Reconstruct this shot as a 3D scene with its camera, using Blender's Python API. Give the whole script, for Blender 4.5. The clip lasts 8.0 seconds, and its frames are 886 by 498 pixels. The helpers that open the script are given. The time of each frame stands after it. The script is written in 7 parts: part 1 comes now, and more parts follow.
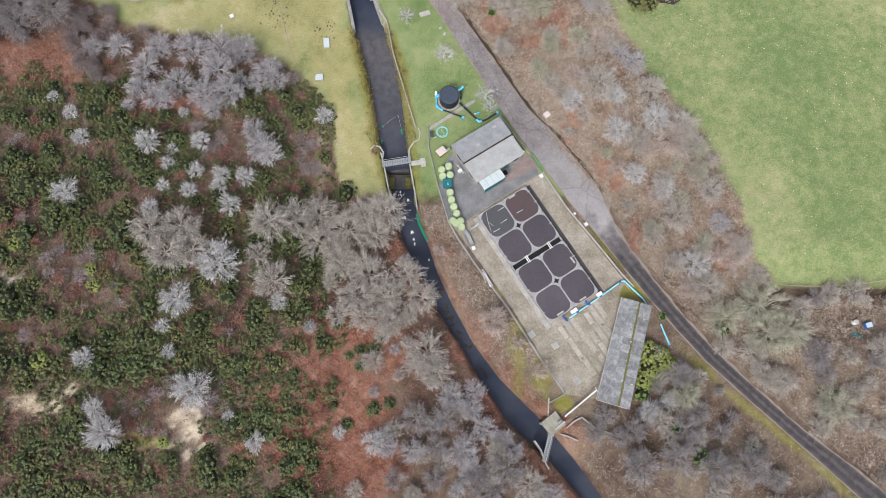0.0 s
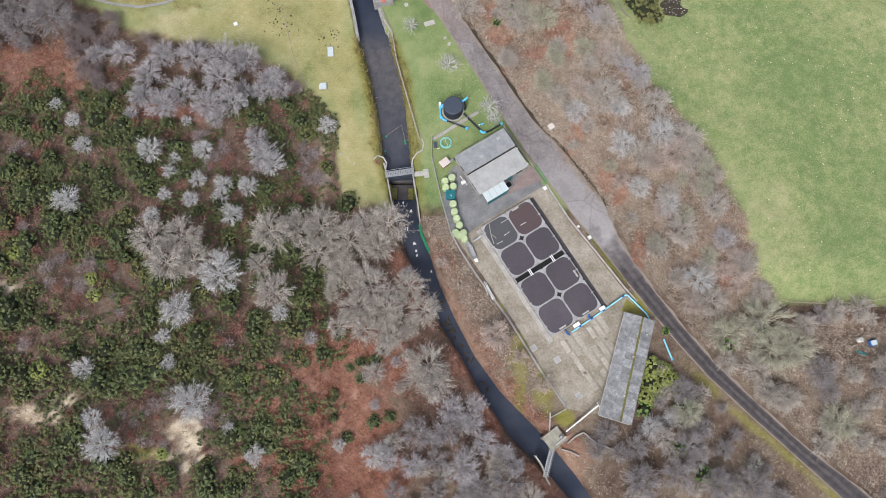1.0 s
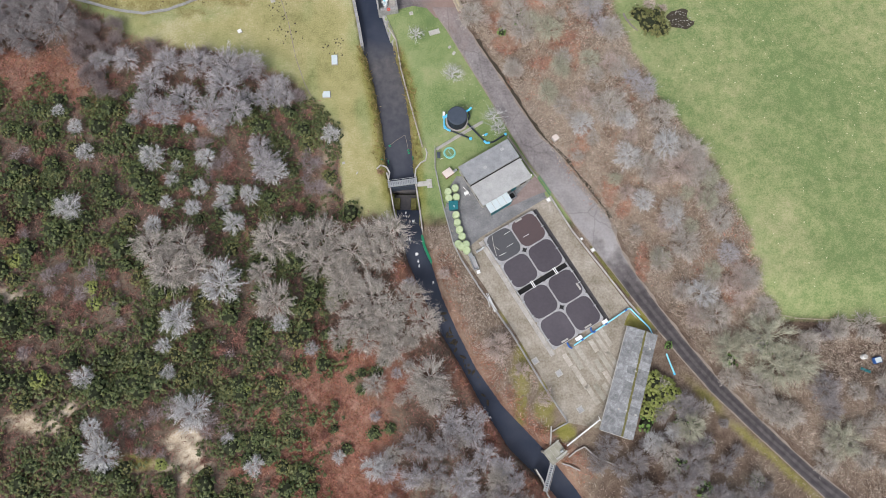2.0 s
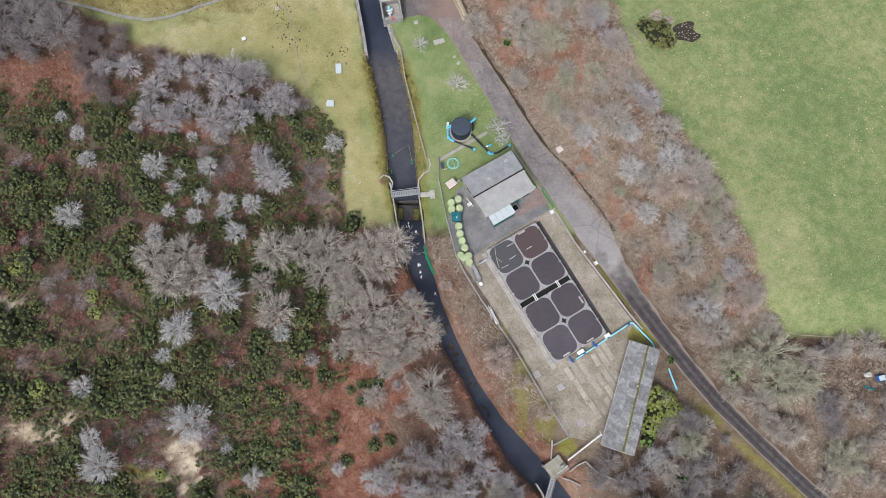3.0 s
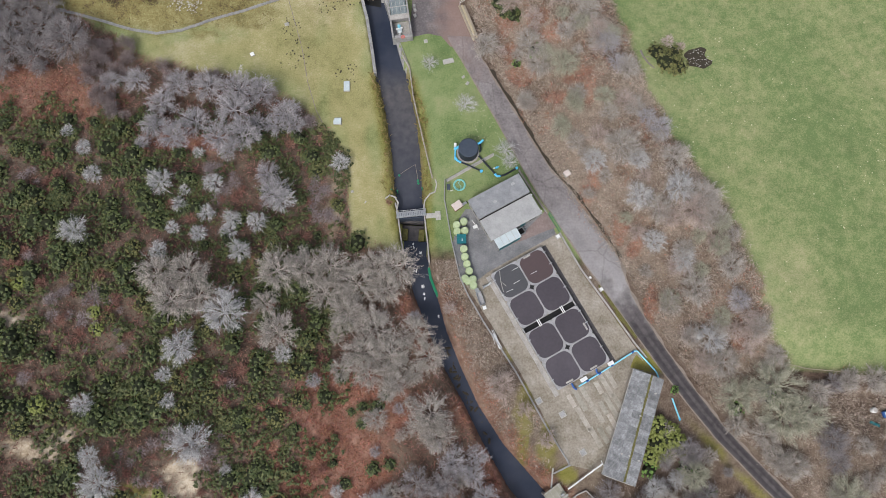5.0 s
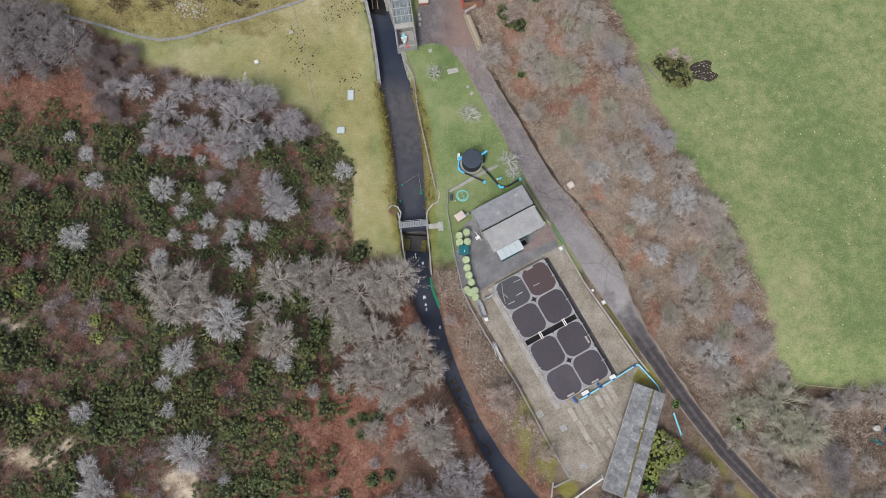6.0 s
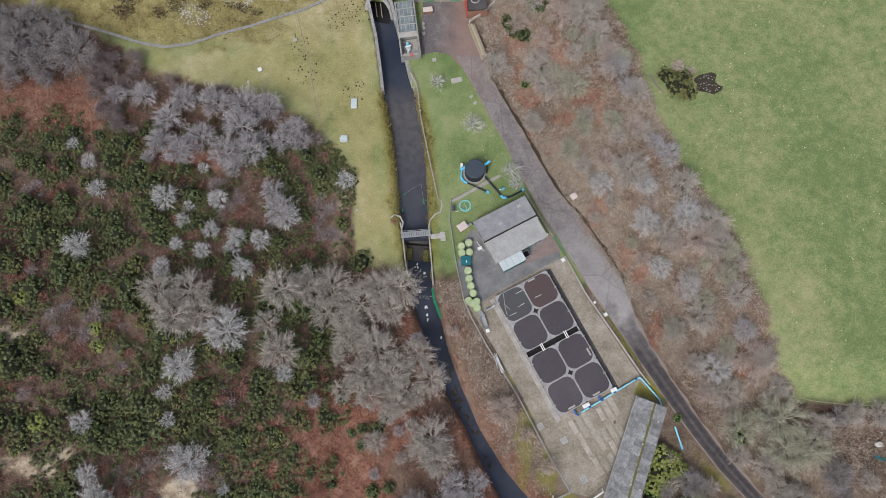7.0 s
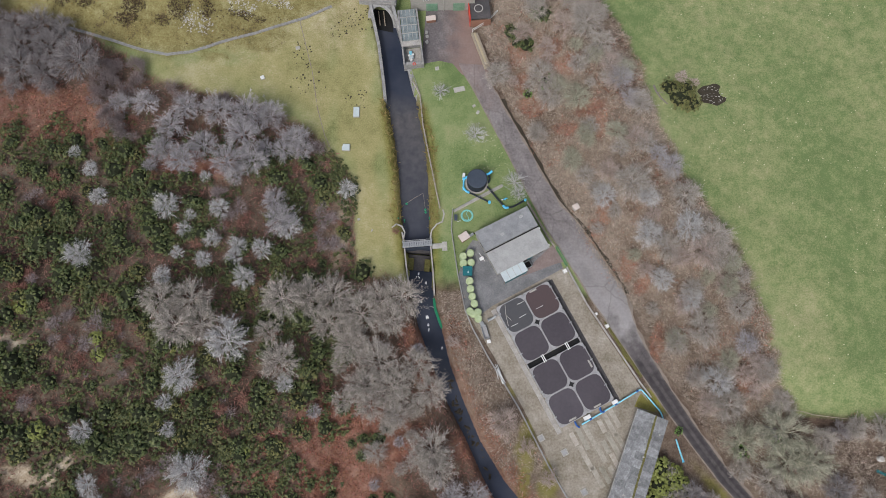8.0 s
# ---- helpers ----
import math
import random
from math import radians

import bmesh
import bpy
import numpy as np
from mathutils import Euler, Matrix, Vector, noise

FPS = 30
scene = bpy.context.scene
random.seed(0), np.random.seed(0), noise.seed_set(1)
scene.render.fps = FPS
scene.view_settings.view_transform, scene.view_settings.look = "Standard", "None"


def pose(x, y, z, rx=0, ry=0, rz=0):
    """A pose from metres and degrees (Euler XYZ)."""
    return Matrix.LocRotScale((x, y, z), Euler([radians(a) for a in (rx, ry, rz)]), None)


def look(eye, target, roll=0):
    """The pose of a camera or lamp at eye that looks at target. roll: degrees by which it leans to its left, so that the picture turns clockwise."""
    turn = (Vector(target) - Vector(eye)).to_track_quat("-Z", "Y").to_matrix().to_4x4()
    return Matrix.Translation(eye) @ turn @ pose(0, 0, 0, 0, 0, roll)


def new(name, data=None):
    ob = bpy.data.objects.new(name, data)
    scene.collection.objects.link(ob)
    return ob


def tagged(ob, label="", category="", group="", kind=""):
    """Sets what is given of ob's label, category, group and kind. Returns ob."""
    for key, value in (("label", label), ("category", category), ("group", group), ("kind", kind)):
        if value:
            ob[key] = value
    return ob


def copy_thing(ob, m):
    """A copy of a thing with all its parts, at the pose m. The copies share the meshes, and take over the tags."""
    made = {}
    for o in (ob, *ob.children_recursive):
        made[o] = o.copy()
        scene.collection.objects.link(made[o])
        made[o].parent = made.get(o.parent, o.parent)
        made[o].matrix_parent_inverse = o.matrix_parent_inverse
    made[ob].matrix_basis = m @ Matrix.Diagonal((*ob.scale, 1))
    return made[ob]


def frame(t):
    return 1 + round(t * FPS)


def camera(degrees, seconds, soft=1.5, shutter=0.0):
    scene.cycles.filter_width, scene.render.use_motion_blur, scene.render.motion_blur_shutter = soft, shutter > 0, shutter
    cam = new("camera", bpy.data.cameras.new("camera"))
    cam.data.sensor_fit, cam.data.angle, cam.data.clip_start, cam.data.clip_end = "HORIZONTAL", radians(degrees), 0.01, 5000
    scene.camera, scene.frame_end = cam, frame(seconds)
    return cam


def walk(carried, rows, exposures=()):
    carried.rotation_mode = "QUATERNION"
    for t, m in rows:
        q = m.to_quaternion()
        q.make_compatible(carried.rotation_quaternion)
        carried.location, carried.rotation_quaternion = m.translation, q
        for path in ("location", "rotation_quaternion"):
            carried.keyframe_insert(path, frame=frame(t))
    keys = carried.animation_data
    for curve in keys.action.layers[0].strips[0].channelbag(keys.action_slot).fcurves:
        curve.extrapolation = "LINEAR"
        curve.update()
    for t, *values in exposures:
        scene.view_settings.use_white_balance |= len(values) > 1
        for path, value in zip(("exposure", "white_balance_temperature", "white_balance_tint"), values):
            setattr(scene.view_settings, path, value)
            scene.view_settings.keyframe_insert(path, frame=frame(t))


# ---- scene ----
cam = camera(62.6, 8.0, soft=0.75)
METRES, EYE, TILT, LEAN, TURN = 15.6, 121.8, -76.2, 0.0, 0.0
ROWS = [
    (0.0, 0.0, 0.0, 0.0, -0.0, 0.0, -0.0),
    (0.5, -0.0016, 0.0227, 0.0666, 0.08, -0.0, -0.31),
    (1.0, -0.0037, 0.0445, 0.1349, 0.17, -0.03, -0.6),
    (1.5, -0.0066, 0.0643, 0.1979, 0.25, -0.05, -0.91),
    (3.0, -0.0154, 0.119, 0.3942, 0.51, -0.14, -1.88),
    (3.5, -0.0174, 0.1344, 0.4556, 0.6, -0.14, -2.22),
    (4.0, -0.0218, 0.1485, 0.5145, 0.67, -0.14, -2.55),
    (4.5, -0.0263, 0.1605, 0.5735, 0.76, -0.13, -2.9),
    (6.0, -0.0357, 0.1978, 0.7447, 1.05, -0.09, -3.9),
    (6.5, -0.0406, 0.2098, 0.802, 1.14, -0.11, -4.23),
    (7.0, -0.0458, 0.2199, 0.857, 1.2, -0.1, -4.45),
    (7.5, -0.05, 0.2296, 0.9132, 1.27, -0.12, -4.65),
    (8.0, -0.0563, 0.2385, 0.9678, 1.32, -0.12, -4.84),
]
walk(cam, [(t, pose(0, 0, EYE, TILT, LEAN, TURN) @ pose(METRES * x, METRES * y, METRES * z, 90 + pitch, roll, yaw)) for t, x, y, z, yaw, pitch, roll in ROWS],
     exposures=[(0.0, 0.58), (1.5, 0.53), (3.5, 0.39), (6.0, 0.22), (8.0, 0.1)])

# ---------------------------------------------------------------- light: a bright overcast sky
world = bpy.data.worlds.new("overcast_sky")
scene.world = world
world.use_nodes = True
wn = world.node_tree
wn.nodes.clear()
sky = wn.nodes.new("ShaderNodeTexSky")
sky.sky_type, sky.sun_disc = "NISHITA", False
sky.sun_elevation, sky.sun_rotation = radians(51), radians(204)
sky.air_density, sky.dust_density = 1.0, 3.0
grey = wn.nodes.new("ShaderNodeHueSaturation")
grey.inputs["Saturation"].default_value = 0.5
wbg = wn.nodes.new("ShaderNodeBackground")
wbg.inputs["Strength"].default_value = 0.15
wout = wn.nodes.new("ShaderNodeOutputWorld")
wn.links.new(sky.outputs[0], grey.inputs["Color"])
wn.links.new(grey.outputs[0], wbg.inputs["Color"])
wn.links.new(wbg.outputs[0], wout.inputs["Surface"])
sun = new("sun", bpy.data.lights.new("sun", "SUN"))
sun.data.energy, sun.data.angle, sun.data.color = 1.5, radians(16), (1.0, 0.985, 0.96)
sun.matrix_world = look((-25, -55, 75), (0, 0, 0))

# ---------------------------------------------------------------- materials
def mat(name, colours, scale=1.0, rough=0.85, metal=0.0, bump=0.3, bump_scale=None, fine=None, vary=0.0, spec=0.3, stretch=None, island=0.0):
    """A surface: colours spread over two scales of noise, with fine relief; vary: tint by object."""
    m = bpy.data.materials.new(name)
    m.use_nodes = True
    nt = m.node_tree
    b = nt.nodes["Principled BSDF"]
    tc = nt.nodes.new("ShaderNodeNewGeometry")
    src = tc.outputs["Position"]
    if stretch:
        tcc = nt.nodes.new("ShaderNodeTexCoord")
        mp = nt.nodes.new("ShaderNodeMapping")
        mp.inputs["Scale"].default_value = stretch
        nt.links.new(tcc.outputs["Object"], mp.inputs["Vector"])
        src = mp.outputs[0]
    n1 = nt.nodes.new("ShaderNodeTexNoise")
    n1.inputs["Scale"].default_value, n1.inputs["Detail"].default_value = scale, 6.0
    n1.inputs["Roughness"].default_value = 0.65
    n2 = nt.nodes.new("ShaderNodeTexNoise")
    n2.inputs["Scale"].default_value, n2.inputs["Detail"].default_value = fine or scale * 9, 4.0
    nt.links.new(src, n1.inputs["Vector"])
    nt.links.new(src, n2.inputs["Vector"])
    ramp = nt.nodes.new("ShaderNodeValToRGB")
    els = ramp.color_ramp.elements
    n = len(colours)
    while len(els) < n:
        els.new(0.5)
    for i, c in enumerate(colours):
        els[i].position = 0.3 + 0.42 * (i / max(1, n - 1))
        els[i].color = (*c, 1)
    add = nt.nodes.new("ShaderNodeMix")
    add.data_type = "FLOAT"
    add.inputs[0].default_value = 0.35
    nt.links.new(n1.outputs[0], add.inputs[2])
    nt.links.new(n2.outputs[0], add.inputs[3])
    nt.links.new(add.outputs[0], ramp.inputs[0])
    col = ramp.outputs[0]
    if vary or island:
        hs = nt.nodes.new("ShaderNodeHueSaturation")
        src_r = nt.nodes.new("ShaderNodeObjectInfo").outputs["Random"] if vary else tc.outputs["Random Per Island"]
        amount = vary or island
        mr = nt.nodes.new("ShaderNodeMapRange")
        mr.inputs[3].default_value, mr.inputs[4].default_value = 1 - amount, 1 + amount
        nt.links.new(src_r, mr.inputs[0])
        nt.links.new(mr.outputs[0], hs.inputs["Value"])
        mh = nt.nodes.new("ShaderNodeMapRange")
        mh.inputs[3].default_value, mh.inputs[4].default_value = 0.5 + amount * 0.08, 0.5 - amount * 0.08
        nt.links.new(src_r, mh.inputs[0])
        nt.links.new(mh.outputs[0], hs.inputs["Hue"])
        nt.links.new(col, hs.inputs["Color"])
        col = hs.outputs[0]
    nt.links.new(col, b.inputs["Base Color"])
    b.inputs["Roughness"].default_value, b.inputs["Metallic"].default_value = rough, metal
    b.inputs["Specular IOR Level"].default_value = spec
    if bump:
        bp = nt.nodes.new("ShaderNodeBump")
        bp.inputs["Strength"].default_value, bp.inputs["Distance"].default_value = bump, 0.05
        nt.links.new(n2.outputs[0], bp.inputs["Height"])
        nt.links.new(bp.outputs[0], b.inputs["Normal"])
    return m


CONCRETE = mat("weathered_concrete", [(0.231, 0.210, 0.189), (0.357, 0.336, 0.315), (0.473, 0.452, 0.420)], 0.7, 0.9)
RIM = mat("tank_concrete", [(0.22, 0.215, 0.22), (0.33, 0.325, 0.33), (0.42, 0.415, 0.42)], 1.6, 0.9)
PALE = mat("pale_concrete", [(0.26, 0.245, 0.22), (0.39, 0.375, 0.35), (0.50, 0.485, 0.46)], 1.2, 0.9)
YARD = mat("yard_concrete", [(0.13, 0.11, 0.08), (0.23, 0.20, 0.158), (0.32, 0.285, 0.24), (0.42, 0.385, 0.34)], 0.3, 0.95, fine=3.0)
BAY = mat("worn_concrete", [(0.22, 0.195, 0.155), (0.35, 0.32, 0.275), (0.47, 0.44, 0.39)], 0.5, 0.95, vary=0.2, fine=3.0)
ASPHALT = mat("old_asphalt", [(0.095, 0.096, 0.102), (0.175, 0.175, 0.182), (0.30, 0.298, 0.30)], 0.3, 0.85, fine=6)
TRACK = mat("dark_tarmac", [(0.045, 0.042, 0.045), (0.07, 0.065, 0.068), (0.13, 0.115, 0.11)], 0.4, 0.8, fine=4.0)
TRACKMID = mat("road_edge_grit", [(0.16, 0.13, 0.11), (0.24, 0.20, 0.17), (0.30, 0.27, 0.22)], 0.9, 0.95)
DRIVE = mat("purple_hardcore", [(0.16, 0.12, 0.115), (0.22, 0.17, 0.16), (0.30, 0.25, 0.23)], 0.5, 0.9)
ROOF = mat("grey_roof_felt", [(0.17, 0.175, 0.185), (0.245, 0.25, 0.262), (0.34, 0.345, 0.355)], 0.8, 0.85)
ROOF2 = mat("pale_roof_felt", [(0.25, 0.25, 0.25), (0.34, 0.34, 0.338), (0.42, 0.42, 0.415)], 0.7, 0.85)
FIBRE = mat("fibre_cement_sheet", [(0.110, 0.110, 0.112), (0.216, 0.219, 0.225), (0.368, 0.373, 0.382)], 1.3, 0.9, fine=5.0, vary=0.24)
MOSS = mat("moss", [(0.06, 0.055, 0.02), (0.13, 0.12, 0.04), (0.20, 0.19, 0.10)], 2.5, 1.0)
WALLR = mat("render_wall", [(0.25, 0.24, 0.22), (0.36, 0.35, 0.32)], 0.8, 0.9)
SHEET = mat("pale_plastic_sheet", [(0.40, 0.46, 0.48), (0.54, 0.60, 0.62)], 0.8, 0.45, bump=0.05)
# Near-black for rubber and gutter, and for shade painted into hollows.
DARK = mat("black_parts_and_shade", [(0.008, 0.008, 0.009), (0.02, 0.02, 0.02)], 1.0, 0.7)
WHITE = mat("white_paint", [(0.66, 0.66, 0.65), (0.78, 0.78, 0.78)], 3.0, 0.5, bump=0.05)
BLUE = mat("blue_pipe", [(0.06, 0.36, 0.62), (0.10, 0.46, 0.72), (0.17, 0.55, 0.78)], 2.0, 0.4, bump=0.05)
CYAN = mat("pale_blue_pipe", [(0.20, 0.58, 0.72), (0.30, 0.66, 0.78)], 2.0, 0.4, bump=0.05)
NAVY = mat("dark_blue_valve", [(0.02, 0.07, 0.25), (0.03, 0.12, 0.36)], 2.0, 0.4, bump=0.05)
BLACKP = mat("black_plastic", [(0.012, 0.016, 0.022), (0.024, 0.032, 0.045)], 1.0, 0.55, bump=0.1)
LID = mat("slate_lid", [(0.035, 0.045, 0.065), (0.055, 0.07, 0.095)], 1.4, 0.6, bump=0.1)
BALE = mat("pale_green_wrap", [(0.29, 0.36, 0.19), (0.39, 0.46, 0.27), (0.50, 0.56, 0.37)], 2.2, 0.5, bump=0.4, vary=0.08)
TEAL = mat("teal_plastic", [(0.01, 0.10, 0.12), (0.02, 0.16, 0.18)], 2.0, 0.45, bump=0.05)
GREENP = mat("green_net", [(0.01, 0.17, 0.08), (0.02, 0.24, 0.12)], 2.0, 0.6)
STEEL = mat("galvanised_steel", [(0.34, 0.35, 0.36), (0.48, 0.49, 0.50)], 3.0, 0.45, 0.7, bump=0.05)
WOOD = mat("weathered_timber", [(0.20, 0.16, 0.12), (0.32, 0.27, 0.21), (0.42, 0.37, 0.31)], 1.5, 0.9, stretch=(1, 8, 8))
PINK = mat("pinkish_board", [(0.52, 0.44, 0.40), (0.62, 0.55, 0.52)], 2.0, 0.8)
BRICKR = mat("red_brown_side", [(0.20, 0.10, 0.07), (0.30, 0.16, 0.11)], 2.0, 0.9)
REDP = mat("red_paint", [(0.55, 0.06, 0.04), (0.66, 0.10, 0.07)], 2.0, 0.6)
STONE = mat("grey_stone", [(0.17, 0.165, 0.16), (0.27, 0.265, 0.26), (0.38, 0.375, 0.37)], 1.2, 0.95, fine=4)
POND = mat("filter_water", [(0.058, 0.050, 0.060), (0.072, 0.062, 0.073), (0.086, 0.075, 0.086)], 0.25, 0.45, bump=0.03, vary=0.12, spec=0.35)
PONDG = mat("filter_water_grey", [(0.062, 0.062, 0.068), (0.082, 0.081, 0.086)], 0.25, 0.4, bump=0.03, spec=0.4)
PONDR = mat("filter_water_red", [(0.070, 0.052, 0.054), (0.092, 0.060, 0.060)], 0.25, 0.4, bump=0.03, spec=0.4)
GRATING = mat("grating_see_through_dark", [(0.10, 0.125, 0.135), (0.19, 0.225, 0.235), (0.32, 0.36, 0.37)], 1.1, 0.3, bump=0.03)
BARK = mat("grey_bark", [(0.15, 0.13, 0.115), (0.26, 0.235, 0.21)], 4.0, 0.95)
TW_GREY = mat("grey_twigs", [(0.30, 0.275, 0.285), (0.42, 0.395, 0.405), (0.54, 0.515, 0.52)], 0.6, 0.95, island=0.34, bump=0)
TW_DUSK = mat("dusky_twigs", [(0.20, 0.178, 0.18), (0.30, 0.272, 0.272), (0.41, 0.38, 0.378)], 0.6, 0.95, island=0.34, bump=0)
TW_PALE = mat("lichen_twigs", [(0.40, 0.385, 0.39), (0.53, 0.52, 0.515), (0.65, 0.64, 0.63)], 0.6, 0.95, island=0.26, bump=0)
TW_BROWN = mat("brown_twigs", [(0.315, 0.28, 0.248), (0.435, 0.395, 0.355), (0.56, 0.52, 0.47)], 0.6, 0.95, island=0.36, bump=0)
TW_GREEN = mat("mossy_twigs", [(0.28, 0.275, 0.20), (0.41, 0.40, 0.31), (0.54, 0.525, 0.43)], 0.6, 0.95, island=0.34, bump=0)
TW_PINK = mat("pinkish_twigs", [(0.358, 0.280, 0.241), (0.482, 0.398, 0.353), (0.582, 0.504, 0.454)], 0.6, 0.95, island=0.36, bump=0)
UNDER = mat("russet_underwood", [(0.16, 0.068, 0.052), (0.265, 0.135, 0.104), (0.385, 0.235, 0.182)], 0.25, 0.95, island=0.3, bump=0)
GRASS = mat("grass_blades", [(0.176, 0.203, 0.074), (0.270, 0.284, 0.115), (0.405, 0.378, 0.189)], 0.2, 0.95, island=0.35, bump=0)
TW_PURPLE = mat("purplish_twigs", [(0.21, 0.168, 0.165), (0.31, 0.255, 0.25), (0.41, 0.35, 0.345)], 0.6, 0.95, island=0.30, bump=0)
LEAF = mat("rhododendron_leaf", [(0.036, 0.050, 0.018), (0.074, 0.096, 0.032), (0.135, 0.155, 0.055)], 1.2, 0.5, island=0.42, bump=0)
LEAFT = mat("thicket_leaf", [(0.034, 0.046, 0.018), (0.074, 0.088, 0.030), (0.165, 0.155, 0.06)], 0.35, 0.55, island=0.42, bump=0)
LEAFY = mat("yellow_green_leaf", [(0.11, 0.14, 0.03), (0.20, 0.225, 0.06), (0.30, 0.31, 0.11)], 1.5, 0.6, bump=0)
LEAFO = mat("olive_leaf", [(0.065, 0.072, 0.022), (0.125, 0.128, 0.042), (0.20, 0.19, 0.075)], 1.0, 0.6, island=0.40, bump=0)
LEAFG = mat("ivy_leaf", [(0.07, 0.13, 0.03), (0.135, 0.235, 0.055), (0.21, 0.32, 0.09)], 1.5, 0.6, bump=0)
# Shade inside the evergreen shrubs, put into a near-black colour.
SHADE_CORE = mat("shrub_inner_shade", [(0.012, 0.016, 0.008), (0.03, 0.034, 0.016)], 1.5, 1.0)
FROND = mat("dead_bracken", [(0.20, 0.078, 0.046), (0.36, 0.165, 0.105), (0.51, 0.29, 0.20)], 0.3, 0.95, island=0.3, bump=0)
BRUSH = mat("dry_brush", [(0.25, 0.19, 0.15), (0.39, 0.325, 0.268), (0.54, 0.475, 0.405)], 0.4, 0.95, island=0.28, bump=0)
REED = mat("dry_reed", [(0.10, 0.075, 0.025), (0.22, 0.17, 0.06), (0.40, 0.33, 0.17)], 0.4, 0.95, island=0.25, bump=0)
LITTER = mat("leaf_litter", [(0.30, 0.17, 0.11), (0.42, 0.28, 0.20)], 0.6, 0.95, island=0.3, bump=0)
SPECK = mat("pale_stones", [(0.38, 0.36, 0.22), (0.52, 0.50, 0.34)], 1.0, 0.9, bump=0)
HEATH = mat("dry_heather", [(0.055, 0.038, 0.026), (0.09, 0.064, 0.04), (0.15, 0.11, 0.065)], 0.8, 0.95, island=0.3, bump=0)
DOORG = mat("faded_green_paint", [(0.10, 0.20, 0.13), (0.16, 0.28, 0.19), (0.24, 0.34, 0.26)], 1.0, 0.7)
MOLE = mat("dark_soil", [(0.03, 0.024, 0.018), (0.06, 0.05, 0.035)], 2.0, 1.0)


def road_mat():
    """Pale worn concrete that gives way to dark tarmac down the valley, with cracks and damp patches."""
    m = mat("lane_surface", [(0.095, 0.08, 0.082), (0.15, 0.132, 0.135), (0.22, 0.20, 0.20), (0.33, 0.31, 0.305)], 0.2, 0.8, fine=2.5)
    nt = m.node_tree
    b = nt.nodes["Principled BSDF"]
    first = b.inputs["Base Color"].links[0].from_socket
    g = nt.nodes.new("ShaderNodeNewGeometry")
    sx = nt.nodes.new("ShaderNodeSeparateXYZ")
    nt.links.new(g.outputs["Position"], sx.inputs[0])
    n = nt.nodes.new("ShaderNodeTexNoise")
    n.inputs["Scale"].default_value, n.inputs["Detail"].default_value = 0.35, 5
    nt.links.new(g.outputs["Position"], n.inputs["Vector"])
    ma = nt.nodes.new("ShaderNodeMath")
    ma.operation = "MULTIPLY_ADD"
    ma.inputs[1].default_value = 14.0
    nt.links.new(n.outputs[0], ma.inputs[0])
    nt.links.new(sx.outputs["Y"], ma.inputs[2])
    mr = nt.nodes.new("ShaderNodeMapRange")
    mr.inputs[1].default_value, mr.inputs[2].default_value = 34.0, 43.0
    nt.links.new(ma.outputs[0], mr.inputs[0])
    dk = nt.nodes.new("ShaderNodeValToRGB")
    dk.color_ramp.elements[0].position, dk.color_ramp.elements[0].color = 0.3, (0.036, 0.031, 0.035, 1)
    dk.color_ramp.elements[1].position, dk.color_ramp.elements[1].color = 0.75, (0.066, 0.058, 0.062, 1)
    n3 = nt.nodes.new("ShaderNodeTexNoise")
    n3.inputs["Scale"].default_value, n3.inputs["Detail"].default_value = 1.1, 6
    nt.links.new(g.outputs["Position"], n3.inputs["Vector"])
    nt.links.new(n3.outputs[0], dk.inputs[0])
    mx = nt.nodes.new("ShaderNodeMix")
    mx.data_type = "RGBA"
    nt.links.new(mr.outputs[0], mx.inputs[0])
    nt.links.new(dk.outputs[0], mx.inputs[6])
    nt.links.new(first, mx.inputs[7])
    vo = nt.nodes.new("ShaderNodeTexVoronoi")
    vo.feature = "DISTANCE_TO_EDGE"
    vo.inputs["Scale"].default_value = 0.22
    wp = nt.nodes.new("ShaderNodeMix")
    wp.data_type = "VECTOR"
    wp.inputs[0].default_value = 0.4
    nt.links.new(g.outputs["Position"], wp.inputs[4])
    nt.links.new(n3.outputs["Color"], wp.inputs[5])
    nt.links.new(wp.outputs[1], vo.inputs["Vector"])
    cr = nt.nodes.new("ShaderNodeMapRange")
    cr.inputs[1].default_value, cr.inputs[2].default_value, cr.inputs[3].default_value, cr.inputs[4].default_value = 0.004, 0.02, 0.22, 0.0
    nt.links.new(vo.outputs["Distance"], cr.inputs[0])
    m2 = nt.nodes.new("ShaderNodeMix")
    m2.data_type = "RGBA"
    m2.inputs[7].default_value = (0.04, 0.035, 0.033, 1)
    nt.links.new(cr.outputs[0], m2.inputs[0])
    # a paler crown between the two wheel tracks
    ac = nt.nodes.new("ShaderNodeAttribute")
    ac.attribute_name = "across"
    hump = nt.nodes.new("ShaderNodeValToRGB")
    hump.color_ramp.elements[0].position, hump.color_ramp.elements[0].color = 0.0, (0.38, 0.38, 0.38, 1)
    for pos, val in ((0.12, 0.1), (0.33, 0.0), (0.44, 0.26), (0.56, 0.26), (0.68, 0.0), (0.88, 0.1)):
        hump.color_ramp.elements.new(pos).color = (val, val, val, 1)
    hump.color_ramp.elements[len(hump.color_ramp.elements) - 1].color = (0.5, 0.5, 0.5, 1)
    nt.links.new(ac.outputs["Fac"], hump.inputs[0])
    worn = nt.nodes.new("ShaderNodeMath")
    worn.operation = "MULTIPLY"
    nt.links.new(hump.outputs[0], worn.inputs[0])
    nt.links.new(n3.outputs[0], worn.inputs[1])
    tracks = nt.nodes.new("ShaderNodeMix")
    tracks.data_type = "RGBA"
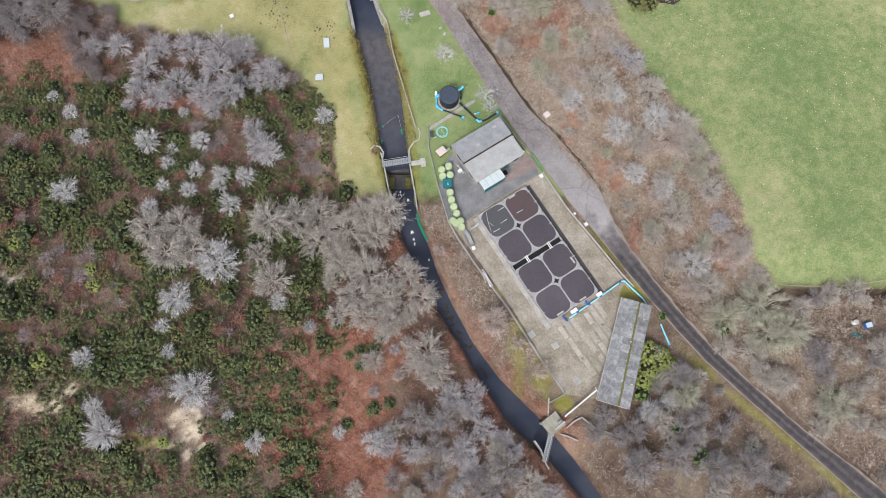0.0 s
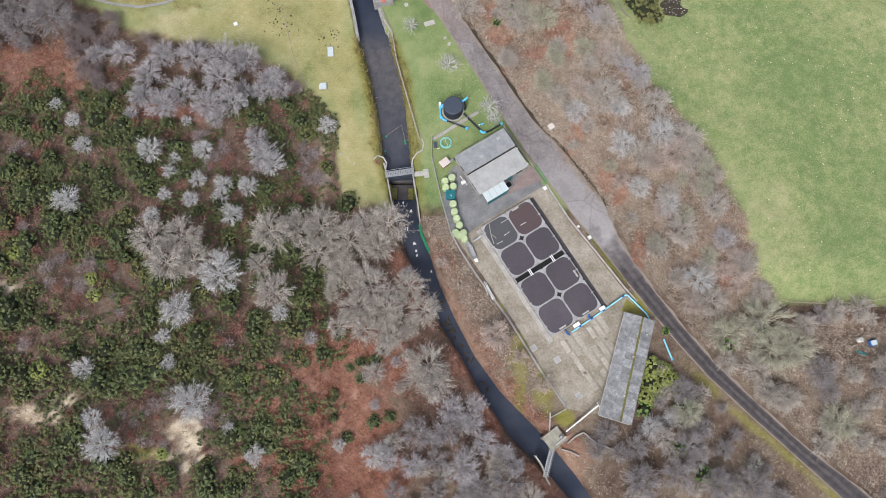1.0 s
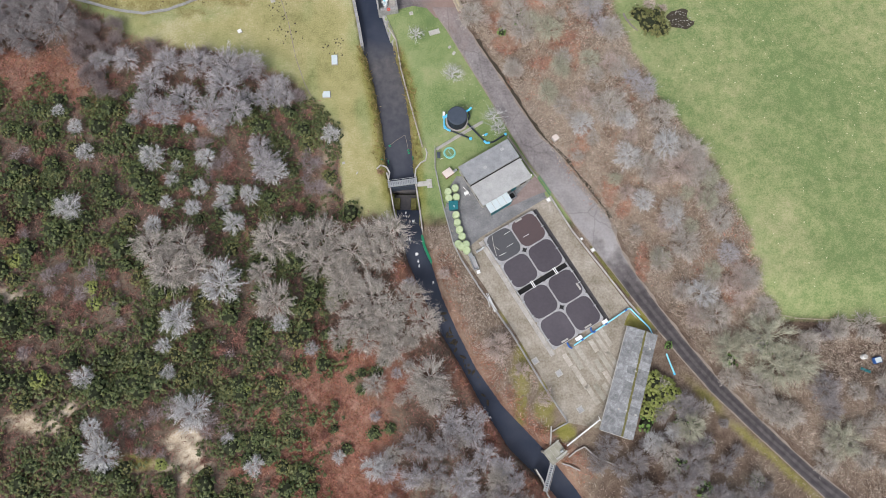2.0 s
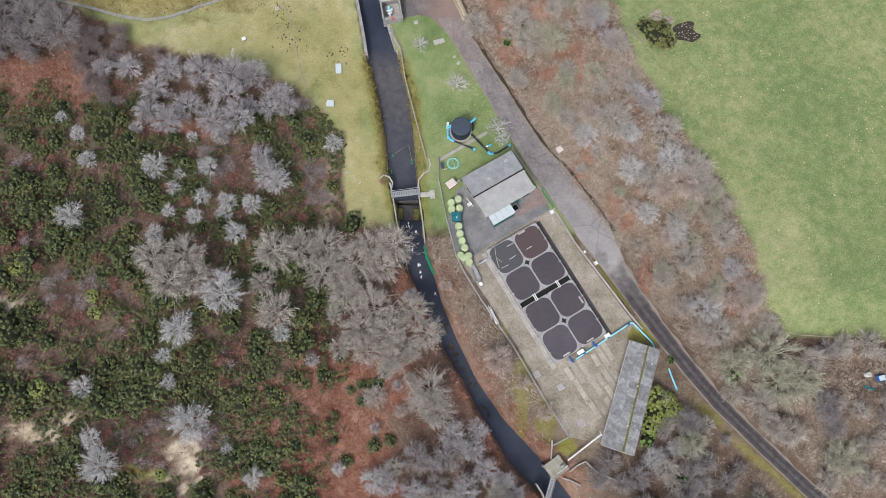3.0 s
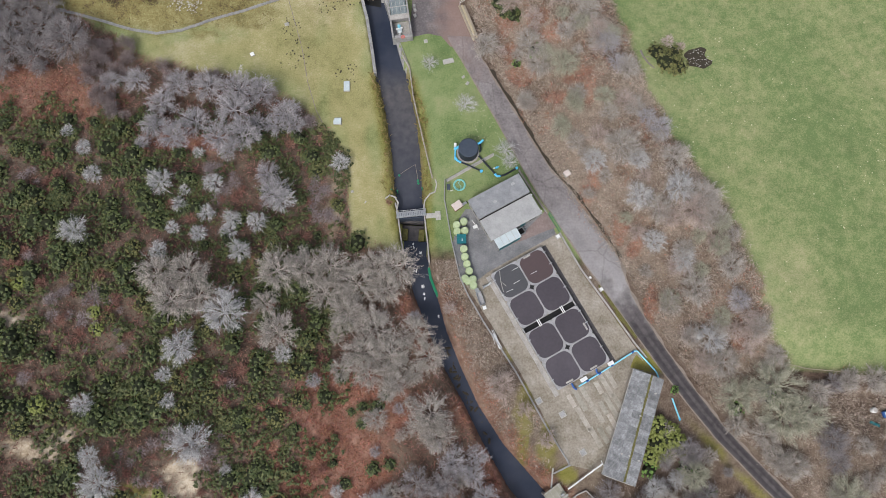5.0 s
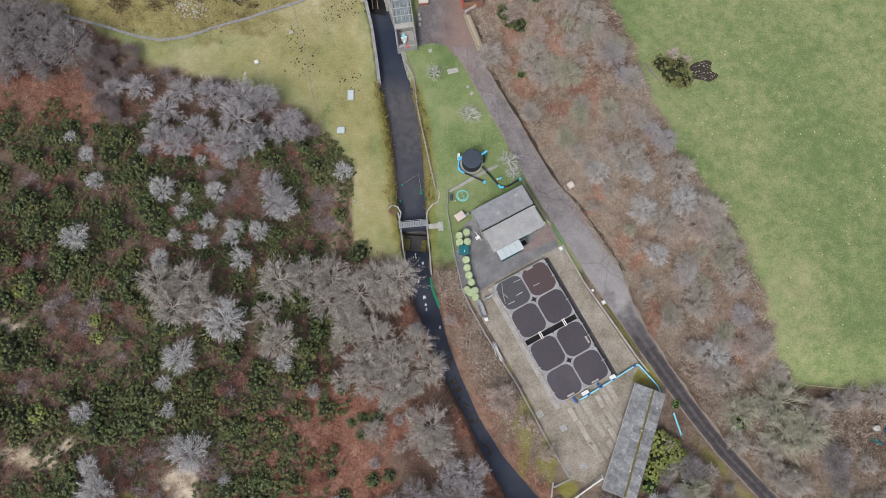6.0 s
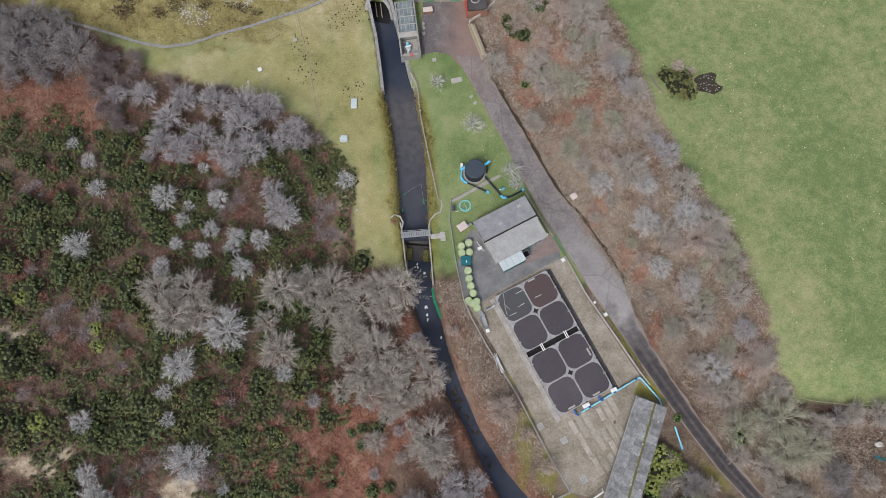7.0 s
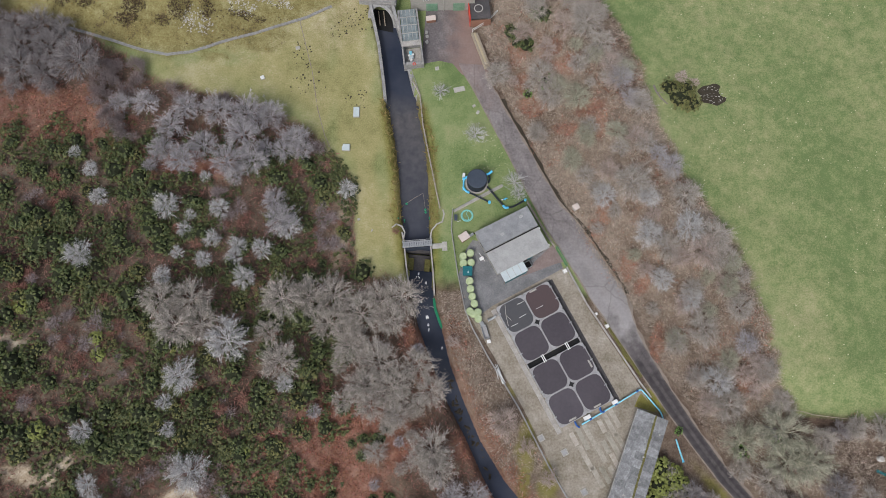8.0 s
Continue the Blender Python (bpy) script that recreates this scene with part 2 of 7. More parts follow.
    tracks.inputs[7].default_value = (0.30, 0.275, 0.255, 1)
    nt.links.new(worn.outputs[0], tracks.inputs[0])
    # the pale concrete stretch by the gate, and reddish hardcore near the forecourt
    base = mx.outputs[2]
    for stops, tint in ((((38.0, 0.0), (43.0, 0.75), (53.0, 0.6), (58.0, 0.0)), (0.40, 0.39, 0.395, 1)), (((76.0, 0.0), (88.0, 0.8)), (0.25, 0.165, 0.145, 1))):
        reach = nt.nodes.new("ShaderNodeMapRange")
        reach.inputs[1].default_value, reach.inputs[2].default_value = stops[0][0], stops[-1][0]
        nt.links.new(ma.outputs[0], reach.inputs[0])
        curve = nt.nodes.new("ShaderNodeValToRGB")
        ce = curve.color_ramp.elements
        while len(ce) < len(stops):
            ce.new(0.5)
        for e, (pos, val) in zip(ce, stops):
            e.position, e.color = (pos - stops[0][0]) / (stops[-1][0] - stops[0][0]), (val, val, val, 1)
        nt.links.new(reach.outputs[0], curve.inputs[0])
        patchy = nt.nodes.new("ShaderNodeMath")
        patchy.operation = "MULTIPLY"
        nt.links.new(curve.outputs[0], patchy.inputs[0])
        nt.links.new(n.outputs[0], patchy.inputs[1])
        lay = nt.nodes.new("ShaderNodeMix")
        lay.data_type = "RGBA"
        lay.inputs[7].default_value = tint
        nt.links.new(patchy.outputs[0], lay.inputs[0])
        nt.links.new(base, lay.inputs[6])
        base = lay.outputs[2]
    nt.links.new(base, tracks.inputs[6])
    nt.links.new(tracks.outputs[2], m2.inputs[6])
    nt.links.new(m2.outputs[2], b.inputs["Base Color"])
    return m


LANE = road_mat()


def forecourt_mat():
    """Puddled tarmac that gives way to reddish hardcore on the side of the lane."""
    m = mat("forecourt_tarmac", [(0.085, 0.076, 0.08), (0.14, 0.125, 0.128), (0.23, 0.21, 0.21)], 0.35, 0.8, fine=3.0)
    nt = m.node_tree
    b = nt.nodes["Principled BSDF"]
    first = b.inputs["Base Color"].links[0].from_socket
    g = nt.nodes.new("ShaderNodeNewGeometry")
    sx = nt.nodes.new("ShaderNodeSeparateXYZ")
    nt.links.new(g.outputs["Position"], sx.inputs[0])
    n = nt.nodes.new("ShaderNodeTexNoise")
    n.inputs["Scale"].default_value, n.inputs["Detail"].default_value = 0.6, 6
    nt.links.new(g.outputs["Position"], n.inputs["Vector"])
    ma = nt.nodes.new("ShaderNodeMath")
    ma.operation = "MULTIPLY_ADD"
    ma.inputs[1].default_value = 5.0
    nt.links.new(n.outputs[0], ma.inputs[0])
    nt.links.new(sx.outputs["X"], ma.inputs[2])
    mr = nt.nodes.new("ShaderNodeMapRange")
    mr.inputs[1].default_value, mr.inputs[2].default_value, mr.inputs[4].default_value = -5.2, -0.6, 0.6
    nt.links.new(ma.outputs[0], mr.inputs[0])
    mx = nt.nodes.new("ShaderNodeMix")
    mx.data_type = "RGBA"
    mx.inputs[7].default_value = (0.28, 0.178, 0.145, 1)
    nt.links.new(mr.outputs[0], mx.inputs[0])
    nt.links.new(first, mx.inputs[6])
    nt.links.new(mx.outputs[2], b.inputs["Base Color"])
    return m


COURT = forecourt_mat()


def water_mat():
    m = bpy.data.materials.new("river_water")
    m.use_nodes = True
    nt = m.node_tree
    b = nt.nodes["Principled BSDF"]
    g = nt.nodes.new("ShaderNodeNewGeometry")
    n = nt.nodes.new("ShaderNodeTexNoise")
    n.inputs["Scale"].default_value, n.inputs["Detail"].default_value = 0.16, 5
    nt.links.new(g.outputs["Position"], n.inputs["Vector"])
    r = nt.nodes.new("ShaderNodeValToRGB")
    r.color_ramp.elements[0].position, r.color_ramp.elements[0].color = 0.35, (0.026, 0.033, 0.054, 1)
    r.color_ramp.elements[1].position, r.color_ramp.elements[1].color = 0.7, (0.052, 0.058, 0.078, 1)
    nt.links.new(n.outputs[0], r.inputs[0])
    sx = nt.nodes.new("ShaderNodeSeparateXYZ")
    nt.links.new(g.outputs["Position"], sx.inputs[0])
    wv = nt.nodes.new("ShaderNodeMath")
    wv.operation = "MULTIPLY_ADD"
    wv.inputs[1].default_value = 7.0
    nt.links.new(n.outputs[0], wv.inputs[0])
    nt.links.new(sx.outputs["Y"], wv.inputs[2])
    bed = nt.nodes.new("ShaderNodeValToRGB")
    bed.color_ramp.elements[0].position, bed.color_ramp.elements[0].color = 0.0, (0, 0, 0, 1)
    bed.color_ramp.elements[1].position, bed.color_ramp.elements[1].color = 1.0, (0, 0, 0, 1)
    bed.color_ramp.elements.new(0.52).color = (0.65, 0.65, 0.65, 1)
    bed.color_ramp.elements.new(0.86).color = (1, 1, 1, 1)
    span = nt.nodes.new("ShaderNodeMapRange")
    span.inputs[1].default_value, span.inputs[2].default_value = 48.0, 78.0
    nt.links.new(wv.outputs[0], span.inputs[0])
    nt.links.new(span.outputs[0], bed.inputs[0])
    silt = nt.nodes.new("ShaderNodeTexNoise")
    silt.inputs["Scale"].default_value, silt.inputs["Detail"].default_value = 0.9, 6
    nt.links.new(g.outputs["Position"], silt.inputs["Vector"])
    sc = nt.nodes.new("ShaderNodeValToRGB")
    sc.color_ramp.elements[0].position, sc.color_ramp.elements[0].color = 0.3, (0.070, 0.068, 0.076, 1)
    sc.color_ramp.elements[1].position, sc.color_ramp.elements[1].color = 0.75, (0.118, 0.110, 0.110, 1)
    nt.links.new(silt.outputs[0], sc.inputs[0])
    shallow = nt.nodes.new("ShaderNodeMix")
    shallow.data_type = "RGBA"
    nt.links.new(bed.outputs[0], shallow.inputs[0])
    nt.links.new(r.outputs[0], shallow.inputs[6])
    nt.links.new(sc.outputs[0], shallow.inputs[7])
    nt.links.new(shallow.outputs[2], b.inputs["Base Color"])
    b.inputs["Roughness"].default_value = 0.12
    b.inputs["IOR"].default_value = 1.33
    n2 = nt.nodes.new("ShaderNodeTexNoise")
    n2.inputs["Scale"].default_value = 1.6
    nt.links.new(g.outputs["Position"], n2.inputs["Vector"])
    bp = nt.nodes.new("ShaderNodeBump")
    bp.inputs["Strength"].default_value, bp.inputs["Distance"].default_value = 0.15, 0.03
    nt.links.new(n2.outputs[0], bp.inputs["Height"])
    nt.links.new(bp.outputs[0], b.inputs["Normal"])
    return m


WATER = water_mat()


def ground_mat():
    """Soil, litter and grass by kind of land, each with its own two scales of variation."""
    m = bpy.data.materials.new("open_ground")
    m.use_nodes = True
    nt = m.node_tree
    b = nt.nodes["Principled BSDF"]
    b.inputs["Roughness"].default_value, b.inputs["Specular IOR Level"].default_value = 1.0, 0.1
    g = nt.nodes.new("ShaderNodeNewGeometry")

    def noise_of(scale, detail=5.0, rough=0.6):
        n = nt.nodes.new("ShaderNodeTexNoise")
        n.inputs["Scale"].default_value, n.inputs["Detail"].default_value, n.inputs["Roughness"].default_value = scale, detail, rough
        nt.links.new(g.outputs["Position"], n.inputs["Vector"])
        return n.outputs[0]

    wide = noise_of(0.022, 4, 0.55)
    big, mid, small = noise_of(0.07, 6, 0.6), noise_of(0.6, 6, 0.7), noise_of(4.0, 4, 0.7)

    def spread(colours, w=0.45, broad=big, half=0.10):
        x = nt.nodes.new("ShaderNodeMix")
        x.data_type = "FLOAT"
        x.inputs[0].default_value = w
        nt.links.new(broad, x.inputs[2])
        nt.links.new(mid, x.inputs[3])
        y = nt.nodes.new("ShaderNodeMix")
        y.data_type = "FLOAT"
        y.inputs[0].default_value = 0.3
        nt.links.new(x.outputs[0], y.inputs[2])
        nt.links.new(small, y.inputs[3])
        r = nt.nodes.new("ShaderNodeValToRGB")
        while len(r.color_ramp.elements) < len(colours):
            r.color_ramp.elements.new(0.5)
        for i, c in enumerate(colours):
            r.color_ramp.elements[i].position = 0.5 - half + 2 * half * i / (len(colours) - 1)
            r.color_ramp.elements[i].color = (*c, 1)
        nt.links.new(y.outputs[0], r.inputs[0])
        return r.outputs[0]

    kinds = {
        "litter": [(0.040, 0.028, 0.022), (0.095, 0.065, 0.050), (0.15, 0.112, 0.085), (0.20, 0.165, 0.12)],
        "lawn": [(0.20, 0.192, 0.083), (0.285, 0.264, 0.118), (0.35, 0.314, 0.16), (0.44, 0.39, 0.245)],
        "green": [(0.112, 0.165, 0.065), (0.165, 0.218, 0.088), (0.218, 0.260, 0.118), (0.283, 0.289, 0.153)],
        "field": [(0.122, 0.172, 0.069), (0.175, 0.217, 0.092), (0.24, 0.258, 0.124), (0.315, 0.303, 0.17)],
        "bracken": [(0.11, 0.046, 0.032), (0.215, 0.102, 0.072), (0.315, 0.175, 0.128), (0.39, 0.24, 0.18)],
        "sand": [(0.17, 0.12, 0.075), (0.34, 0.265, 0.18), (0.48, 0.395, 0.295), (0.59, 0.51, 0.40)],
        "heath": [(0.10, 0.075, 0.04), (0.19, 0.16, 0.068), (0.26, 0.235, 0.105), (0.36, 0.325, 0.19)],
        "brush": [(0.078, 0.055, 0.042), (0.155, 0.117, 0.09), (0.245, 0.195, 0.155), (0.33, 0.275, 0.225)],
        "moss": [(0.10, 0.095, 0.02), (0.17, 0.16, 0.04), (0.22, 0.20, 0.06), (0.26, 0.23, 0.10)],
    }
    col = spread(kinds["litter"])
    for name in list(kinds)[1:]:
        a = nt.nodes.new("ShaderNodeAttribute")
        a.attribute_name = name
        mx = nt.nodes.new("ShaderNodeMix")
        mx.data_type = "RGBA"
        nt.links.new(a.outputs["Fac"], mx.inputs[0])
        nt.links.new(col, mx.inputs[6])
        nt.links.new(spread(kinds[name], {"field": 0.42, "lawn": 0.3, "green": 0.3}.get(name, 0.45), wide if name == "field" else big, {"field": 0.075, "lawn": 0.095, "green": 0.09}.get(name, 0.10)), mx.inputs[7])
        col = mx.outputs[2]
    nt.links.new(col, b.inputs["Base Color"])
    bp = nt.nodes.new("ShaderNodeBump")
    bp.inputs["Strength"].default_value, bp.inputs["Distance"].default_value = 0.5, 0.12
    nt.links.new(small, bp.inputs["Height"])
    nt.links.new(bp.outputs[0], b.inputs["Normal"])
    return m, list(kinds)[1:]


GROUND, KINDS = ground_mat()


# ---------------------------------------------------------------- mesh helpers
def link(name, bm, material, parent=None):
    me = bpy.data.meshes.new(name)
    bm.normal_update()
    bm.to_mesh(me)
    bm.free()
    me.materials.append(material)
    ob = new(name, me)
    if parent is not None:
        ob.parent = parent
    return ob


def part(name, bm, material, parent, label=""):
    ob = link(name, bm, material, parent)
    if label:
        ob["label"] = label
    return ob


def raw(name, verts, faces, material, parent=None):
    me = bpy.data.meshes.new(name)
    me.from_pydata(verts, [], faces)
    me.materials.append(material)
    ob = new(name, me)
    ob.parent = parent
    return ob


def thing(name, m, label, category, group=""):
    e = new(name)
    e.empty_display_size = 0.3
    e.matrix_world = m
    return tagged(e, label, category, group)


def box(sx, sy, sz, at=(0, 0, 0), bevel=0.02, turn=0.0, bm=None):
    """A bevelled box that stands on its base at the given place."""
    out = bm or bmesh.new()
    m = Matrix.Translation((at[0], at[1], at[2] + sz / 2)) @ Matrix.Rotation(radians(turn), 4, "Z") @ Matrix.Diagonal((sx, sy, sz, 1))
    r = bmesh.ops.create_cube(out, size=1, matrix=m)
    if bevel:
        es = list({e for v in r["verts"] for e in v.link_edges})
        bmesh.ops.bevel(out, geom=es, offset=min(bevel, sx / 3, sy / 3, sz / 3), segments=1, affect="EDGES")
    return out


def cyl(r, h, at=(0, 0, 0), sides=24, r2=None, bevel=0.02, bm=None):
    out = bm or bmesh.new()
    res = bmesh.ops.create_cone(out, cap_ends=True, segments=sides, radius1=r, radius2=r if r2 is None else r2, depth=h,
                                matrix=Matrix.Translation((at[0], at[1], at[2] + h / 2)))
    if bevel:
        es = [e for e in {e for v in res["verts"] for e in v.link_edges} if abs(e.verts[0].co.z - e.verts[1].co.z) < 1e-5]
        bmesh.ops.bevel(out, geom=es, offset=bevel, segments=1, affect="EDGES")
    return out


def prism(pts, z0, z1, bm=None):
    """A flat slab with the outline pts."""
    out = bm or bmesh.new()
    lo = [out.verts.new((x, y, z0)) for x, y in pts]
    hi = [out.verts.new((x, y, z1)) for x, y in pts]
    n = len(pts)
    area = sum(pts[i][0] * pts[(i + 1) % n][1] - pts[(i + 1) % n][0] * pts[i][1] for i in range(n))
    order = range(n) if area > 0 else range(n - 1, -1, -1)
    top = out.faces.new([hi[i] for i in order])
    out.faces.new([lo[i] for i in reversed(list(order))])
    for i in range(n):
        j = (i + 1) % n
        q = (lo[i], lo[j], hi[j], hi[i])
        out.faces.new(q if area > 0 else tuple(reversed(q)))
    bmesh.ops.triangulate(out, faces=[top])
    return out


def tube(path, r, sides=8, bm=None, r1=None):
    """A round bar along a line of points."""
    out = bm or bmesh.new()
    ps = [Vector(p) for p in path]
    rings = []
    for i, p in enumerate(ps):
        a = (ps[min(i + 1, len(ps) - 1)] - ps[max(i - 1, 0)]).normalized()
        u = a.cross(Vector((0, 0, 1)))
        u = u.normalized() if u.length > 1e-4 else Vector((1, 0, 0))
        w = a.cross(u)
        rr = r if r1 is None else r + (r1 - r) * i / (len(ps) - 1)
        rings.append([out.verts.new(p + rr * (math.cos(t) * u + math.sin(t) * w)) for t in [2 * math.pi * k / sides for k in range(sides)]])
    for a, b in zip(rings, rings[1:]):
        for k in range(sides):
            out.faces.new((a[k], b[k], b[(k + 1) % sides], a[(k + 1) % sides]))
    out.faces.new(rings[0])
    out.faces.new(list(reversed(rings[-1])))
    return out


def ribbon_wall(pts, thick, z0, z1, bm=None):
    """A wall of even thickness along a line; z0 and z1 may be functions of the plan."""
    out = bm or bmesh.new()
    rows = []
    for i, (x, y) in enumerate(pts):
        xa, ya = pts[max(i - 1, 0)]
        xb, yb = pts[min(i + 1, len(pts) - 1)]
        l = math.hypot(xb - xa, yb - ya)
        nx, ny = -(yb - ya) / l * thick / 2, (xb - xa) / l * thick / 2
        b0 = z0(x, y) if callable(z0) else z0
        t0 = z1(x, y) if callable(z1) else z1
        rows.append([out.verts.new(c) for c in ((x + nx, y + ny, b0), (x + nx, y + ny, t0), (x - nx, y - ny, t0), (x - nx, y - ny, b0))])
    for a, b in zip(rows, rows[1:]):
        for k in range(4):
            out.faces.new((a[k], a[(k + 1) % 4], b[(k + 1) % 4], b[k]))
    out.faces.new(list(reversed(rows[0])))
    out.faces.new(rows[-1])
    bmesh.ops.recalc_face_normals(out, faces=out.faces)
    return out


def dense(pts, step=1.0):
    """The same line with points at even steps."""
    out = []
    for (x0, y0), (x1, y1) in zip(pts, pts[1:]):
        n = max(1, int(math.hypot(x1 - x0, y1 - y0) / step))
        out += [(x0 + (x1 - x0) * i / n, y0 + (y1 - y0) * i / n) for i in range(n)]
    return out + [pts[-1]]

# ---------------------------------------------------------------- the lie of the land
def ease(a, b, x):
    t = np.clip((x - a) / (b - a), 0, 1)
    return t * t * (3 - 2 * t)


RIVER_Y = [-900, -80, -40, -11, -5, 1, 8, 14, 20, 26, 32, 37, 41, 46, 50, 57, 64, 70, 76, 83, 90, 120]
RIVER_L = [460, 66, 40, 22.3, 17.0, 10.6, 6.0, 2.6, -1.2, -4.2, -7.0, -8.5, -9.5, -10.5, -11.7, -12.8, -14.3, -16.0, -17.2, -18.8, -21.0, -27]
RIVER_R = [466, 71, 44.5, 25.9, 21.6, 16.6, 9.6, 5.2, 2.0, -0.8, -2.8, -4.6, -5.2, -6.1, -6.3, -7.1, -8.3, -10.1, -12.3, -14.6, -17.2, -23]
ROAD_Y = [-900, -40, -11, -6, 0, 6, 12, 17, 22, 30, 38, 44, 50, 56, 62, 70, 78, 90, 900]
ROAD_X = [900, 104, 69, 63.5, 57, 50, 44.2, 39.5, 36, 30.3, 26, 21, 16.5, 13, 9.7, 5, -0.5, -4, -4]
WOOD_X = [-900, -89, -78, -67.6, -57, -46.8, -37, -28.5, -23, -20.3, -19, -18, -14, -8, 0]
WOOD_Y = [83, 82.6, 82.3, 76.5, 70.5, 69.2, 68.6, 63.8, 59, 55.4, 46, 40.6, 39.5, 38, 36]
FIELD_Y = [22, 25, 31, 39, 47, 53.4, 61, 68.7, 75.6, 84, 91, 130, 900]
FIELD_X = [54, 51.5, 49.5, 47.3, 44.0, 39.6, 34.2, 30.6, 28.2, 24.5, 20, 8, 8]
DRAIN_X = [-900, -80, -72.8, -65.3, -60.3, -55.8, -51.7, -46.2, -38.6, -32.5, -27, -22, -10, 5, 900]
DRAIN_Y = [82, 80, 78.1, 76.8, 75.8, 75.5, 76.7, 79.7, 83.4, 86.8, 91, 96, 97.5, 97.5, 97.5]


def river(x, y):
    """How far a place lies from the river's middle, and the river's half width there."""
    l, r = np.interp(y, RIVER_Y, RIVER_L), np.interp(y, RIVER_Y, RIVER_R)
    slant = np.where(y < 2, 0.68, np.where(y < 36, 0.87, 0.97))
    return (x - (l + r) / 2) * slant, (r - l) / 2 * slant


def lumps(x, y, s):
    return np.sin(x * s + 1.3 * np.sin(y * s * 0.7)) * np.cos(y * s * 1.1 + 0.9 * np.sin(x * s * 0.6))


def base_height(x, y):
    toe = -13 - 10 * ease(0, 70, y)
    w = np.maximum(0, toe - x)
    west = (0.12 + 0.13 * (1 - ease(15, 75, y))) * np.minimum(w, 160) * ease(0, 10, w)
    d = (x - np.interp(y, ROAD_Y, ROAD_X)) * 0.8
    top = 3.5 + 4.0 * ease(16, 30, y)
    east = top * ease(2.5, 17, d) + 0.03 * np.clip(d - 17, 0, 300)
    up = np.maximum(0, y - np.interp(x, DRAIN_X, DRAIN_Y))
    dam = 0.34 * np.minimum(up, 50) * ease(0, 4, up) * ease(26, 8, x)
    rough = 0.14 * lumps(x, y, 0.5) + 0.08 * lumps(x, y, 1.3)
    wild = np.maximum(ease(0, 8, w), ease(4, 10, d)) * 0.9
    return west + east + dam + rough * wild


def height(x, y):
    x, y = np.asarray(x, float), np.asarray(y, float)
    z = base_height(x, y)
    d, h = river(x, y)
    steep = np.where((y > 37) & (y < 48) | (y > 71), 0.35, np.where(y > 48, 0.9, 1.5))
    bank = ease(0, 1, (np.abs(d) - h) / steep + np.where((y > 48) & (y < 71), 0.87, 0.42))
    z = z * bank + (-3.4) * (1 - bank)
    return np.where((y > 90.9) & (np.abs(d) < h + 1.0), np.maximum(2.2, base_height(x, y)), z)


def h1(x, y):
    return float(height(x, y))


def blob(x, y, cx, cy, rx, ry, soft=0.5):
    q = np.hypot((x - cx) / rx, (y - cy) / ry) + 0.25 * lumps(x + cx, y, 0.8) + 0.12 * lumps(x, y + cy, 2.1)
    return ease(1 + soft / 2, 1 - soft / 2, q)


def patches(x, y, spots):
    """The union of uneven patches, each a middle and two radii."""
    x, y = np.asarray(x, float), np.asarray(y, float)
    out, fx, fy = np.zeros(x.size), x.ravel(), y.ravel()
    for cx, cy, rx, ry in spots:
        i = np.nonzero((np.abs(fx - cx) < rx * 2) & (np.abs(fy - cy) < ry * 2.1))[0]
        out[i] = np.maximum(out[i], blob(fx[i], fy[i], cx, cy, rx * 1.1, ry * 1.15, 0.6))
    return out.reshape(x.shape)


# dead bracken, bare sandy soil, pale rock, peat, wet moss, and gaps and thick stands of the evergreens
FERN = [(-19.1, 8.8, 4.9, 8.2), (-20.0, -2.2, 7.0, 5.5), (-27.9, 11.1, 2.4, 1.5), (-28.5, 5.4, 2.2, 1.4), (-15.2, 16.2, 5.6, 2.8), (-8.4, 12.9, 3.7, 3.6), (-47.8, 55.9, 5.6, 2.0), (-29.8, -2.7, 2.6, 1.6), (-13.0, 3.0, 4.5, 5.5), (-12.0, -6.0, 5.0, 4.0)]
SLOPE_FERN = [(6.5, 83.0, 1.7, 2.8), (9.7, 72.5, 2.2, 1.5), (19.5, 71.1, 2.7, 1.3), (21.1, 68.2, 1.2, 2.0), (7.9, 76.6, 1.4, 2.0), (23.3, 54.2, 1.3, 2.3), (12.2, 82.2, 1.9, 1.6), (15.8, 68.0, 2.3, 1.1), (14.7, 79.1, 2.3, 1.6), (27.9, 44.9, 1.2, 2.3), (30.3, 41.5, 1.4, 1.7), (33.2, 32.4, 0.9, 2.9), (22.2, 51.0, 1.3, 1.4), (46.1, 26.6, 1.2, 1.8)]
BARE = [(-66.4, 22.1, 1.9, 0.9), (-62.2, 3.8, 2.2, 0.9), (-58.8, 3.0, 3.0, 0.9), (-56.7, 5.5, 1.6, 1.1), (-39.6, 1.4, 2.0, 1.5), (-38.2, -0.9, 1.5, 1.3), (-42.3, -2.1, 1.6, 0.6), (-36.4, -3.0, 1.4, 0.8), (-39.1, -4.0, 0.9, 0.6), (-64.7, 9.2, 0.7, 0.8)]
ROCKS = [(-51.5, 82.0, 2.4, 1.6), (-44.0, 86.1, 2.5, 1.1), (-38.8, 88.1, 2.8, 0.7)]
HEATHER = [(-74.6, 82.5, 1.2, 0.8), (-70.9, 82.5, 1.4, 0.7), (-63.5, 80.6, 1.9, 0.9), (-69.4, 83.9, 2.1, 0.7), (-62.0, 82.9, 1.9, 1.1), (-53.9, 83.8, 1.7, 1.8), (-56.8, 81.1, 1.3, 0.9), (-49.6, 84.6, 1.1, 1.7), (-42.5, 84.6, 2.4, 0.6), (-58.0, 86.5, 2.4, 1.2), (-66.0, 87.0, 2.4, 1.2)]
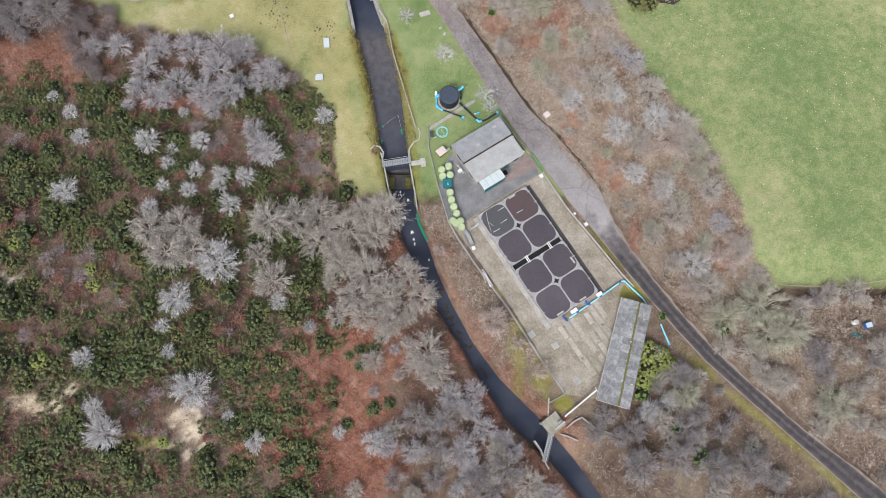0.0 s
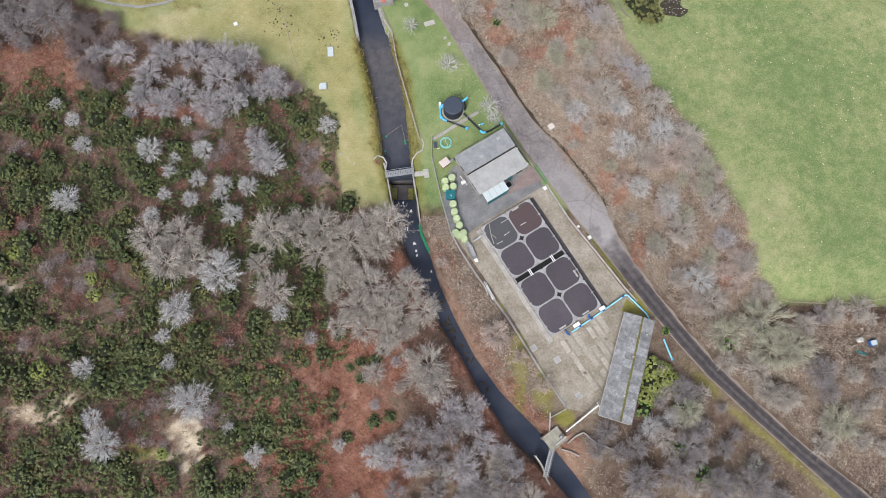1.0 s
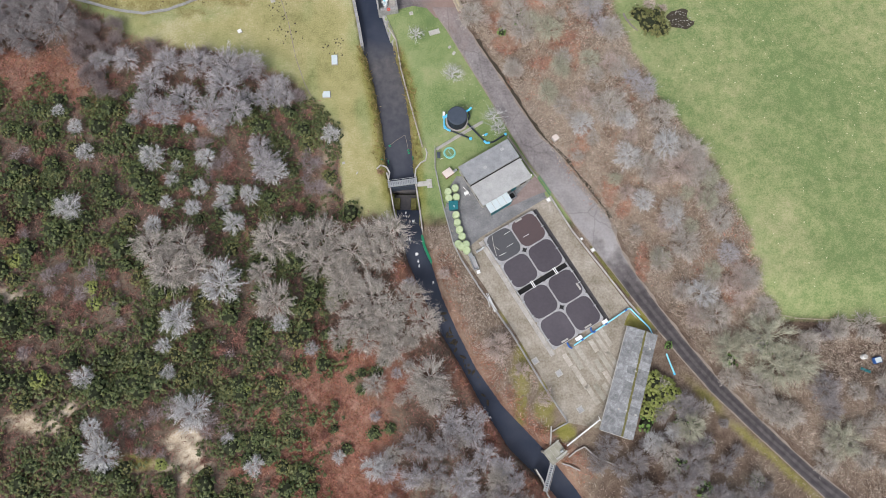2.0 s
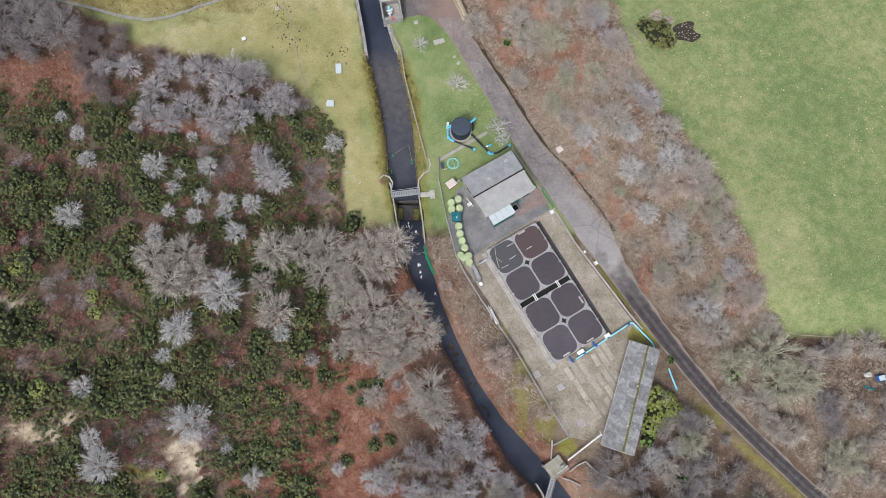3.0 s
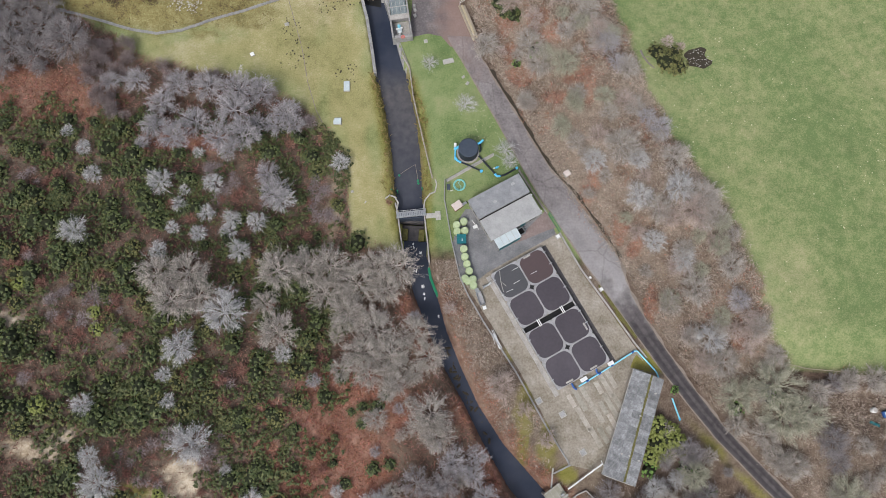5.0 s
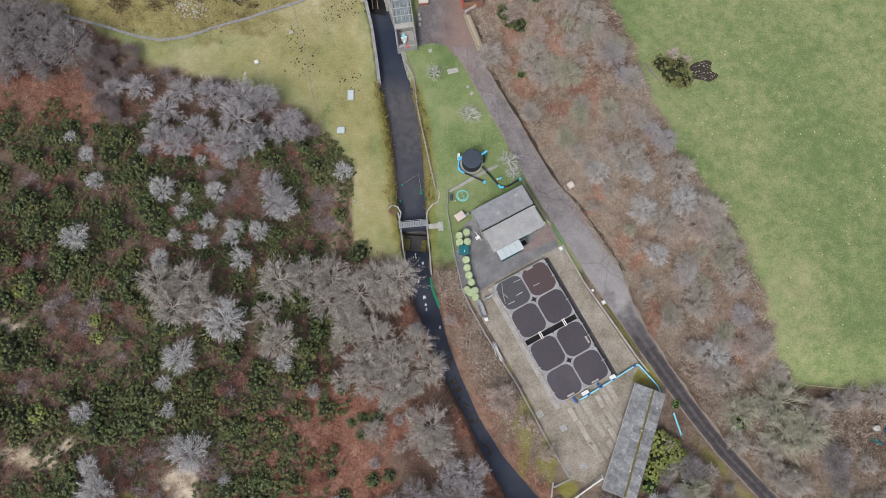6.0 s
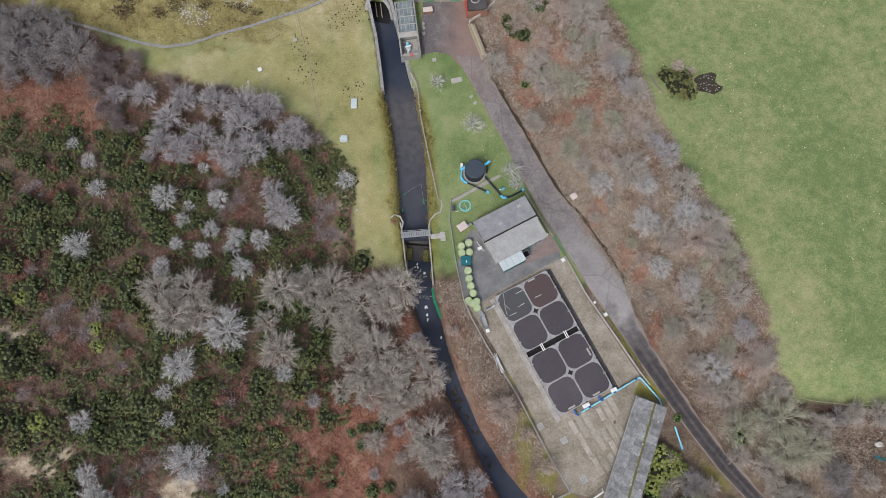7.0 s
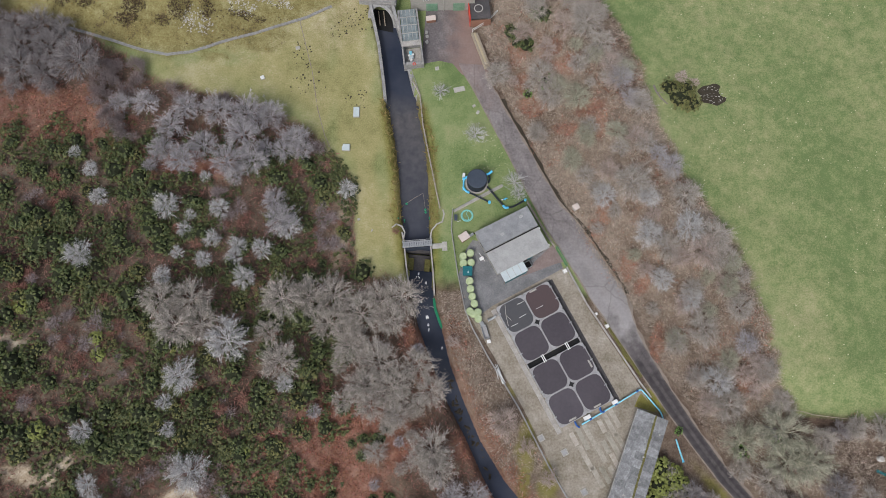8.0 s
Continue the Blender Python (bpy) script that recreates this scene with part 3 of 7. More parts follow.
PEAT = [(-42.2, 80.1, 4.9, 1.5), (-37.5, 82.5, 2.5, 1.5), (-47.7, 76.5, 2.5, 0.8)]
DAMP = [(12.4, 13.7, 1.4, 3.6), (10.4, 22.9, 1.3, 1.3), (12.6, 9.0, 0.9, 3.2), (16.5, 8.5, 1.6, 3.0), (-46.2, -1.8, 3.0, 0.9), (-49.5, -2.3, 0.9, 0.6), (-62.1, 56.9, 1.5, 1.2), (-67.2, 27.9, 1.2, 0.9)]
GAPS = [(-66.9, 31.7, 2.6, 1.6), (-58.3, 24.6, 4.7, 3.3), (-51.6, 24.7, 2.9, 2.0), (-55.1, 20.1, 5.5, 1.6), (-62.9, 14.3, 3.1, 1.8), (-41.0, 4.0, 8.0, 3.0), (-34.3, 16.0, 2.7, 1.6), (-68.8, 45.4, 4.1, 1.9), (-47.8, 55.9, 6.5, 2.3), (-46.2, -1.4, 5.4, 1.7), (-23.8, 47.0, 3.0, 4.0), (-37.3, 47.8, 5.0, 3.6), (-49.3, 2.5, 4.5, 2.1)]
STANDS = [(-23.9, 24.6, 4.0, 5.7), (-29.9, 31.3, 3.6, 3.9), (-55.4, 29.9, 4.1, 3.9), (-46.7, 11.8, 7.1, 5.2), (-40.8, 15.6, 4.9, 3.5), (-32.0, 10.8, 5.0, 5.3), (-57.5, -2.5, 5.0, 3.1), (-13.0, 11.8, 4.7, 2.7), (-26.9, 0.7, 5.1, 2.1), (-24.9, 55.7, 3.0, 7.0), (-47.8, 44.6, 5.3, 4.3), (-62.3, 39.0, 8.4, 4.1), (-70.7, 52.8, 5.3, 2.7)]


def land(x, y):
    """How much of each kind of land there is at a place."""
    d, h = river(x, y)
    wob = 0.6 * lumps(x, y, 0.7) + 0.3 * lumps(x, y, 2.0)
    road = np.interp(y, ROAD_Y, ROAD_X)
    wood = ease(-0.8, 0.8, y - np.interp(x, WOOD_X, WOOD_Y) + wob)
    k = {}
    k["lawn"] = np.where(d < 0, wood, 0.0)
    k["green"] = np.where((d > 0) & (x < road + 1), ease(38, 41, y + wob), 0.0)
    k["green"] = np.maximum(k["green"], k["lawn"] * blob(x, y, -62, 77, 16, 3.0, 1.0) * 0.8)
    skirt = ease(6.5, 0.5, y - np.interp(x, WOOD_X, WOOD_Y)) * ease(-76, -60, x) * (0.35 + 0.3 * lumps(x, y, 0.21))
    mown = 0.5 * ease(0.2, 0.9, np.sin(0.75 * (x + 0.16 * y)) * 0.6 + 0.5 * lumps(x, y, 0.3)) * ease(-32, -26, x)
    k["green"] = np.maximum(k["green"], k["lawn"] * np.maximum(skirt, mown))
    k["field"] = np.where(y > 20, ease(-1, 1, x - np.interp(y, FIELD_Y, FIELD_X) + wob), 0.0) * ease(21.8, 23.2, y + wob * 0.5)
    pasture = k["field"].copy()
    fringe = pasture * np.maximum(ease(5, 0.5, x - np.interp(y, FIELD_Y, FIELD_X) + wob), ease(9, 1, y - 22.5 + wob)) * (0.75 + 0.25 * lumps(x, y, 0.3))
    k["green"] = np.maximum(k["green"], pasture)
    k["field"] = k["field"] * (1 - 0.6 * fringe)
    k["bracken"] = np.clip(patches(x, y, FERN) + 0.7 * blob(x, y, -72.5, 61.5, 11, 5.5, 0.5), 0, 1)
    k["bracken"] = np.maximum(k["bracken"], np.where(x < 25, 0.65, 0) * ease(3.2, 1.2, np.abs(np.abs(d) - h - 1.0)) * ease(36, 30, y) * ease(-0.4, 0.6, lumps(x, y, 0.35) + 0.3))
    slope_side = (x > road + 2) & (y > 22)
    k["bracken"] = np.maximum(k["bracken"], np.where(slope_side, np.maximum(0.28 * ease(0.1, 0.6, lumps(x + 3, y, 0.19) * 0.6 + 0.5 * lumps(x, y + 5, 0.43) + 0.25 * lumps(x, y, 1.1)), 0.75 * patches(x, y, SLOPE_FERN)), 0.0))
    k["sand"] = np.clip(1.3 * patches(x, y, BARE) + 0.6 * blob(x, y, -21.5, 47, 1.2, 6) + 0.8 * patches(x, y, ROCKS) + 0.3 * blob(x, y, -27, 89, 5, 8, 1.0), 0, 1)
    k["sand"] = k["sand"] * (0.4 + 0.6 * ease(-0.45, 0.2, lumps(x, y, 1.6) + 0.7 * lumps(x + 2, y, 3.3)))
    edge = np.where((y > 48) & (y < 73), ease(-0.1, 0.9, np.abs(d) - h + 0.25 * wob), 1.0)
    k["lawn"], k["green"] = k["lawn"] * edge, k["green"] * edge
    drain = y - np.interp(x, DRAIN_X, DRAIN_Y)
    k["heath"] = np.where(d < 0, ease(-1.5, 1.0, drain + wob), ease(-1.5, 1.0, drain + wob)) * ease(-20, -24, x)
    k["heath"] = np.maximum(k["heath"], 0.75 * patches(x, y, PEAT))
    k["brush"] = ease(1.5, 3.5, x - road) * np.where(y > 20, ease(1, -1, x - np.interp(y, FIELD_Y, FIELD_X) + wob), 1.0)
    k["brush"] = k["brush"] * (0.6 + 0.4 * ease(16, 24, y))
    # East of x 28 thinner brush darkens the ground, standing for the wood's shade.
    k["brush"] = np.maximum(k["brush"], np.where((d > 0) & (x < road) & (y < 38), 0.1 + 0.6 * ease(2, 8, y) * np.where(x > 28, 0.2, 1.0), 0.0))
    k["brush"] = k["brush"] * (1 - 0.85 * k["bracken"])
    k["field"] = np.where(y > 20, k["field"], 0.0)
    k["bracken"] = k["bracken"] * (1 - pasture)
    k["moss"] = np.clip(blob(x, y, 33, 22.6, 2.6, 2.2) + 0.8 * patches(x, y, DAMP) + blob(x, y, 19.5, 4.0, 1.6, 1.4)
                        + 0.8 * blob(x, y, 28, 30, 0.6, 3.5), 0, 1)
    k["moss"] = np.maximum(k["moss"], 0.8 * ease(1.5, 0.5, np.abs(x - road + 3.4 + 0.5 * wob)) * ease(15, 9, y) * ease(-0.6, 0.3, lumps(x, y, 0.4)))
    k["moss"] = np.maximum(k["moss"], 0.75 * ease(1.6, 0.3, np.abs(np.abs(d) - h - 0.6)) * ease(36, 44, y) * ease(74, 70, y))
    return k


def axis(a, b, step, far):
    """Even steps between a and b, then ever wider ones out to far."""
    mid = list(np.arange(a, b + 1e-6, step))
    out, w = [], step
    while (out[-1] if out else b) < far:
        w *= 1.35
        out.append((out[-1] if out else b) + w)
    return np.array([a + b - v for v in reversed(out)] + mid + out)


# places that slabs and roads cover lie a little lower
def covered(x, y):
    road = np.interp(y, ROAD_Y, ROAD_X)
    return (np.abs(x - road) < 1.2) & (y < 90)


gx, gy = axis(-96, 92, 0.6, 2600), axis(-28, 112, 0.6, 2600)
GX, GY = np.meshgrid(gx, gy)
GZ = height(GX, GY) - 0.05 * covered(GX, GY)
nx_, ny_ = len(gx), len(gy)
me = bpy.data.meshes.new("ground")
me.vertices.add(nx_ * ny_)
me.vertices.foreach_set("co", np.stack([GX, GY, GZ], -1).astype(np.float32).ravel())
idx = np.arange(nx_ * ny_).reshape(ny_, nx_)
quads = np.stack([idx[:-1, :-1], idx[:-1, 1:], idx[1:, 1:], idx[1:, :-1]], -1).reshape(-1, 4)
me.loops.add(quads.size)
me.loops.foreach_set("vertex_index", quads.ravel().astype(np.int32))
me.polygons.add(len(quads))
me.polygons.foreach_set("loop_start", np.arange(0, quads.size, 4, dtype=np.int32))
me.update(calc_edges=True)
kinds_here = land(GX, GY)
for kname in KINDS:
    att = me.attributes.new(kname, "FLOAT", "POINT")
    att.data.foreach_set("value", kinds_here[kname].astype(np.float32).ravel())
me.polygons.foreach_set("use_smooth", np.ones(len(quads), bool))
me.materials.append(GROUND)
tagged(new("ground", me), "valley floor of grass, bracken, leaf litter and bare soil", "ground", kind="structure")


def strip(name, y0, y1, left, right, z, material, label, category, step=0.6, thick=0.0, cols=4):
    """A sheet between two lines that run up the valley."""
    ys = list(np.arange(y0, y1, step)) + [y1]
    vs, fs = [], []
    for y in ys:
        a, b = left(y), right(y)
        for c in range(cols + 1):
            x = a + (b - a) * c / cols
            vs.append((x, y, z(x, y)))
    w = cols + 1
    for i in range(len(ys) - 1):
        for c in range(cols):
            fs.append((i * w + c, i * w + c + 1, (i + 1) * w + c + 1, (i + 1) * w + c))
    if thick:
        n = len(vs)
        vs += [(x, y, zz - thick) for x, y, zz in vs]
        for i in range(len(ys) - 1):
            fs.append((i * w, (i + 1) * w, n + (i + 1) * w, n + i * w))
            fs.append((i * w + cols, n + i * w + cols, n + (i + 1) * w + cols, (i + 1) * w + cols))
    ob = raw(name, vs, fs, material)
    att = ob.data.attributes.new("across", "FLOAT", "POINT")
    att.data.foreach_set("value", [(i % w) / cols for i in range(len(vs))])
    return tagged(ob, label, category, kind="structure")


rl = lambda y: float(np.interp(y, RIVER_Y, RIVER_L)) - 1.6
rr = lambda y: float(np.interp(y, RIVER_Y, RIVER_R)) + 1.6
strip("water_upper", 45.0, 118, lambda y: rl(y) + 1.4, lambda y: rr(y) - 1.4, lambda x, y: -1.5, WATER, "still dark water in a walled river channel", "river")
strip("water_lower", -300, 41.5, rl, rr, lambda x, y: -2.3, WATER, "dark slow river running between wooded banks", "river", step=2.0)

ROADL_Y = [-40, -10.7, -6.8, -0.6, 5.7, 11.2, 16.8, 21.2, 26.5, 32, 38.2, 44.4, 49.8, 56.3, 62.5, 71.1, 76, 80]
ROADL_X = [101, 66.1, 62.1, 55.5, 48.8, 43.2, 38.5, 35, 31, 27, 22.3, 18.1, 14.2, 10.3, 6.8, 1.7, -1.2, -4.0]
ROADR_Y = [-40, -10, -5.5, -0.2, 7, 12.6, 18.3, 24.1, 30, 34.6, 38.2, 41.3, 46.6, 51.4, 55.2, 60.2, 65.9, 72.2, 78.4, 84]
ROADR_X = [105, 70.3, 65, 58.3, 50.8, 45.2, 40.5, 36.2, 32.2, 29.6, 28.6, 27.0, 23.2, 19.6, 15.9, 12.6, 9.2, 5.1, 1.4, -0.6]
road_l = lambda y: float(np.interp(y, ROADL_Y, ROADL_X))
road_r = lambda y: float(np.interp(y, ROADR_Y, ROADR_X))
over = lambda k: (lambda x, y: 0.03 + k)
soft_edge = lambda y, k: 0.16 * math.sin(y * 1.1 + k) + 0.1 * math.sin(y * 2.7 + 2 * k)
strip("verge_strip", -40, 80, lambda y: road_l(y) - 0.15, lambda y: road_r(y) + 0.25 + soft_edge(y, 3), over(0.0), TRACKMID, "gritty brown edge of the lane", "verge", thick=0.12)
strip("road", -40, 80.4, lambda y: road_l(y) + 0.12 + soft_edge(y, 0) * (0.25 + 0.35 * float(ease(28, 40, y))), lambda y: road_r(y) - 0.15 + soft_edge(y, 1) * (0.3 + 0.7 * float(ease(28, 40, y))), over(0.03), LANE, "worn lane, pale concrete above and dark tarmac below", "road", thick=0.08, cols=12)
court = link("forecourt", prism([(-10.8, 79.6), (-7.5, 80.6), (-5.0, 80.2), (-3.2, 78.2), (-2.2, 78.2), (0.4, 77.6), (2.2, 78.4), (0.2, 82.6), (-1.8, 86.6), (-2.6, 92.3), (-10.9, 92.3)], -0.1, 0.045), COURT)
tagged(court, "grey puddled tarmac forecourt reddened on one side", "forecourt", kind="structure")
strip("ditch", 40, 74, lambda y: road_r(y) + 0.2 + soft_edge(y, 5) * 0.5, lambda y: road_r(y) + 0.75 + soft_edge(y, 2), lambda x, y: h1(x, y) + 0.05, MOLE, "dark muddy ditch beside the lane", "ditch", thick=0.06, cols=3)

# yard slabs
yard = link("yard", prism([(1.6, 34.2), (6.0, 28.0), (11.4, 20.0), (16.4, 11.6), (20.0, 5.4), (25.2, 4.6), (30.0, 20.6), (32.6, 21.2), (31.2, 24.0), (26.4, 30.5), (21.7, 36.7), (18.4, 42.2), (16.6, 44.2), (7, 38)], -0.1, 0.05), YARD)
tagged(yard, "stained beige concrete yard", "yard", kind="structure")
apron = link("apron", prism([(1.2, 47.2), (0.2, 45.4), (-0.7, 41.0), (1.0, 35.0), (3.8, 34.6), (5.6, 36.2), (13.8, 41.5), (16.9, 43.5), (16.6, 44.6), (14.6, 46.9), (5.0, 47.0)], -0.1, 0.07), ASPHALT)
tagged(apron, "dark tarmac apron beside the store building", "yard", kind="structure")
ramp = link("hardcore_drive", prism([(8.2, 40.6), (15.6, 44.2), (17.0, 44.7), (15.0, 47.6), (11.8, 44.0)], 0.0, 0.085), DRIVE)
tagged(ramp, "purplish gravel drive from the lane gate", "drive", kind="structure")
mossy = link("moss_patch", prism([(29.7, 21.5), (30.2, 22.8), (30.7, 23.7), (31.6, 22.9), (32.6, 21.8), (33.2, 20.9), (31.0, 21.3)], 0.0, 0.056), mat("yellow_moss", [(0.13, 0.12, 0.025), (0.21, 0.185, 0.05), (0.27, 0.24, 0.10)], 1.2, 1.0))
tagged(mossy, "yellow moss spread over the yard's corner", "moss", kind="structure")

# ---------------------------------------------------------------- the river's works
def bank_line(side, y0, y1, off=0.0, step=1.0):
    ys = list(np.arange(y0, y1, step)) + [y1]
    return [(float(np.interp(y, RIVER_Y, RIVER_L if side < 0 else RIVER_R)) + side * off, y) for y in ys]


def channel_walls():
    for side in (-1, 1):
        w = link("channel_wall", ribbon_wall(bank_line(side, 37.2 if side > 0 else 36.5, 47.6, 0.12), 0.24, -3.3, 0.12), CONCRETE)
        tagged(w, "pale concrete wall of the weir channel", "channel wall", kind="structure")
    # flared stone walls that lead from the tunnel
    left = bank_line(-1, 72.0, 94.0, 0.2)
    w = link("wing_wall", ribbon_wall(left, 0.55, -3.3, lambda x, y: 0.25 + 1.9 * float(ease(84, 90, y))), STONE)
    tagged(w, "grey stone wing wall beside the tunnel mouth", "wing wall", kind="structure")
    right = bank_line(1, 74.0, 94.0, 0.2)
    w = link("wing_wall", ribbon_wall(right, 0.55, -3.3, lambda x, y: -1.3 + 1.6 * float(ease(73, 80, y)) + 1.9 * float(ease(84, 90, y))), STONE)
    tagged(w, "grey stone wing wall beside the tunnel mouth", "wing wall", kind="structure")
    # sloping apron at the end of the right-hand wall
    bm = bmesh.new()
    vs = [bm.verts.new(c) for c in ((-12.2, 77.8, 0.14), (-13.2, 80.0, 0.14), (-12.4, 76.0, -1.2), (-10.9, 72.6, -1.2), (-9.6, 71.9, -0.3), (-10.6, 74.2, 0.14))]
    bm.faces.new(vs)
    ret = bmesh.ops.extrude_face_region(bm, geom=list(bm.faces))
    for v in ret["geom"]:
        if isinstance(v, bmesh.types.BMVert):
            v.co.z -= 1.2
    bmesh.ops.recalc_face_normals(bm, faces=bm.faces)
    tagged(link("apron_slope", bm, STONE), "sloping stone apron at the channel's edge", "apron", kind="structure")


def tunnel_portal():
    """A headwall with a tall pointed arch, leaning back with the foot of the dam, and a vault behind it."""
    cx, half, base, crown, spring = -18.6, 2.0, -3.2, 1.7, -0.5
    n = 10
    arch = [(-half, base), (-half, spring)]
    for i in range(1, n):
        a = i / n
        arch.append((-half * math.cos(a * math.pi / 2) , spring + (crown - spring) * math.sin(a * math.pi / 2)))
    arch.append((0.0, crown))
    arch += [(-x, z) for x, z in reversed(arch[:-1])]
    y_at = lambda z: 86.9 + 0.85 * max(0.0, z + 1.5)
    x_at = lambda y: cx - (y - 86.9) * 0.3
    portal = thing("tunnel_portal", pose(0, 0, 0), "grey stone tunnel portal at the foot of the dam", "tunnel")
    bm = bmesh.new()
    outer = []
    for x, z in arch:
        k = 1.32 if z > spring else 1.45
        outer.append((x * k if abs(x) > 0.05 else 0.0, z if z <= spring else spring + (z - spring) * 1.22))
    rows = []
    for pts in (arch, outer):
        for back in (0.0, 0.7):
            rows.append([bm.verts.new((x_at(y_at(z)) + x, y_at(z) + back, z)) for x, z in pts])
    a, ab, o, obk = rows
    for i in range(len(arch) - 1):
        bm.faces.new((a[i], a[i + 1], o[i + 1], o[i]))
        bm.faces.new((a[i], ab[i], ab[i + 1], a[i + 1]))
        bm.faces.new((o[i], o[i + 1], obk[i + 1], obk[i]))
        bm.faces.new((ab[i], obk[i], obk[i + 1], ab[i + 1]))
    bmesh.ops.recalc_face_normals(bm, faces=bm.faces)
    part("headwall", bm, STONE, portal)
    bm = bmesh.new()
    prev = None
    for k in range(0, 9):
        y = 0.6 + k * 3.0
        ring = [bm.verts.new((x_at(y_at(z)) + x - 0.28 * y, y_at(z) + y, z)) for x, z in arch]
        if prev:
            for i in range(len(arch) - 1):
                bm.faces.new((prev[i], prev[i + 1], ring[i + 1], ring[i]))
        prev = ring
    bm.faces.new(prev)
    # The vault is coloured near-black in place of its unlit inside.
    part("vault", bm, DARK, portal, "tunnel vault with its shade painted near-black")
    part("deck", prism([(-23.2, 89.9), (-16.4, 89.9), (-16.0, 97.0), (-25.0, 97.0)], 1.6, 2.45), STONE, portal, "grey stone deck above the tunnel")
    part("parapet", ribbon_wall([(-23.0, 90.2), (-16.6, 90.2)], 0.4, 1.6, 2.9), STONE, portal)
    # Near-black sheet above the water: the tunnel's darkness put into colour.
    part("tunnel_shade_sheet", prism([(-20.7, 87.0), (-16.7, 86.4), (-17.4, 90.0), (-24.0, 112.0), (-28.0, 112.0), (-22.0, 90.0)], -1.6, -1.46), DARK, portal, "black sheet over the tunnel water, standing for the dark inside")
    for dx in (-0.45, 0.5):
        part("beam", box(0.16, 3.0, 0.2, (x_at(88.6) + dx, 88.8, -0.9), 0.03, turn=12), WOOD, portal, "pale timber beam inside the tunnel mouth")


def weir():
    w = thing("weir", pose(-8.2, 43.5, 0), "stepped concrete weir in the walled channel", "weir")
    part("sill", box(4.3, 1.0, 1.6, (0.05, 1.6, -3.2), 0.05), TRACK, w)
    part("apron", box(3.9, 3.2, 0.9, (0.5, -0.8, -3.25), 0.05), TRACK, w, "dark wet spillway apron")
    for x, g in ((-1.15, 1), (1.75, 1)):
        part("block", box(1.0, 2.1, 0.75, (x + 0.2, -1.0, -2.5), 0.08), MOSS, w, "moss-covered concrete block")


def weir_bridge():
    """A narrow steel gate deck across the channel."""
    b = thing("footbridge", pose(-8.2, 45.65, 0.15, 0, 0, 9.5), "grey steel footbridge over the weir gate", "footbridge")
    for y in (-0.45, 0.45):
        part("girder", box(5.2, 0.14, 0.3, (0, y, 0), 0.02), STEEL, b)
    for i in range(17):
        part("slat", box(0.26, 0.8, 0.05, (-2.4 + i * 0.3, 0, 0.26), 0.01), STEEL, b)
    for y in (-0.5, 0.5):
        part("handrail", tube([(-2.6, y, 0.95), (2.6, y, 0.95)], 0.035), STEEL, b)
        for x in (-2.5, -1.25, 0, 1.25, 2.5):
            part("post", tube([(x, y, 0.1), (x, y, 0.95)], 0.03, 6), STEEL, b)
    part("gate", box(4.2, 0.12, 1.9, (0, -0.68, -1.7), 0.02), LID, b, "dark steel sluice gate leaf")
    s = thing("landing", pose(-4.2, 45.6, 0.0, 0, 0, 8), "pale stone landing of the footbridge", "landing")
    part("slab", box(1.7, 0.9, 0.14, (-0.6, 0.1, 0), 0.03), PALE, s)
    part("slab", box(0.9, 1.6, 0.15, (0.7, 0.0, 0), 0.03), PALE, s)
    for side, pts in ((-1, [(-10.7, 46.6), (-10.6, 47.6), (-11.2, 48.6), (-12.2, 48.9), (-12.9, 48.2)]), (1, [(-6.1, 47.0), (-6.0, 48.3), (-5.2, 49.5), (-4.3, 50.0), (-4.1, 51.4), (-4.4, 52.2)])):
        tagged(link("kerb", ribbon_wall(dense(pts, 0.5), 0.22, -0.3, 0.22), PALE), "curved pale concrete kerb by the channel", "kerb", kind="structure")


def foam():
    bm = bmesh.new()
    for cx, cy, r in ((-7.6, 40.6, 0.45), (-6.1, 39.6, 0.3), (-7.9, 36.2, 0.7), (-7.0, 36.2, 0.4), (-5.4, 33.6, 0.3), (-5.2, 32.2, 0.28), (-5.0, 31.3, 0.25), (-2.4, 28.5, 0.2)):
        for i in range(7):
            a, q = random.uniform(0, 6.28), random.uniform(0, r)
            bmesh.ops.create_icosphere(bm, subdivisions=1, radius=random.uniform(0.03, 0.11), matrix=Matrix.Translation((cx + q * math.cos(a), cy + q * math.sin(a), -2.28)) @ Matrix.Diagonal((1.2, 2.2, 0.3, 1)))
    tagged(link("foam", bm, WHITE), "white foam on the water below the weir", "foam", kind="stuff")
    bm = bmesh.new()
    for i in range(26):
        y = random.uniform(8, 24)
        x = np.interp(y, RIVER_Y, RIVER_L) * 0.45 + np.interp(y, RIVER_Y, RIVER_R) * 0.55 + random.uniform(-0.7, 0.5)
        bmesh.ops.create_icosphere(bm, subdivisions=1, radius=random.uniform(0.12, 0.4), matrix=Matrix.Translation((x, y, -2.32)) @ Matrix.Rotation(random.uniform(0, 3), 4, "Z") @ Matrix.Diagonal((1.8, 0.8, 0.5, 1)))
    tagged(link("river_stones", bm, MOLE), "dark wet stones and weed breaking the river's surface", "stones", kind="stuff")
    n = thing("boom", pose(0, 0, 0), "green net boom along the river bank", "boom")
    part("net", ribbon_wall([(-4.6, 36.8), (-4.2, 35.0), (-3.4, 33.2), (-2.7, 31.8)], 0.42, -2.4, -1.7), GREENP, n)
    for x, y in ((-4.6, 36.8), (-2.7, 31.8)):
        part("post", cyl(0.06, 1.4, (x, y, -2.6), 8), WOOD, n)


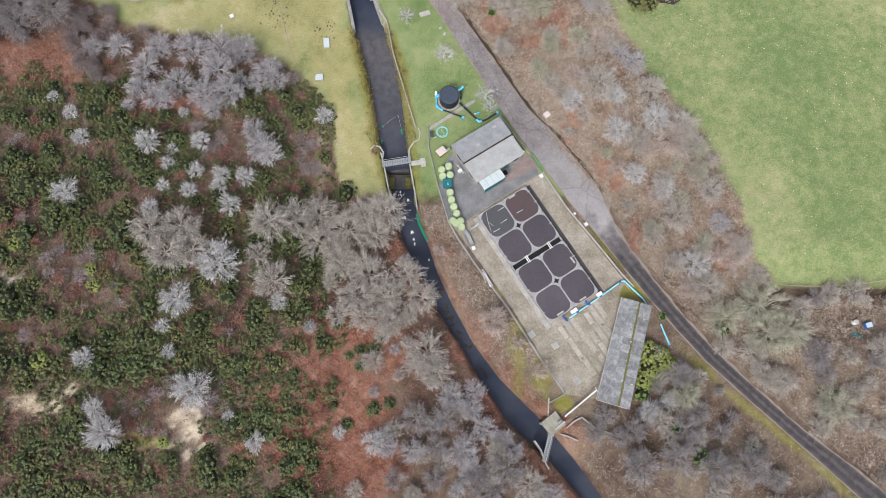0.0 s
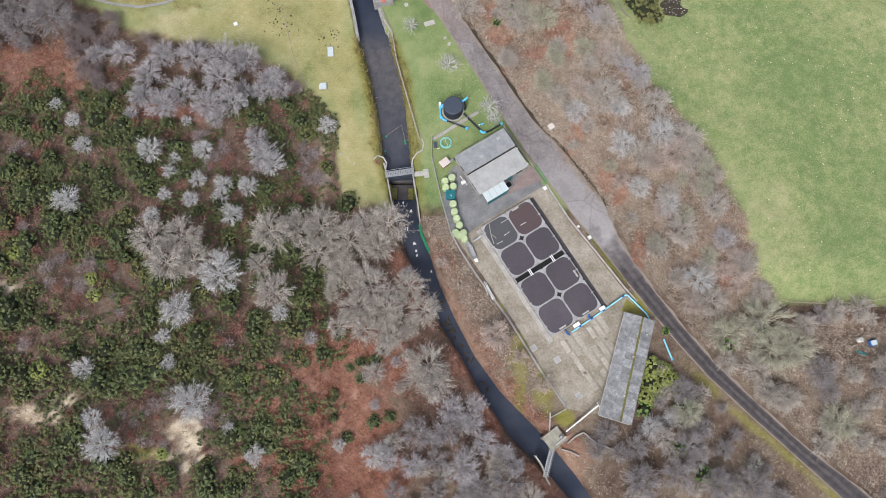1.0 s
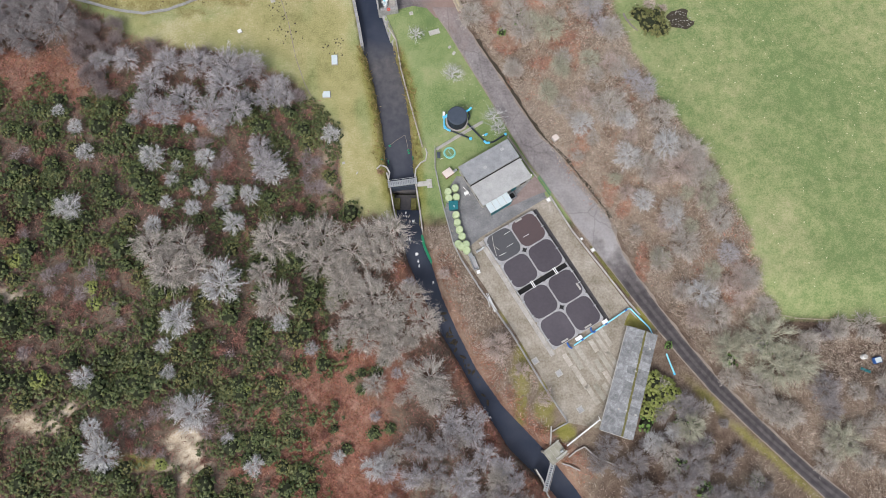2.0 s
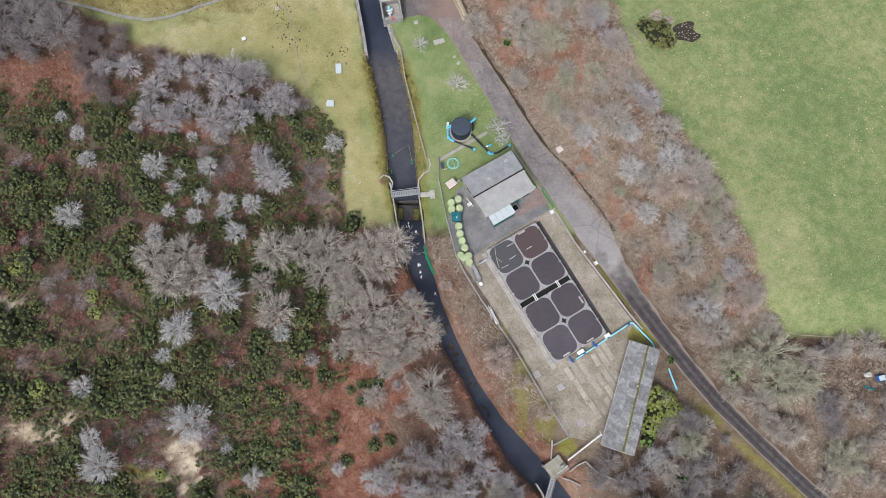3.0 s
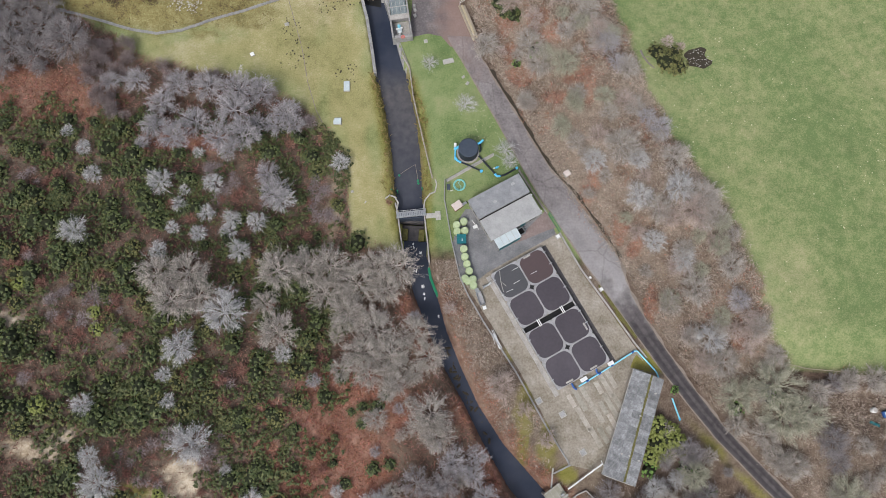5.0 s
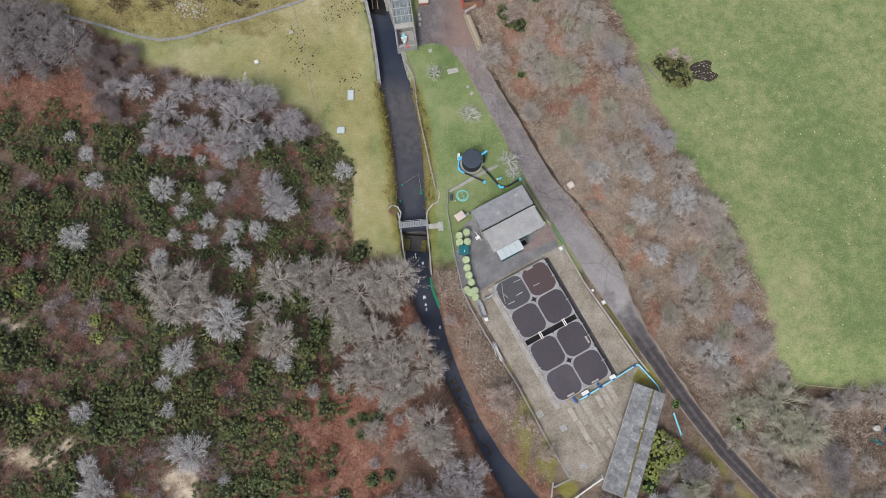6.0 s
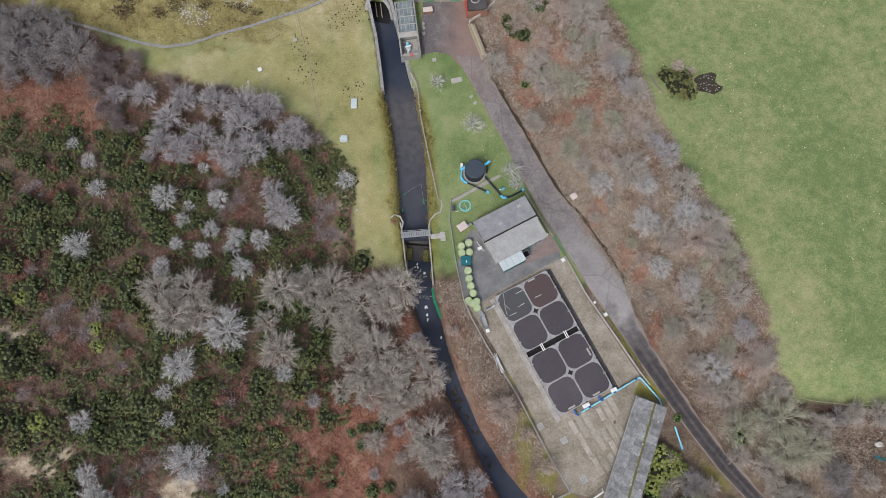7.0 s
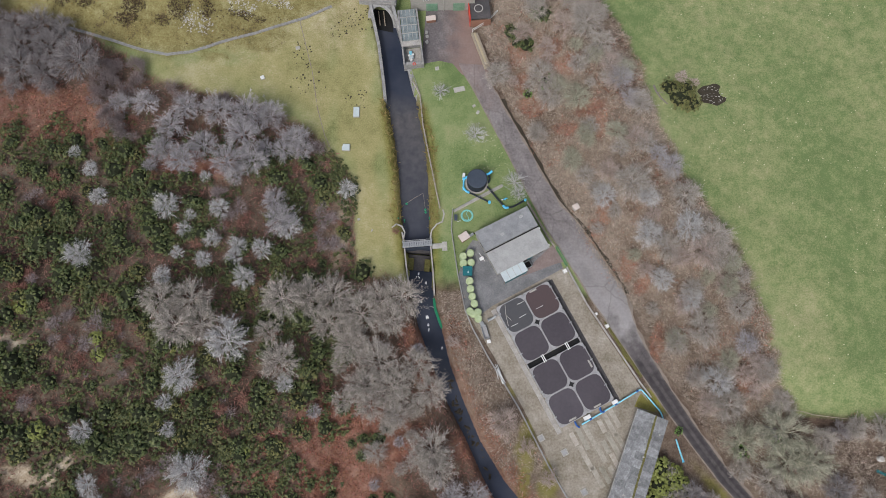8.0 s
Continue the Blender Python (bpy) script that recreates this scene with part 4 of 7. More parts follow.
def small_posts():
    for x, y in ((-12.0, 50.0), (-6.6, 50.6), (-10.9, 49.8)):
        p = thing("channel_post", pose(x, y, -1.6), "green painted post in the channel's edge", "post", "channel posts")
        part("shaft", cyl(0.1, 1.7, (0, 0, 0), 8), GREENP, p)
        part("cap", cyl(0.13, 0.06, (0, 0, 1.7), 8), GREENP, p)


def float_line():
    f = thing("float_line", pose(0, 0, 0), "thin rope with green floats across the channel", "rope")
    part("rope", tube([(-10.9, 53.3, -1.46), (-9.6, 54.4, -1.47), (-8.2, 55.4, -1.46), (-7.7, 53.4, -1.47), (-7.4, 51.8, -1.44)], 0.03, 5), WOOD, f)
    for x, y in ((-7.4, 51.9), (-7.5, 52.4), (-10.9, 53.2)):
        part("float", cyl(0.22, 0.2, (x, y, -1.55), 10, bevel=0.05), GREENP, f, "faded green float")


channel_walls()
tunnel_portal()
weir()
weir_bridge()
foam()
small_posts()
float_line()


# ---------------------------------------------------------------- filter beds
A = radians(32.4)
BED = Matrix.Translation((5.95, 35.65, 0.05)) @ Matrix.Rotation(A, 4, "Z")  # x along the short side, y back towards the north-west


def rounded(w, d, r, n=7):
    """Outline of a rounded rectangle, from its middle."""
    out = []
    for cx, cy, a0 in ((w / 2 - r, d / 2 - r, 0), (-w / 2 + r, d / 2 - r, 90), (-w / 2 + r, -d / 2 + r, 180), (w / 2 - r, -d / 2 + r, 270)):
        for i in range(n + 1):
            a = radians(a0 + 90 * i / n)
            out.append((cx + r * math.cos(a), cy + r * math.sin(a)))
    return out


def tank_cell(w, d, r, h, lip):
    """A square basin with a rounded inside, open at the top."""
    bm = bmesh.new()
    inner = rounded(w - 2 * lip, d - 2 * lip, r)
    outer = []
    for x, y in inner:
        k = max(abs(x) / (w / 2), abs(y) / (d / 2))
        outer.append((x / k, y / k))
    def ring(pts, z, s=1.0):
        return [bm.verts.new((x * s, y * s, z)) for x, y in pts]
    rings = [ring(outer, 0.0), ring(outer, h - 0.03), ring(outer, h, 0.994), ring(inner, h, 1.004), ring(inner, h - 0.03), ring(inner, 0.2)]
    n = len(inner)
    for a, b in zip(rings, rings[1:]):
        for i in range(n):
            bm.faces.new((a[i], a[(i + 1) % n], b[(i + 1) % n], b[i]))
    bmesh.ops.recalc_face_normals(bm, faces=bm.faces)
    return bm


def filter_block(y0, tints, name):
    """Four basins round a dark star-shaped sump."""
    block = thing("filter_tank_block", BED @ Matrix.Translation((5.0, -(y0 + 5.3), 0)), "block of four grey concrete tanks with dark brown water", "water tank", "filter tanks")
    w, d, h = 5.0, 5.3, 0.95
    for i, (sx, sy) in enumerate(((-1, 1), (1, 1), (-1, -1), (1, -1))):
        cell = part("basin", tank_cell(w - 0.01, d - 0.01, 1.35, h, 0.12), RIM, block)
        cell.location = (sx * w / 2, sy * d / 2, 0)
        bm = prism(rounded(w - 0.262, d - 0.262, 1.34), 0.3, 0.87)
        c = part("water_surface", bm, tints[i], cell)
    bm = bmesh.new()
    star = []
    for k in range(8):
        r = 0.56 if k % 2 == 0 else 0.3
        a = radians(45 * k)
        star.append((r * math.cos(a), r * math.sin(a)))
    # A flat black plate stands for the sump's unlit hole.
    part("sump_shade_plate", prism(star, h - 0.02, h + 0.012), DARK, block, "black star-shaped plate for the shaded sump opening")
    for k in range(4):
        a = radians(90 * k + 45)
        part("sump_rim", tube([(0.6 * math.cos(a - 0.78), 0.6 * math.sin(a - 0.78), h + 0.03), (0.6 * math.cos(a + 0.78), 0.6 * math.sin(a + 0.78), h + 0.03)], 0.03, 6), RIM, block)
    # overflow boxes and brackets on the rims
    for sx, yy in ((4.9, 2.0), (4.9, -2.6), (-4.95, 1.2), (-4.95, -3.4), (4.9, 4.2), (-4.95, 4.0)):
        part("bracket", box(0.5, 0.16, 0.2, (sx, yy, h - 0.1), 0.02), STEEL, block)
    return block


b_north = filter_block(0.0, (PONDG, PONDR, POND, POND), "north")
b_south = filter_block(11.5, (POND, POND, POND, POND), "south")
# white ladder-like overflow frames
for yy, xx, bl in ((1.5, 4.35, b_south), (-4.9, 2.0, b_south), (-4.9, -2.6, b_south), (4.95, 1.9, b_north)):
    f = part("overflow_frame", box(0.3 if abs(yy) < 2 else 1.3, 1.3 if abs(yy) < 2 else 0.3, 0.14, (xx, yy, 0.92), 0.03), PALE, bl, "pale overflow frame")
for px, py, ln, tn in ((-3.6, 1.3, 1.3, -4), (-1.7, 2.0, 1.3, 2), (-0.9, 4.1, 1.2, -2), (1.6, 2.0, 1.2, -2)):
    part("float_line", tube([(px - ln / 2 * math.cos(radians(tn)), py - ln / 2 * math.sin(radians(tn)), 0.9), (px + ln / 2 * math.cos(radians(tn)), py + ln / 2 * math.sin(radians(tn)), 0.9)], 0.035, 6), WHITE, b_north, "white float line on the water")
part("corner_pipe", tube([(-4.6, 1.6, 0.98), (-4.1, 3.4, 1.0), (-3.4, 5.0, 1.0)], 0.05, 6), PALE, b_north, "pale hose across a tank corner")
part("corner_pipe", tube([(-4.1, 3.4, 1.0), (-3.7, 2.2, 0.98)], 0.05, 6), PALE, b_north, "pale hose across a tank corner")

# trench between the blocks with two plank crossings
tr = thing("trench", BED @ Matrix.Translation((5.0, -11.05, 0)), "dark trench between the tank blocks with plank crossings", "trench")
part("trench_floor", box(10.0, 0.88, 0.25, (0, 0, 0), 0.02), DARK, tr)
part("end_wall", box(0.15, 0.88, 0.85, (-4.92, 0, 0), 0.02), RIM, tr)
part("end_wall", box(0.15, 0.88, 0.85, (4.92, 0, 0), 0.02), RIM, tr)
for x in (-2.15, -1.85, 2.35, 2.65):
    part("plank", box(0.16, 1.3, 0.06, (x, 0, 0.95), 0.01), WHITE, tr, "white crossing plank")
tr2 = thing("drain_channel", BED @ Matrix.Translation((10.5, -11.3, 0)), "dark wet drain gully along the tanks", "gully")
part("gully_floor", box(0.9, 22.6, 0.02, (0, 0, 0.004), 0), TRACK, tr2)
tr3 = thing("walkway", BED @ Matrix.Translation((-0.45, -11.4, 0)), "narrow grey walkway along the tanks", "walkway")
part("walkway_slab", box(0.8, 22.8, 0.03, (0, 0, 0.002), 0.01), CONCRETE, tr3)


def elbow(points, bend=0.35):
    """Rounds the corners of a pipe's line."""
    out = [Vector(points[0])]
    for a, b, c in zip(points, points[1:], points[2:]):
        a, b, c = Vector(a), Vector(b), Vector(c)
        p, q = b + (a - b).normalized() * bend, b + (c - b).normalized() * bend
        for i in range(6):
            t = i / 5
            out.append((1 - t) ** 2 * p + 2 * t * (1 - t) * b + t * t * q)
    return out + [Vector(points[-1])]


def yard_pipes():
    main = thing("water_main", pose(0, 0, 0), "light blue plastic water main on low supports", "pipe")
    part("pipe_run", tube(elbow([(21.2, 17.9, 0.45), (26.4, 21.45, 0.5), (30.6, 24.4, 0.5), (33.9, 21.0, 0.45), (34.4, 19.9, 0.1)], 0.5), 0.13, 10), CYAN, main)
    for x, y in ((22.6, 18.86), (24.6, 20.2), (26.6, 21.6), (30.0, 23.98)):
        part("coupling", tube([(x - 0.18, y - 0.12, 0.48), (x + 0.18, y + 0.12, 0.48)], 0.18, 10), NAVY, main, "dark blue coupling")
    part("valve_branch", tube(elbow([(24.4, 20.1, 0.5), (24.0, 20.5, 0.6), (24.0, 20.9, 0.8)], 0.25), 0.16, 10), NAVY, main, "dark blue valve branch")
    part("valve_branch", tube(elbow([(20.9, 17.4, 0.45), (20.4, 17.6, 0.5), (20.0, 18.3, 0.7)], 0.3), 0.15, 10), NAVY, main, "dark blue pipe end")
    for x, y in ((22.0, 18.45), (25.4, 20.77), (28.5, 22.92), (32.4, 22.58)):
        part("support", box(0.3, 0.3, 0.34, (x, y, 0.05), 0.03, 32), CONCRETE, main)
    for x, y, s in ((22.0, 19.1, 1.1), (26.4, 21.95, 0.9)):
        c = thing("control_box", pose(x, y, 0.05, 0, 0, 32), "white control box beside the blue pipe", "control box", "control boxes")
        part("cabinet", box(s, 0.55, 0.6, (0, 0, 0), 0.04), WHITE, c)
        part("lid", box(s + 0.08, 0.62, 0.06, (0, 0, 0.6), 0.02), WHITE, c)
    loose = thing("loose_pipe", pose(0, 0, 0), "length of bright blue pipe lying on the verge", "pipe")
    part("pipe_length", tube([(36.5, 16.9, h1(36.5, 16.9) + 0.2), (37.1, 15.2, h1(37.1, 15.2) + 0.15), (37.7, 13.6, h1(37.7, 13.6) + 0.15)], 0.14, 10), CYAN, loose)
    part("pipe_collar", tube([(37.62, 13.8, h1(37.7, 13.6) + 0.15), (37.74, 13.45, h1(37.7, 13.6) + 0.15)], 0.19, 10), BLUE, loose)


yard_pipes()


# ---------------------------------------------------------------- store building
def store():
    s = thing("store_building", Matrix.Translation((1.5, 47.9, 0.0)) @ Matrix.Rotation(A, 4, "Z"), "flat-roofed grey store with two roof levels and a pale lean-to", "building")
    L, W = 10.0, 8.0
    part("wall", box(L - 0.3, 3.7, 2.55, (L / 2, -1.95, 0), 0.02), WALLR, s)
    part("wall", box(L - 0.3, 4.0, 2.3, (L / 2, -5.85, 0), 0.02), WALLR, s)
    up = part("upper_roof", box(L + 0.1, 3.85, 0.16, (L / 2, -1.85, 2.55), 0.03), ROOF, s, "darker grey felt roof")
    lo = part("lower_roof", box(L + 0.05, 4.2, 0.14, (L / 2, -5.95, 2.3), 0.03), ROOF2, s, "pale grey felt roof")
    for i in range(8):
        part("roof_lap", box(0.05, 3.7, 0.02, (0.9 + i * 1.2, -1.85, 2.712), 0), ROOF, up)
    for i in range(5):
        part("roof_lap", box(0.05, 4.1, 0.015, (1.2 + i * 2.0, -5.95, 2.442), 0), ROOF2, lo)
    part("gutter", tube([(-0.1, -3.95, 2.56), (L + 0.1, -3.95, 2.56)], 0.1, 6), DARK, s, "dark gutter at the roof step")
    for i in range(12):
        part("gutter_bracket", box(0.08, 0.24, 0.08, (0.6 + i * 0.8, -4.02, 2.45), 0.01), PALE, s)
    for x, y, z in ((3.9, -2.4, 2.71), (8.2, -1.1, 2.71)):
        part("roof_patch", prism([(x + px, y + py) for px, py in rounded(0.7, 0.5, 0.15, 3)], z, z + 0.012), ROOF2, s, "pale patch on the roof felt")
    for x, y in ((L + 0.1, -4.3), (L + 0.1, -7.6)):
        part("outside_lamp", box(0.22, 0.22, 0.22, (x, y, 2.2), 0.04), WHITE, s, "white bulkhead lamp")
    lean = part("lean_to_roof", box(4.4, 1.9, 0.07, (2.7, -8.85, 2.0), 0.02), SHEET, s, "pale translucent lean-to roof")
    for i in range(1, 4):
        part("sheet_joint", box(0.06, 1.9, 0.03, (0.5 + i * 1.1, -8.85, 2.07), 0), PALE, lean)
    for x in (0.6, 4.8):
        part("lean_to_post", box(0.1, 0.1, 2.0, (x, -9.7, 0), 0.01), WOOD, s)
    part("lean_to_wall", box(4.2, 0.1, 1.9, (2.7, -9.72, 0), 0.01), TEAL, s, "dark teal panelled side")
    part("door", box(1.0, 0.08, 1.95, (6.4, -7.9, 0.1), 0.02), TEAL, s)
    part("window", box(1.2, 0.06, 0.7, (8.3, -7.9, 1.1), 0.02), DARK, s)
    for yy in (-2.2, -6.0):
        part("window", box(0.06, 1.2, 0.7, (0.13, yy, 1.2), 0.02), DARK, s)
    g = thing("open_bin", Matrix.Translation((10.6, 43.4, 0.08)) @ Matrix.Rotation(A, 4, "Z"), "open dark metal bin with pale frame", "bin")
    for sx, sy, px, py in ((1.9, 0.08, 0, 0.55), (1.9, 0.08, 0, -0.55), (0.08, 1.1, 0.92, 0), (0.08, 1.1, -0.92, 0)):
        part("side", box(sx, sy, 0.8, (px, py, 0), 0.01), STEEL, g)
    part("bin_floor", box(1.8, 1.0, 0.2, (0, 0, 0), 0.01), DARK, g)
    part("handle", tube([(0.95, 0.3, 0.7), (1.3, 0.3, 0.6), (1.3, -0.3, 0.6), (0.95, -0.3, 0.7)], 0.03, 6), STEEL, g)
    st = thing("pipe_stand", pose(3.0, 44.0, 0.07, 0, 0, 32), "white pipe stand beside the store wall", "stand")
    part("cabinet", box(0.75, 0.5, 0.6, (0, 0, 0), 0.03), WHITE, st)
    part("riser", tube([(0.0, 0.0, 0.6), (0.0, 0.0, 1.4), (-0.15, 0.9, 1.6)], 0.05, 6), WHITE, st)
    part("outlet", tube([(0.2, 0.0, 0.4), (0.3, -0.7, 0.3)], 0.05, 6), WHITE, st)


store()


# ---------------------------------------------------------------- long shed
def long_shed():
    """Low shed under two corrugated pitches that meet at a mossy gutter."""
    ang = math.degrees(math.atan2(21.0 - 4.4, 29.9 - 24.9))
    s = thing("long_shed", Matrix.Translation((24.9, 4.4, 0.0)) @ Matrix.Rotation(radians(ang - 90), 4, "Z"), "long low shed with mossy corrugated fibre-cement roof", "shed")
    L, wl, wr, ze, zr = 17.4, 3.2, 1.7, 2.1, 2.35
    part("wall", box(wl - 0.2, L - 0.4, 1.95, (wl / 2, L / 2, 0), 0.02), WALLR, s)
    part("wall", box(wr + 0.1, L - 0.7, 1.95, (wl + wr / 2, L / 2 - 0.1, 0), 0.02), WALLR, s)

    def sheet(x0, x1, z0, z1, y0, y1):
        """One corrugated sheet."""
        bm = bmesh.new()
        n = 14
        rows = []
        for i in range(n + 1):
            y = y0 + (y1 - y0) * i / n
            dz = 0.006 * (1 if i % 2 else -1)
            rows.append([bm.verts.new((x0, y, z0 + dz)), bm.verts.new((x1, y, z1 + dz)), bm.verts.new((x1, y, z1 + dz - 0.03)), bm.verts.new((x0, y, z0 + dz - 0.03))])
        for a, b in zip(rows, rows[1:]):
            for k in range(4):
                bm.faces.new((a[k], a[(k + 1) % 4], b[(k + 1) % 4], b[k]))
        bmesh.ops.recalc_face_normals(bm, faces=bm.faces)
        return bm

    n = 14
    step = L / n
    for i in range(n):
        y0 = i * step
        wl = 3.35 - 0.55 * (i + 0.5) / n
        for k, (x0, x1, z0, z1) in enumerate(((-0.15, wl * 0.52, ze, (ze + zr) / 2 + 0.02), (wl * 0.48, wl - 0.1, (ze + zr) / 2 - 0.01, zr), (wl + 0.2, 5.3 - 0.35 * i / n, zr, ze - 0.1))):
            o = part("roof_sheet", sheet(x0, x1, z0 + random.uniform(0, 0.02), z1 + random.uniform(0, 0.02), y0 - 0.03, y0 + step + 0.03), FIBRE, s)
            o.location.z = 0.05 * (i % 2)
    wl = 3.08
    part("ridge_gutter", box(0.36, L, 0.06, (wl + 0.05, L / 2, zr - 0.02), 0.02, 1.8), MOSS, s, "mossy valley gutter along the roof")
    bm = bmesh.new()
    for i in range(60):
        y = random.uniform(0.2, L - 0.2)
        bmesh.ops.create_icosphere(bm, subdivisions=1, radius=random.uniform(0.06, 0.16), matrix=Matrix.Translation((wl + 0.06 + 0.55 * (0.5 - y / L) + random.uniform(-0.12, 0.12), y, zr + 0.03)) @ Matrix.Diagonal((1, 1.6, 0.4, 1)))
    tagged(part("moss_cushions", bm, MOSS, s, "cushions of yellow-brown moss"), kind="stuff")
    part("eaves_gutter", tube([(-0.2, 0, ze - 0.08), (-0.2, L, ze - 0.08)], 0.07, 6), PALE, s)
    part("verge", box(wl + wr + 0.2, 0.12, 0.12, ((wl + wr) / 2, -0.04, ze + 0.05), 0.02), PALE, s)
    for x, y in ((1.8, 4.0), (3.0, 4.1), (4.6, 3.9), (2.9, 10.6), (4.2, 14.8)):
        part("roof_debris", prism([(x + a, y + b) for a, b in rounded(0.32, 0.26, 0.1, 2)], zr - 0.08, zr + 0.1), PALE, s, "pale scrap lying on the roof")
    for y in (3.0, 8.5, 13.5):
        part("window", box(0.06, 1.2, 0.6, (0.03, y, 1.0), 0.01), DARK, s)


long_shed()

# ---------------------------------------------------------------- round tank and its pipes
def round_tank():
    t = thing("round_tank", pose(1.1, 57.6, 0.0), "black cylindrical water tank with slate-grey lid and blue pipework", "water tank")
    part("shell", cyl(1.72, 2.3, (0, 0, 0.12), 40, bevel=0.04), BLACKP, t)
    part("lid", cyl(1.78, 0.12, (0, 0, 2.42), 40, r2=1.6, bevel=0.03), LID, t, "slate-grey domed lid")
    for i in range(4):
        part("band", cyl(1.745, 0.06, (0, 0, 0.5 + i * 0.5), 40, bevel=0.01), BLACKP, t)
    part("plinth", cyl(2.0, 0.14, (0, 0, 0), 32, bevel=0.03), CONCRETE, t, "round concrete plinth")
    part("inlet_pipe", tube(elbow([(-2.2, -1.6, 0.3), (-2.3, 0.2, 0.3), (-2.0, 0.5, 1.4), (-1.6, 0.4, 1.9)], 0.3), 0.15, 10), BLUE, t, "blue inlet pipe")
    part("inlet_valve", tube([(-2.5, 0.1, 1.2), (-1.6, 0.5, 1.3)], 0.24, 10), BLUE, t, "blue inlet valve")
    part("overflow_pipe", tube(elbow([(1.4, 0.9, 2.0), (2.0, 1.2, 2.1), (2.5, 1.7, 2.2)], 0.2), 0.2, 10), BLUE, t, "blue overflow pipe")
    part("overflow_drop", tube(elbow([(1.9, 1.1, 2.1), (2.2, 0.6, 1.2), (2.1, 0.2, 0.3)], 0.2), 0.15, 10), BLACKP, t)
    part("side_box", box(0.45, 1.0, 0.9, (-2.35, 0.9, 0.05), 0.05), WHITE, t, "white valve box")
    p = thing("drain_pipe", pose(0, 0, 0), "black drain pipe with blue elbow lying on the grass", "pipe")
    part("pipe_run", tube(elbow([(3.0, 57.0, 0.35), (6.4, 53.4, 0.35), (7.6, 53.6, 0.4), (9.7, 55.0, 0.5)], 0.3), 0.16, 10), BLACKP, p)
    part("elbow", tube(elbow([(6.0, 53.8, 0.36), (6.4, 53.35, 0.36), (6.95, 53.5, 0.38)], 0.25), 0.22, 10), BLUE, p, "blue elbow")
    part("end_cap", cyl(0.24, 0.4, (9.75, 55.05, 0.3), 12), BLUE, p, "blue end cap")
    q = thing("outlet_pipe", pose(0, 0, 0), "black outlet pipe with blue fittings lying on the grass", "pipe")
    part("pipe_run", tube(elbow([(-0.6, 55.8, 0.3), (0.6, 55.4, 0.3), (3.4, 54.3, 0.25)], 0.3), 0.14, 10), BLACKP, q)
    part("coupling", tube(elbow([(-1.2, 56.6, 0.35), (-0.7, 55.9, 0.3), (0.0, 55.6, 0.3)], 0.3), 0.2, 10), BLUE, q, "blue coupling")
    part("end_cap", cyl(0.28, 0.35, (3.6, 54.2, 0.08), 12), BLUE, q, "blue end cap")
    v = thing("hydrant", pose(6.3, 55.0, 0.0), "small blue hydrant standing on the grass", "hydrant")
    part("body", cyl(0.16, 0.6, (0, 0, 0), 10), BLUE, v)
    part("spout", tube([(-0.4, -0.15, 0.45), (0.35, 0.15, 0.45)], 0.11, 8), BLUE, v)
    part("outlet", tube([(-0.62, -0.24, 0.45), (-0.38, -0.14, 0.45)], 0.13, 8), WHITE, v)
    bm = bmesh.new()
    for r, z in ((1.05, 0.06), (0.93, 0.09), (1.0, 0.17), (0.82, 0.2)):
        c = [(r * math.cos(a), r * math.sin(a), z) for a in [2 * math.pi * i / 40 for i in range(41)]]
        tube(c, 0.05, 6, bm)
    tube([(0.1, 0.95, 0.08), (-0.2, 0.3, 0.08), (0.3, -0.3, 0.08), (0.2, -0.9, 0.1)], 0.05, 6, bm)
    c = tagged(link("hose_coil", bm, mat("turquoise_hose", [(0.18, 0.50, 0.48), (0.28, 0.60, 0.56)], 2, 0.5, bump=0.05)), "coil of turquoise hose lying on the grass", "hose")
    c.location = (-0.1, 51.5, 0.0)
    path = link("path", prism([(-2.6, 52.3), (-2.3, 51.9), (2.0, 54.8), (5.8, 57.3), (5.5, 57.8), (1.8, 55.4)], -0.1, 0.03), CONCRETE)
    tagged(path, "narrow concrete path across the grass", "path", kind="structure")
    d = thing("notice_board", pose(-2.0, 50.8, 0.0, 0, 0, 5), "dark board on posts by the fence", "board")
    part("panel", box(0.55, 1.1, 0.06, (0, 0, 0.7), 0.02), LID, d)
    for y in (-0.5, 0.5):
        part("post", cyl(0.04, 0.75, (0, y, 0), 6), WOOD, d)
    part("tap", tube([(0.3, -0.5, 0.0), (0.5, -0.6, 0.5), (0.8, -0.5, 0.5)], 0.05, 6), WHITE, d)


round_tank()


# ---------------------------------------------------------------- bales, bins and stores along the fence
def bale_at(x, y, r=0.64):
    b = thing("wrapped_drum", pose(x, y, 0.07, 0, 0, random.uniform(0, 90)), "pale green round wrapped drum standing on end", "drum", "row of green drums")
    part("body", cyl(r, 1.15, (0, 0, 0), 20, bevel=0.1), BALE, b)
    part("top", cyl(r * 0.84, 0.05, (0, 0, 1.15), 20, bevel=0.015), BALE, b)
    part("fold", box(r * 1.2, 0.05, 0.025, (0, 0, 1.2), 0.008), BALE, b)
    return b


BALES = [(1.0, 44.7), (-0.2, 44.0), (-0.05, 42.85), (1.25, 43.05), (1.25, 39.85), (1.5, 38.5), (1.9, 37.25), (2.35, 36.05), (1.7, 34.7), (3.05, 34.65), (2.3, 34.3), (3.2, 33.6)]
first = bale_at(*BALES[0])
for i, (x, y) in enumerate(BALES[1:]):
    copy_thing(first, pose(x, y, 0.07, 0, 0, 37 * i))

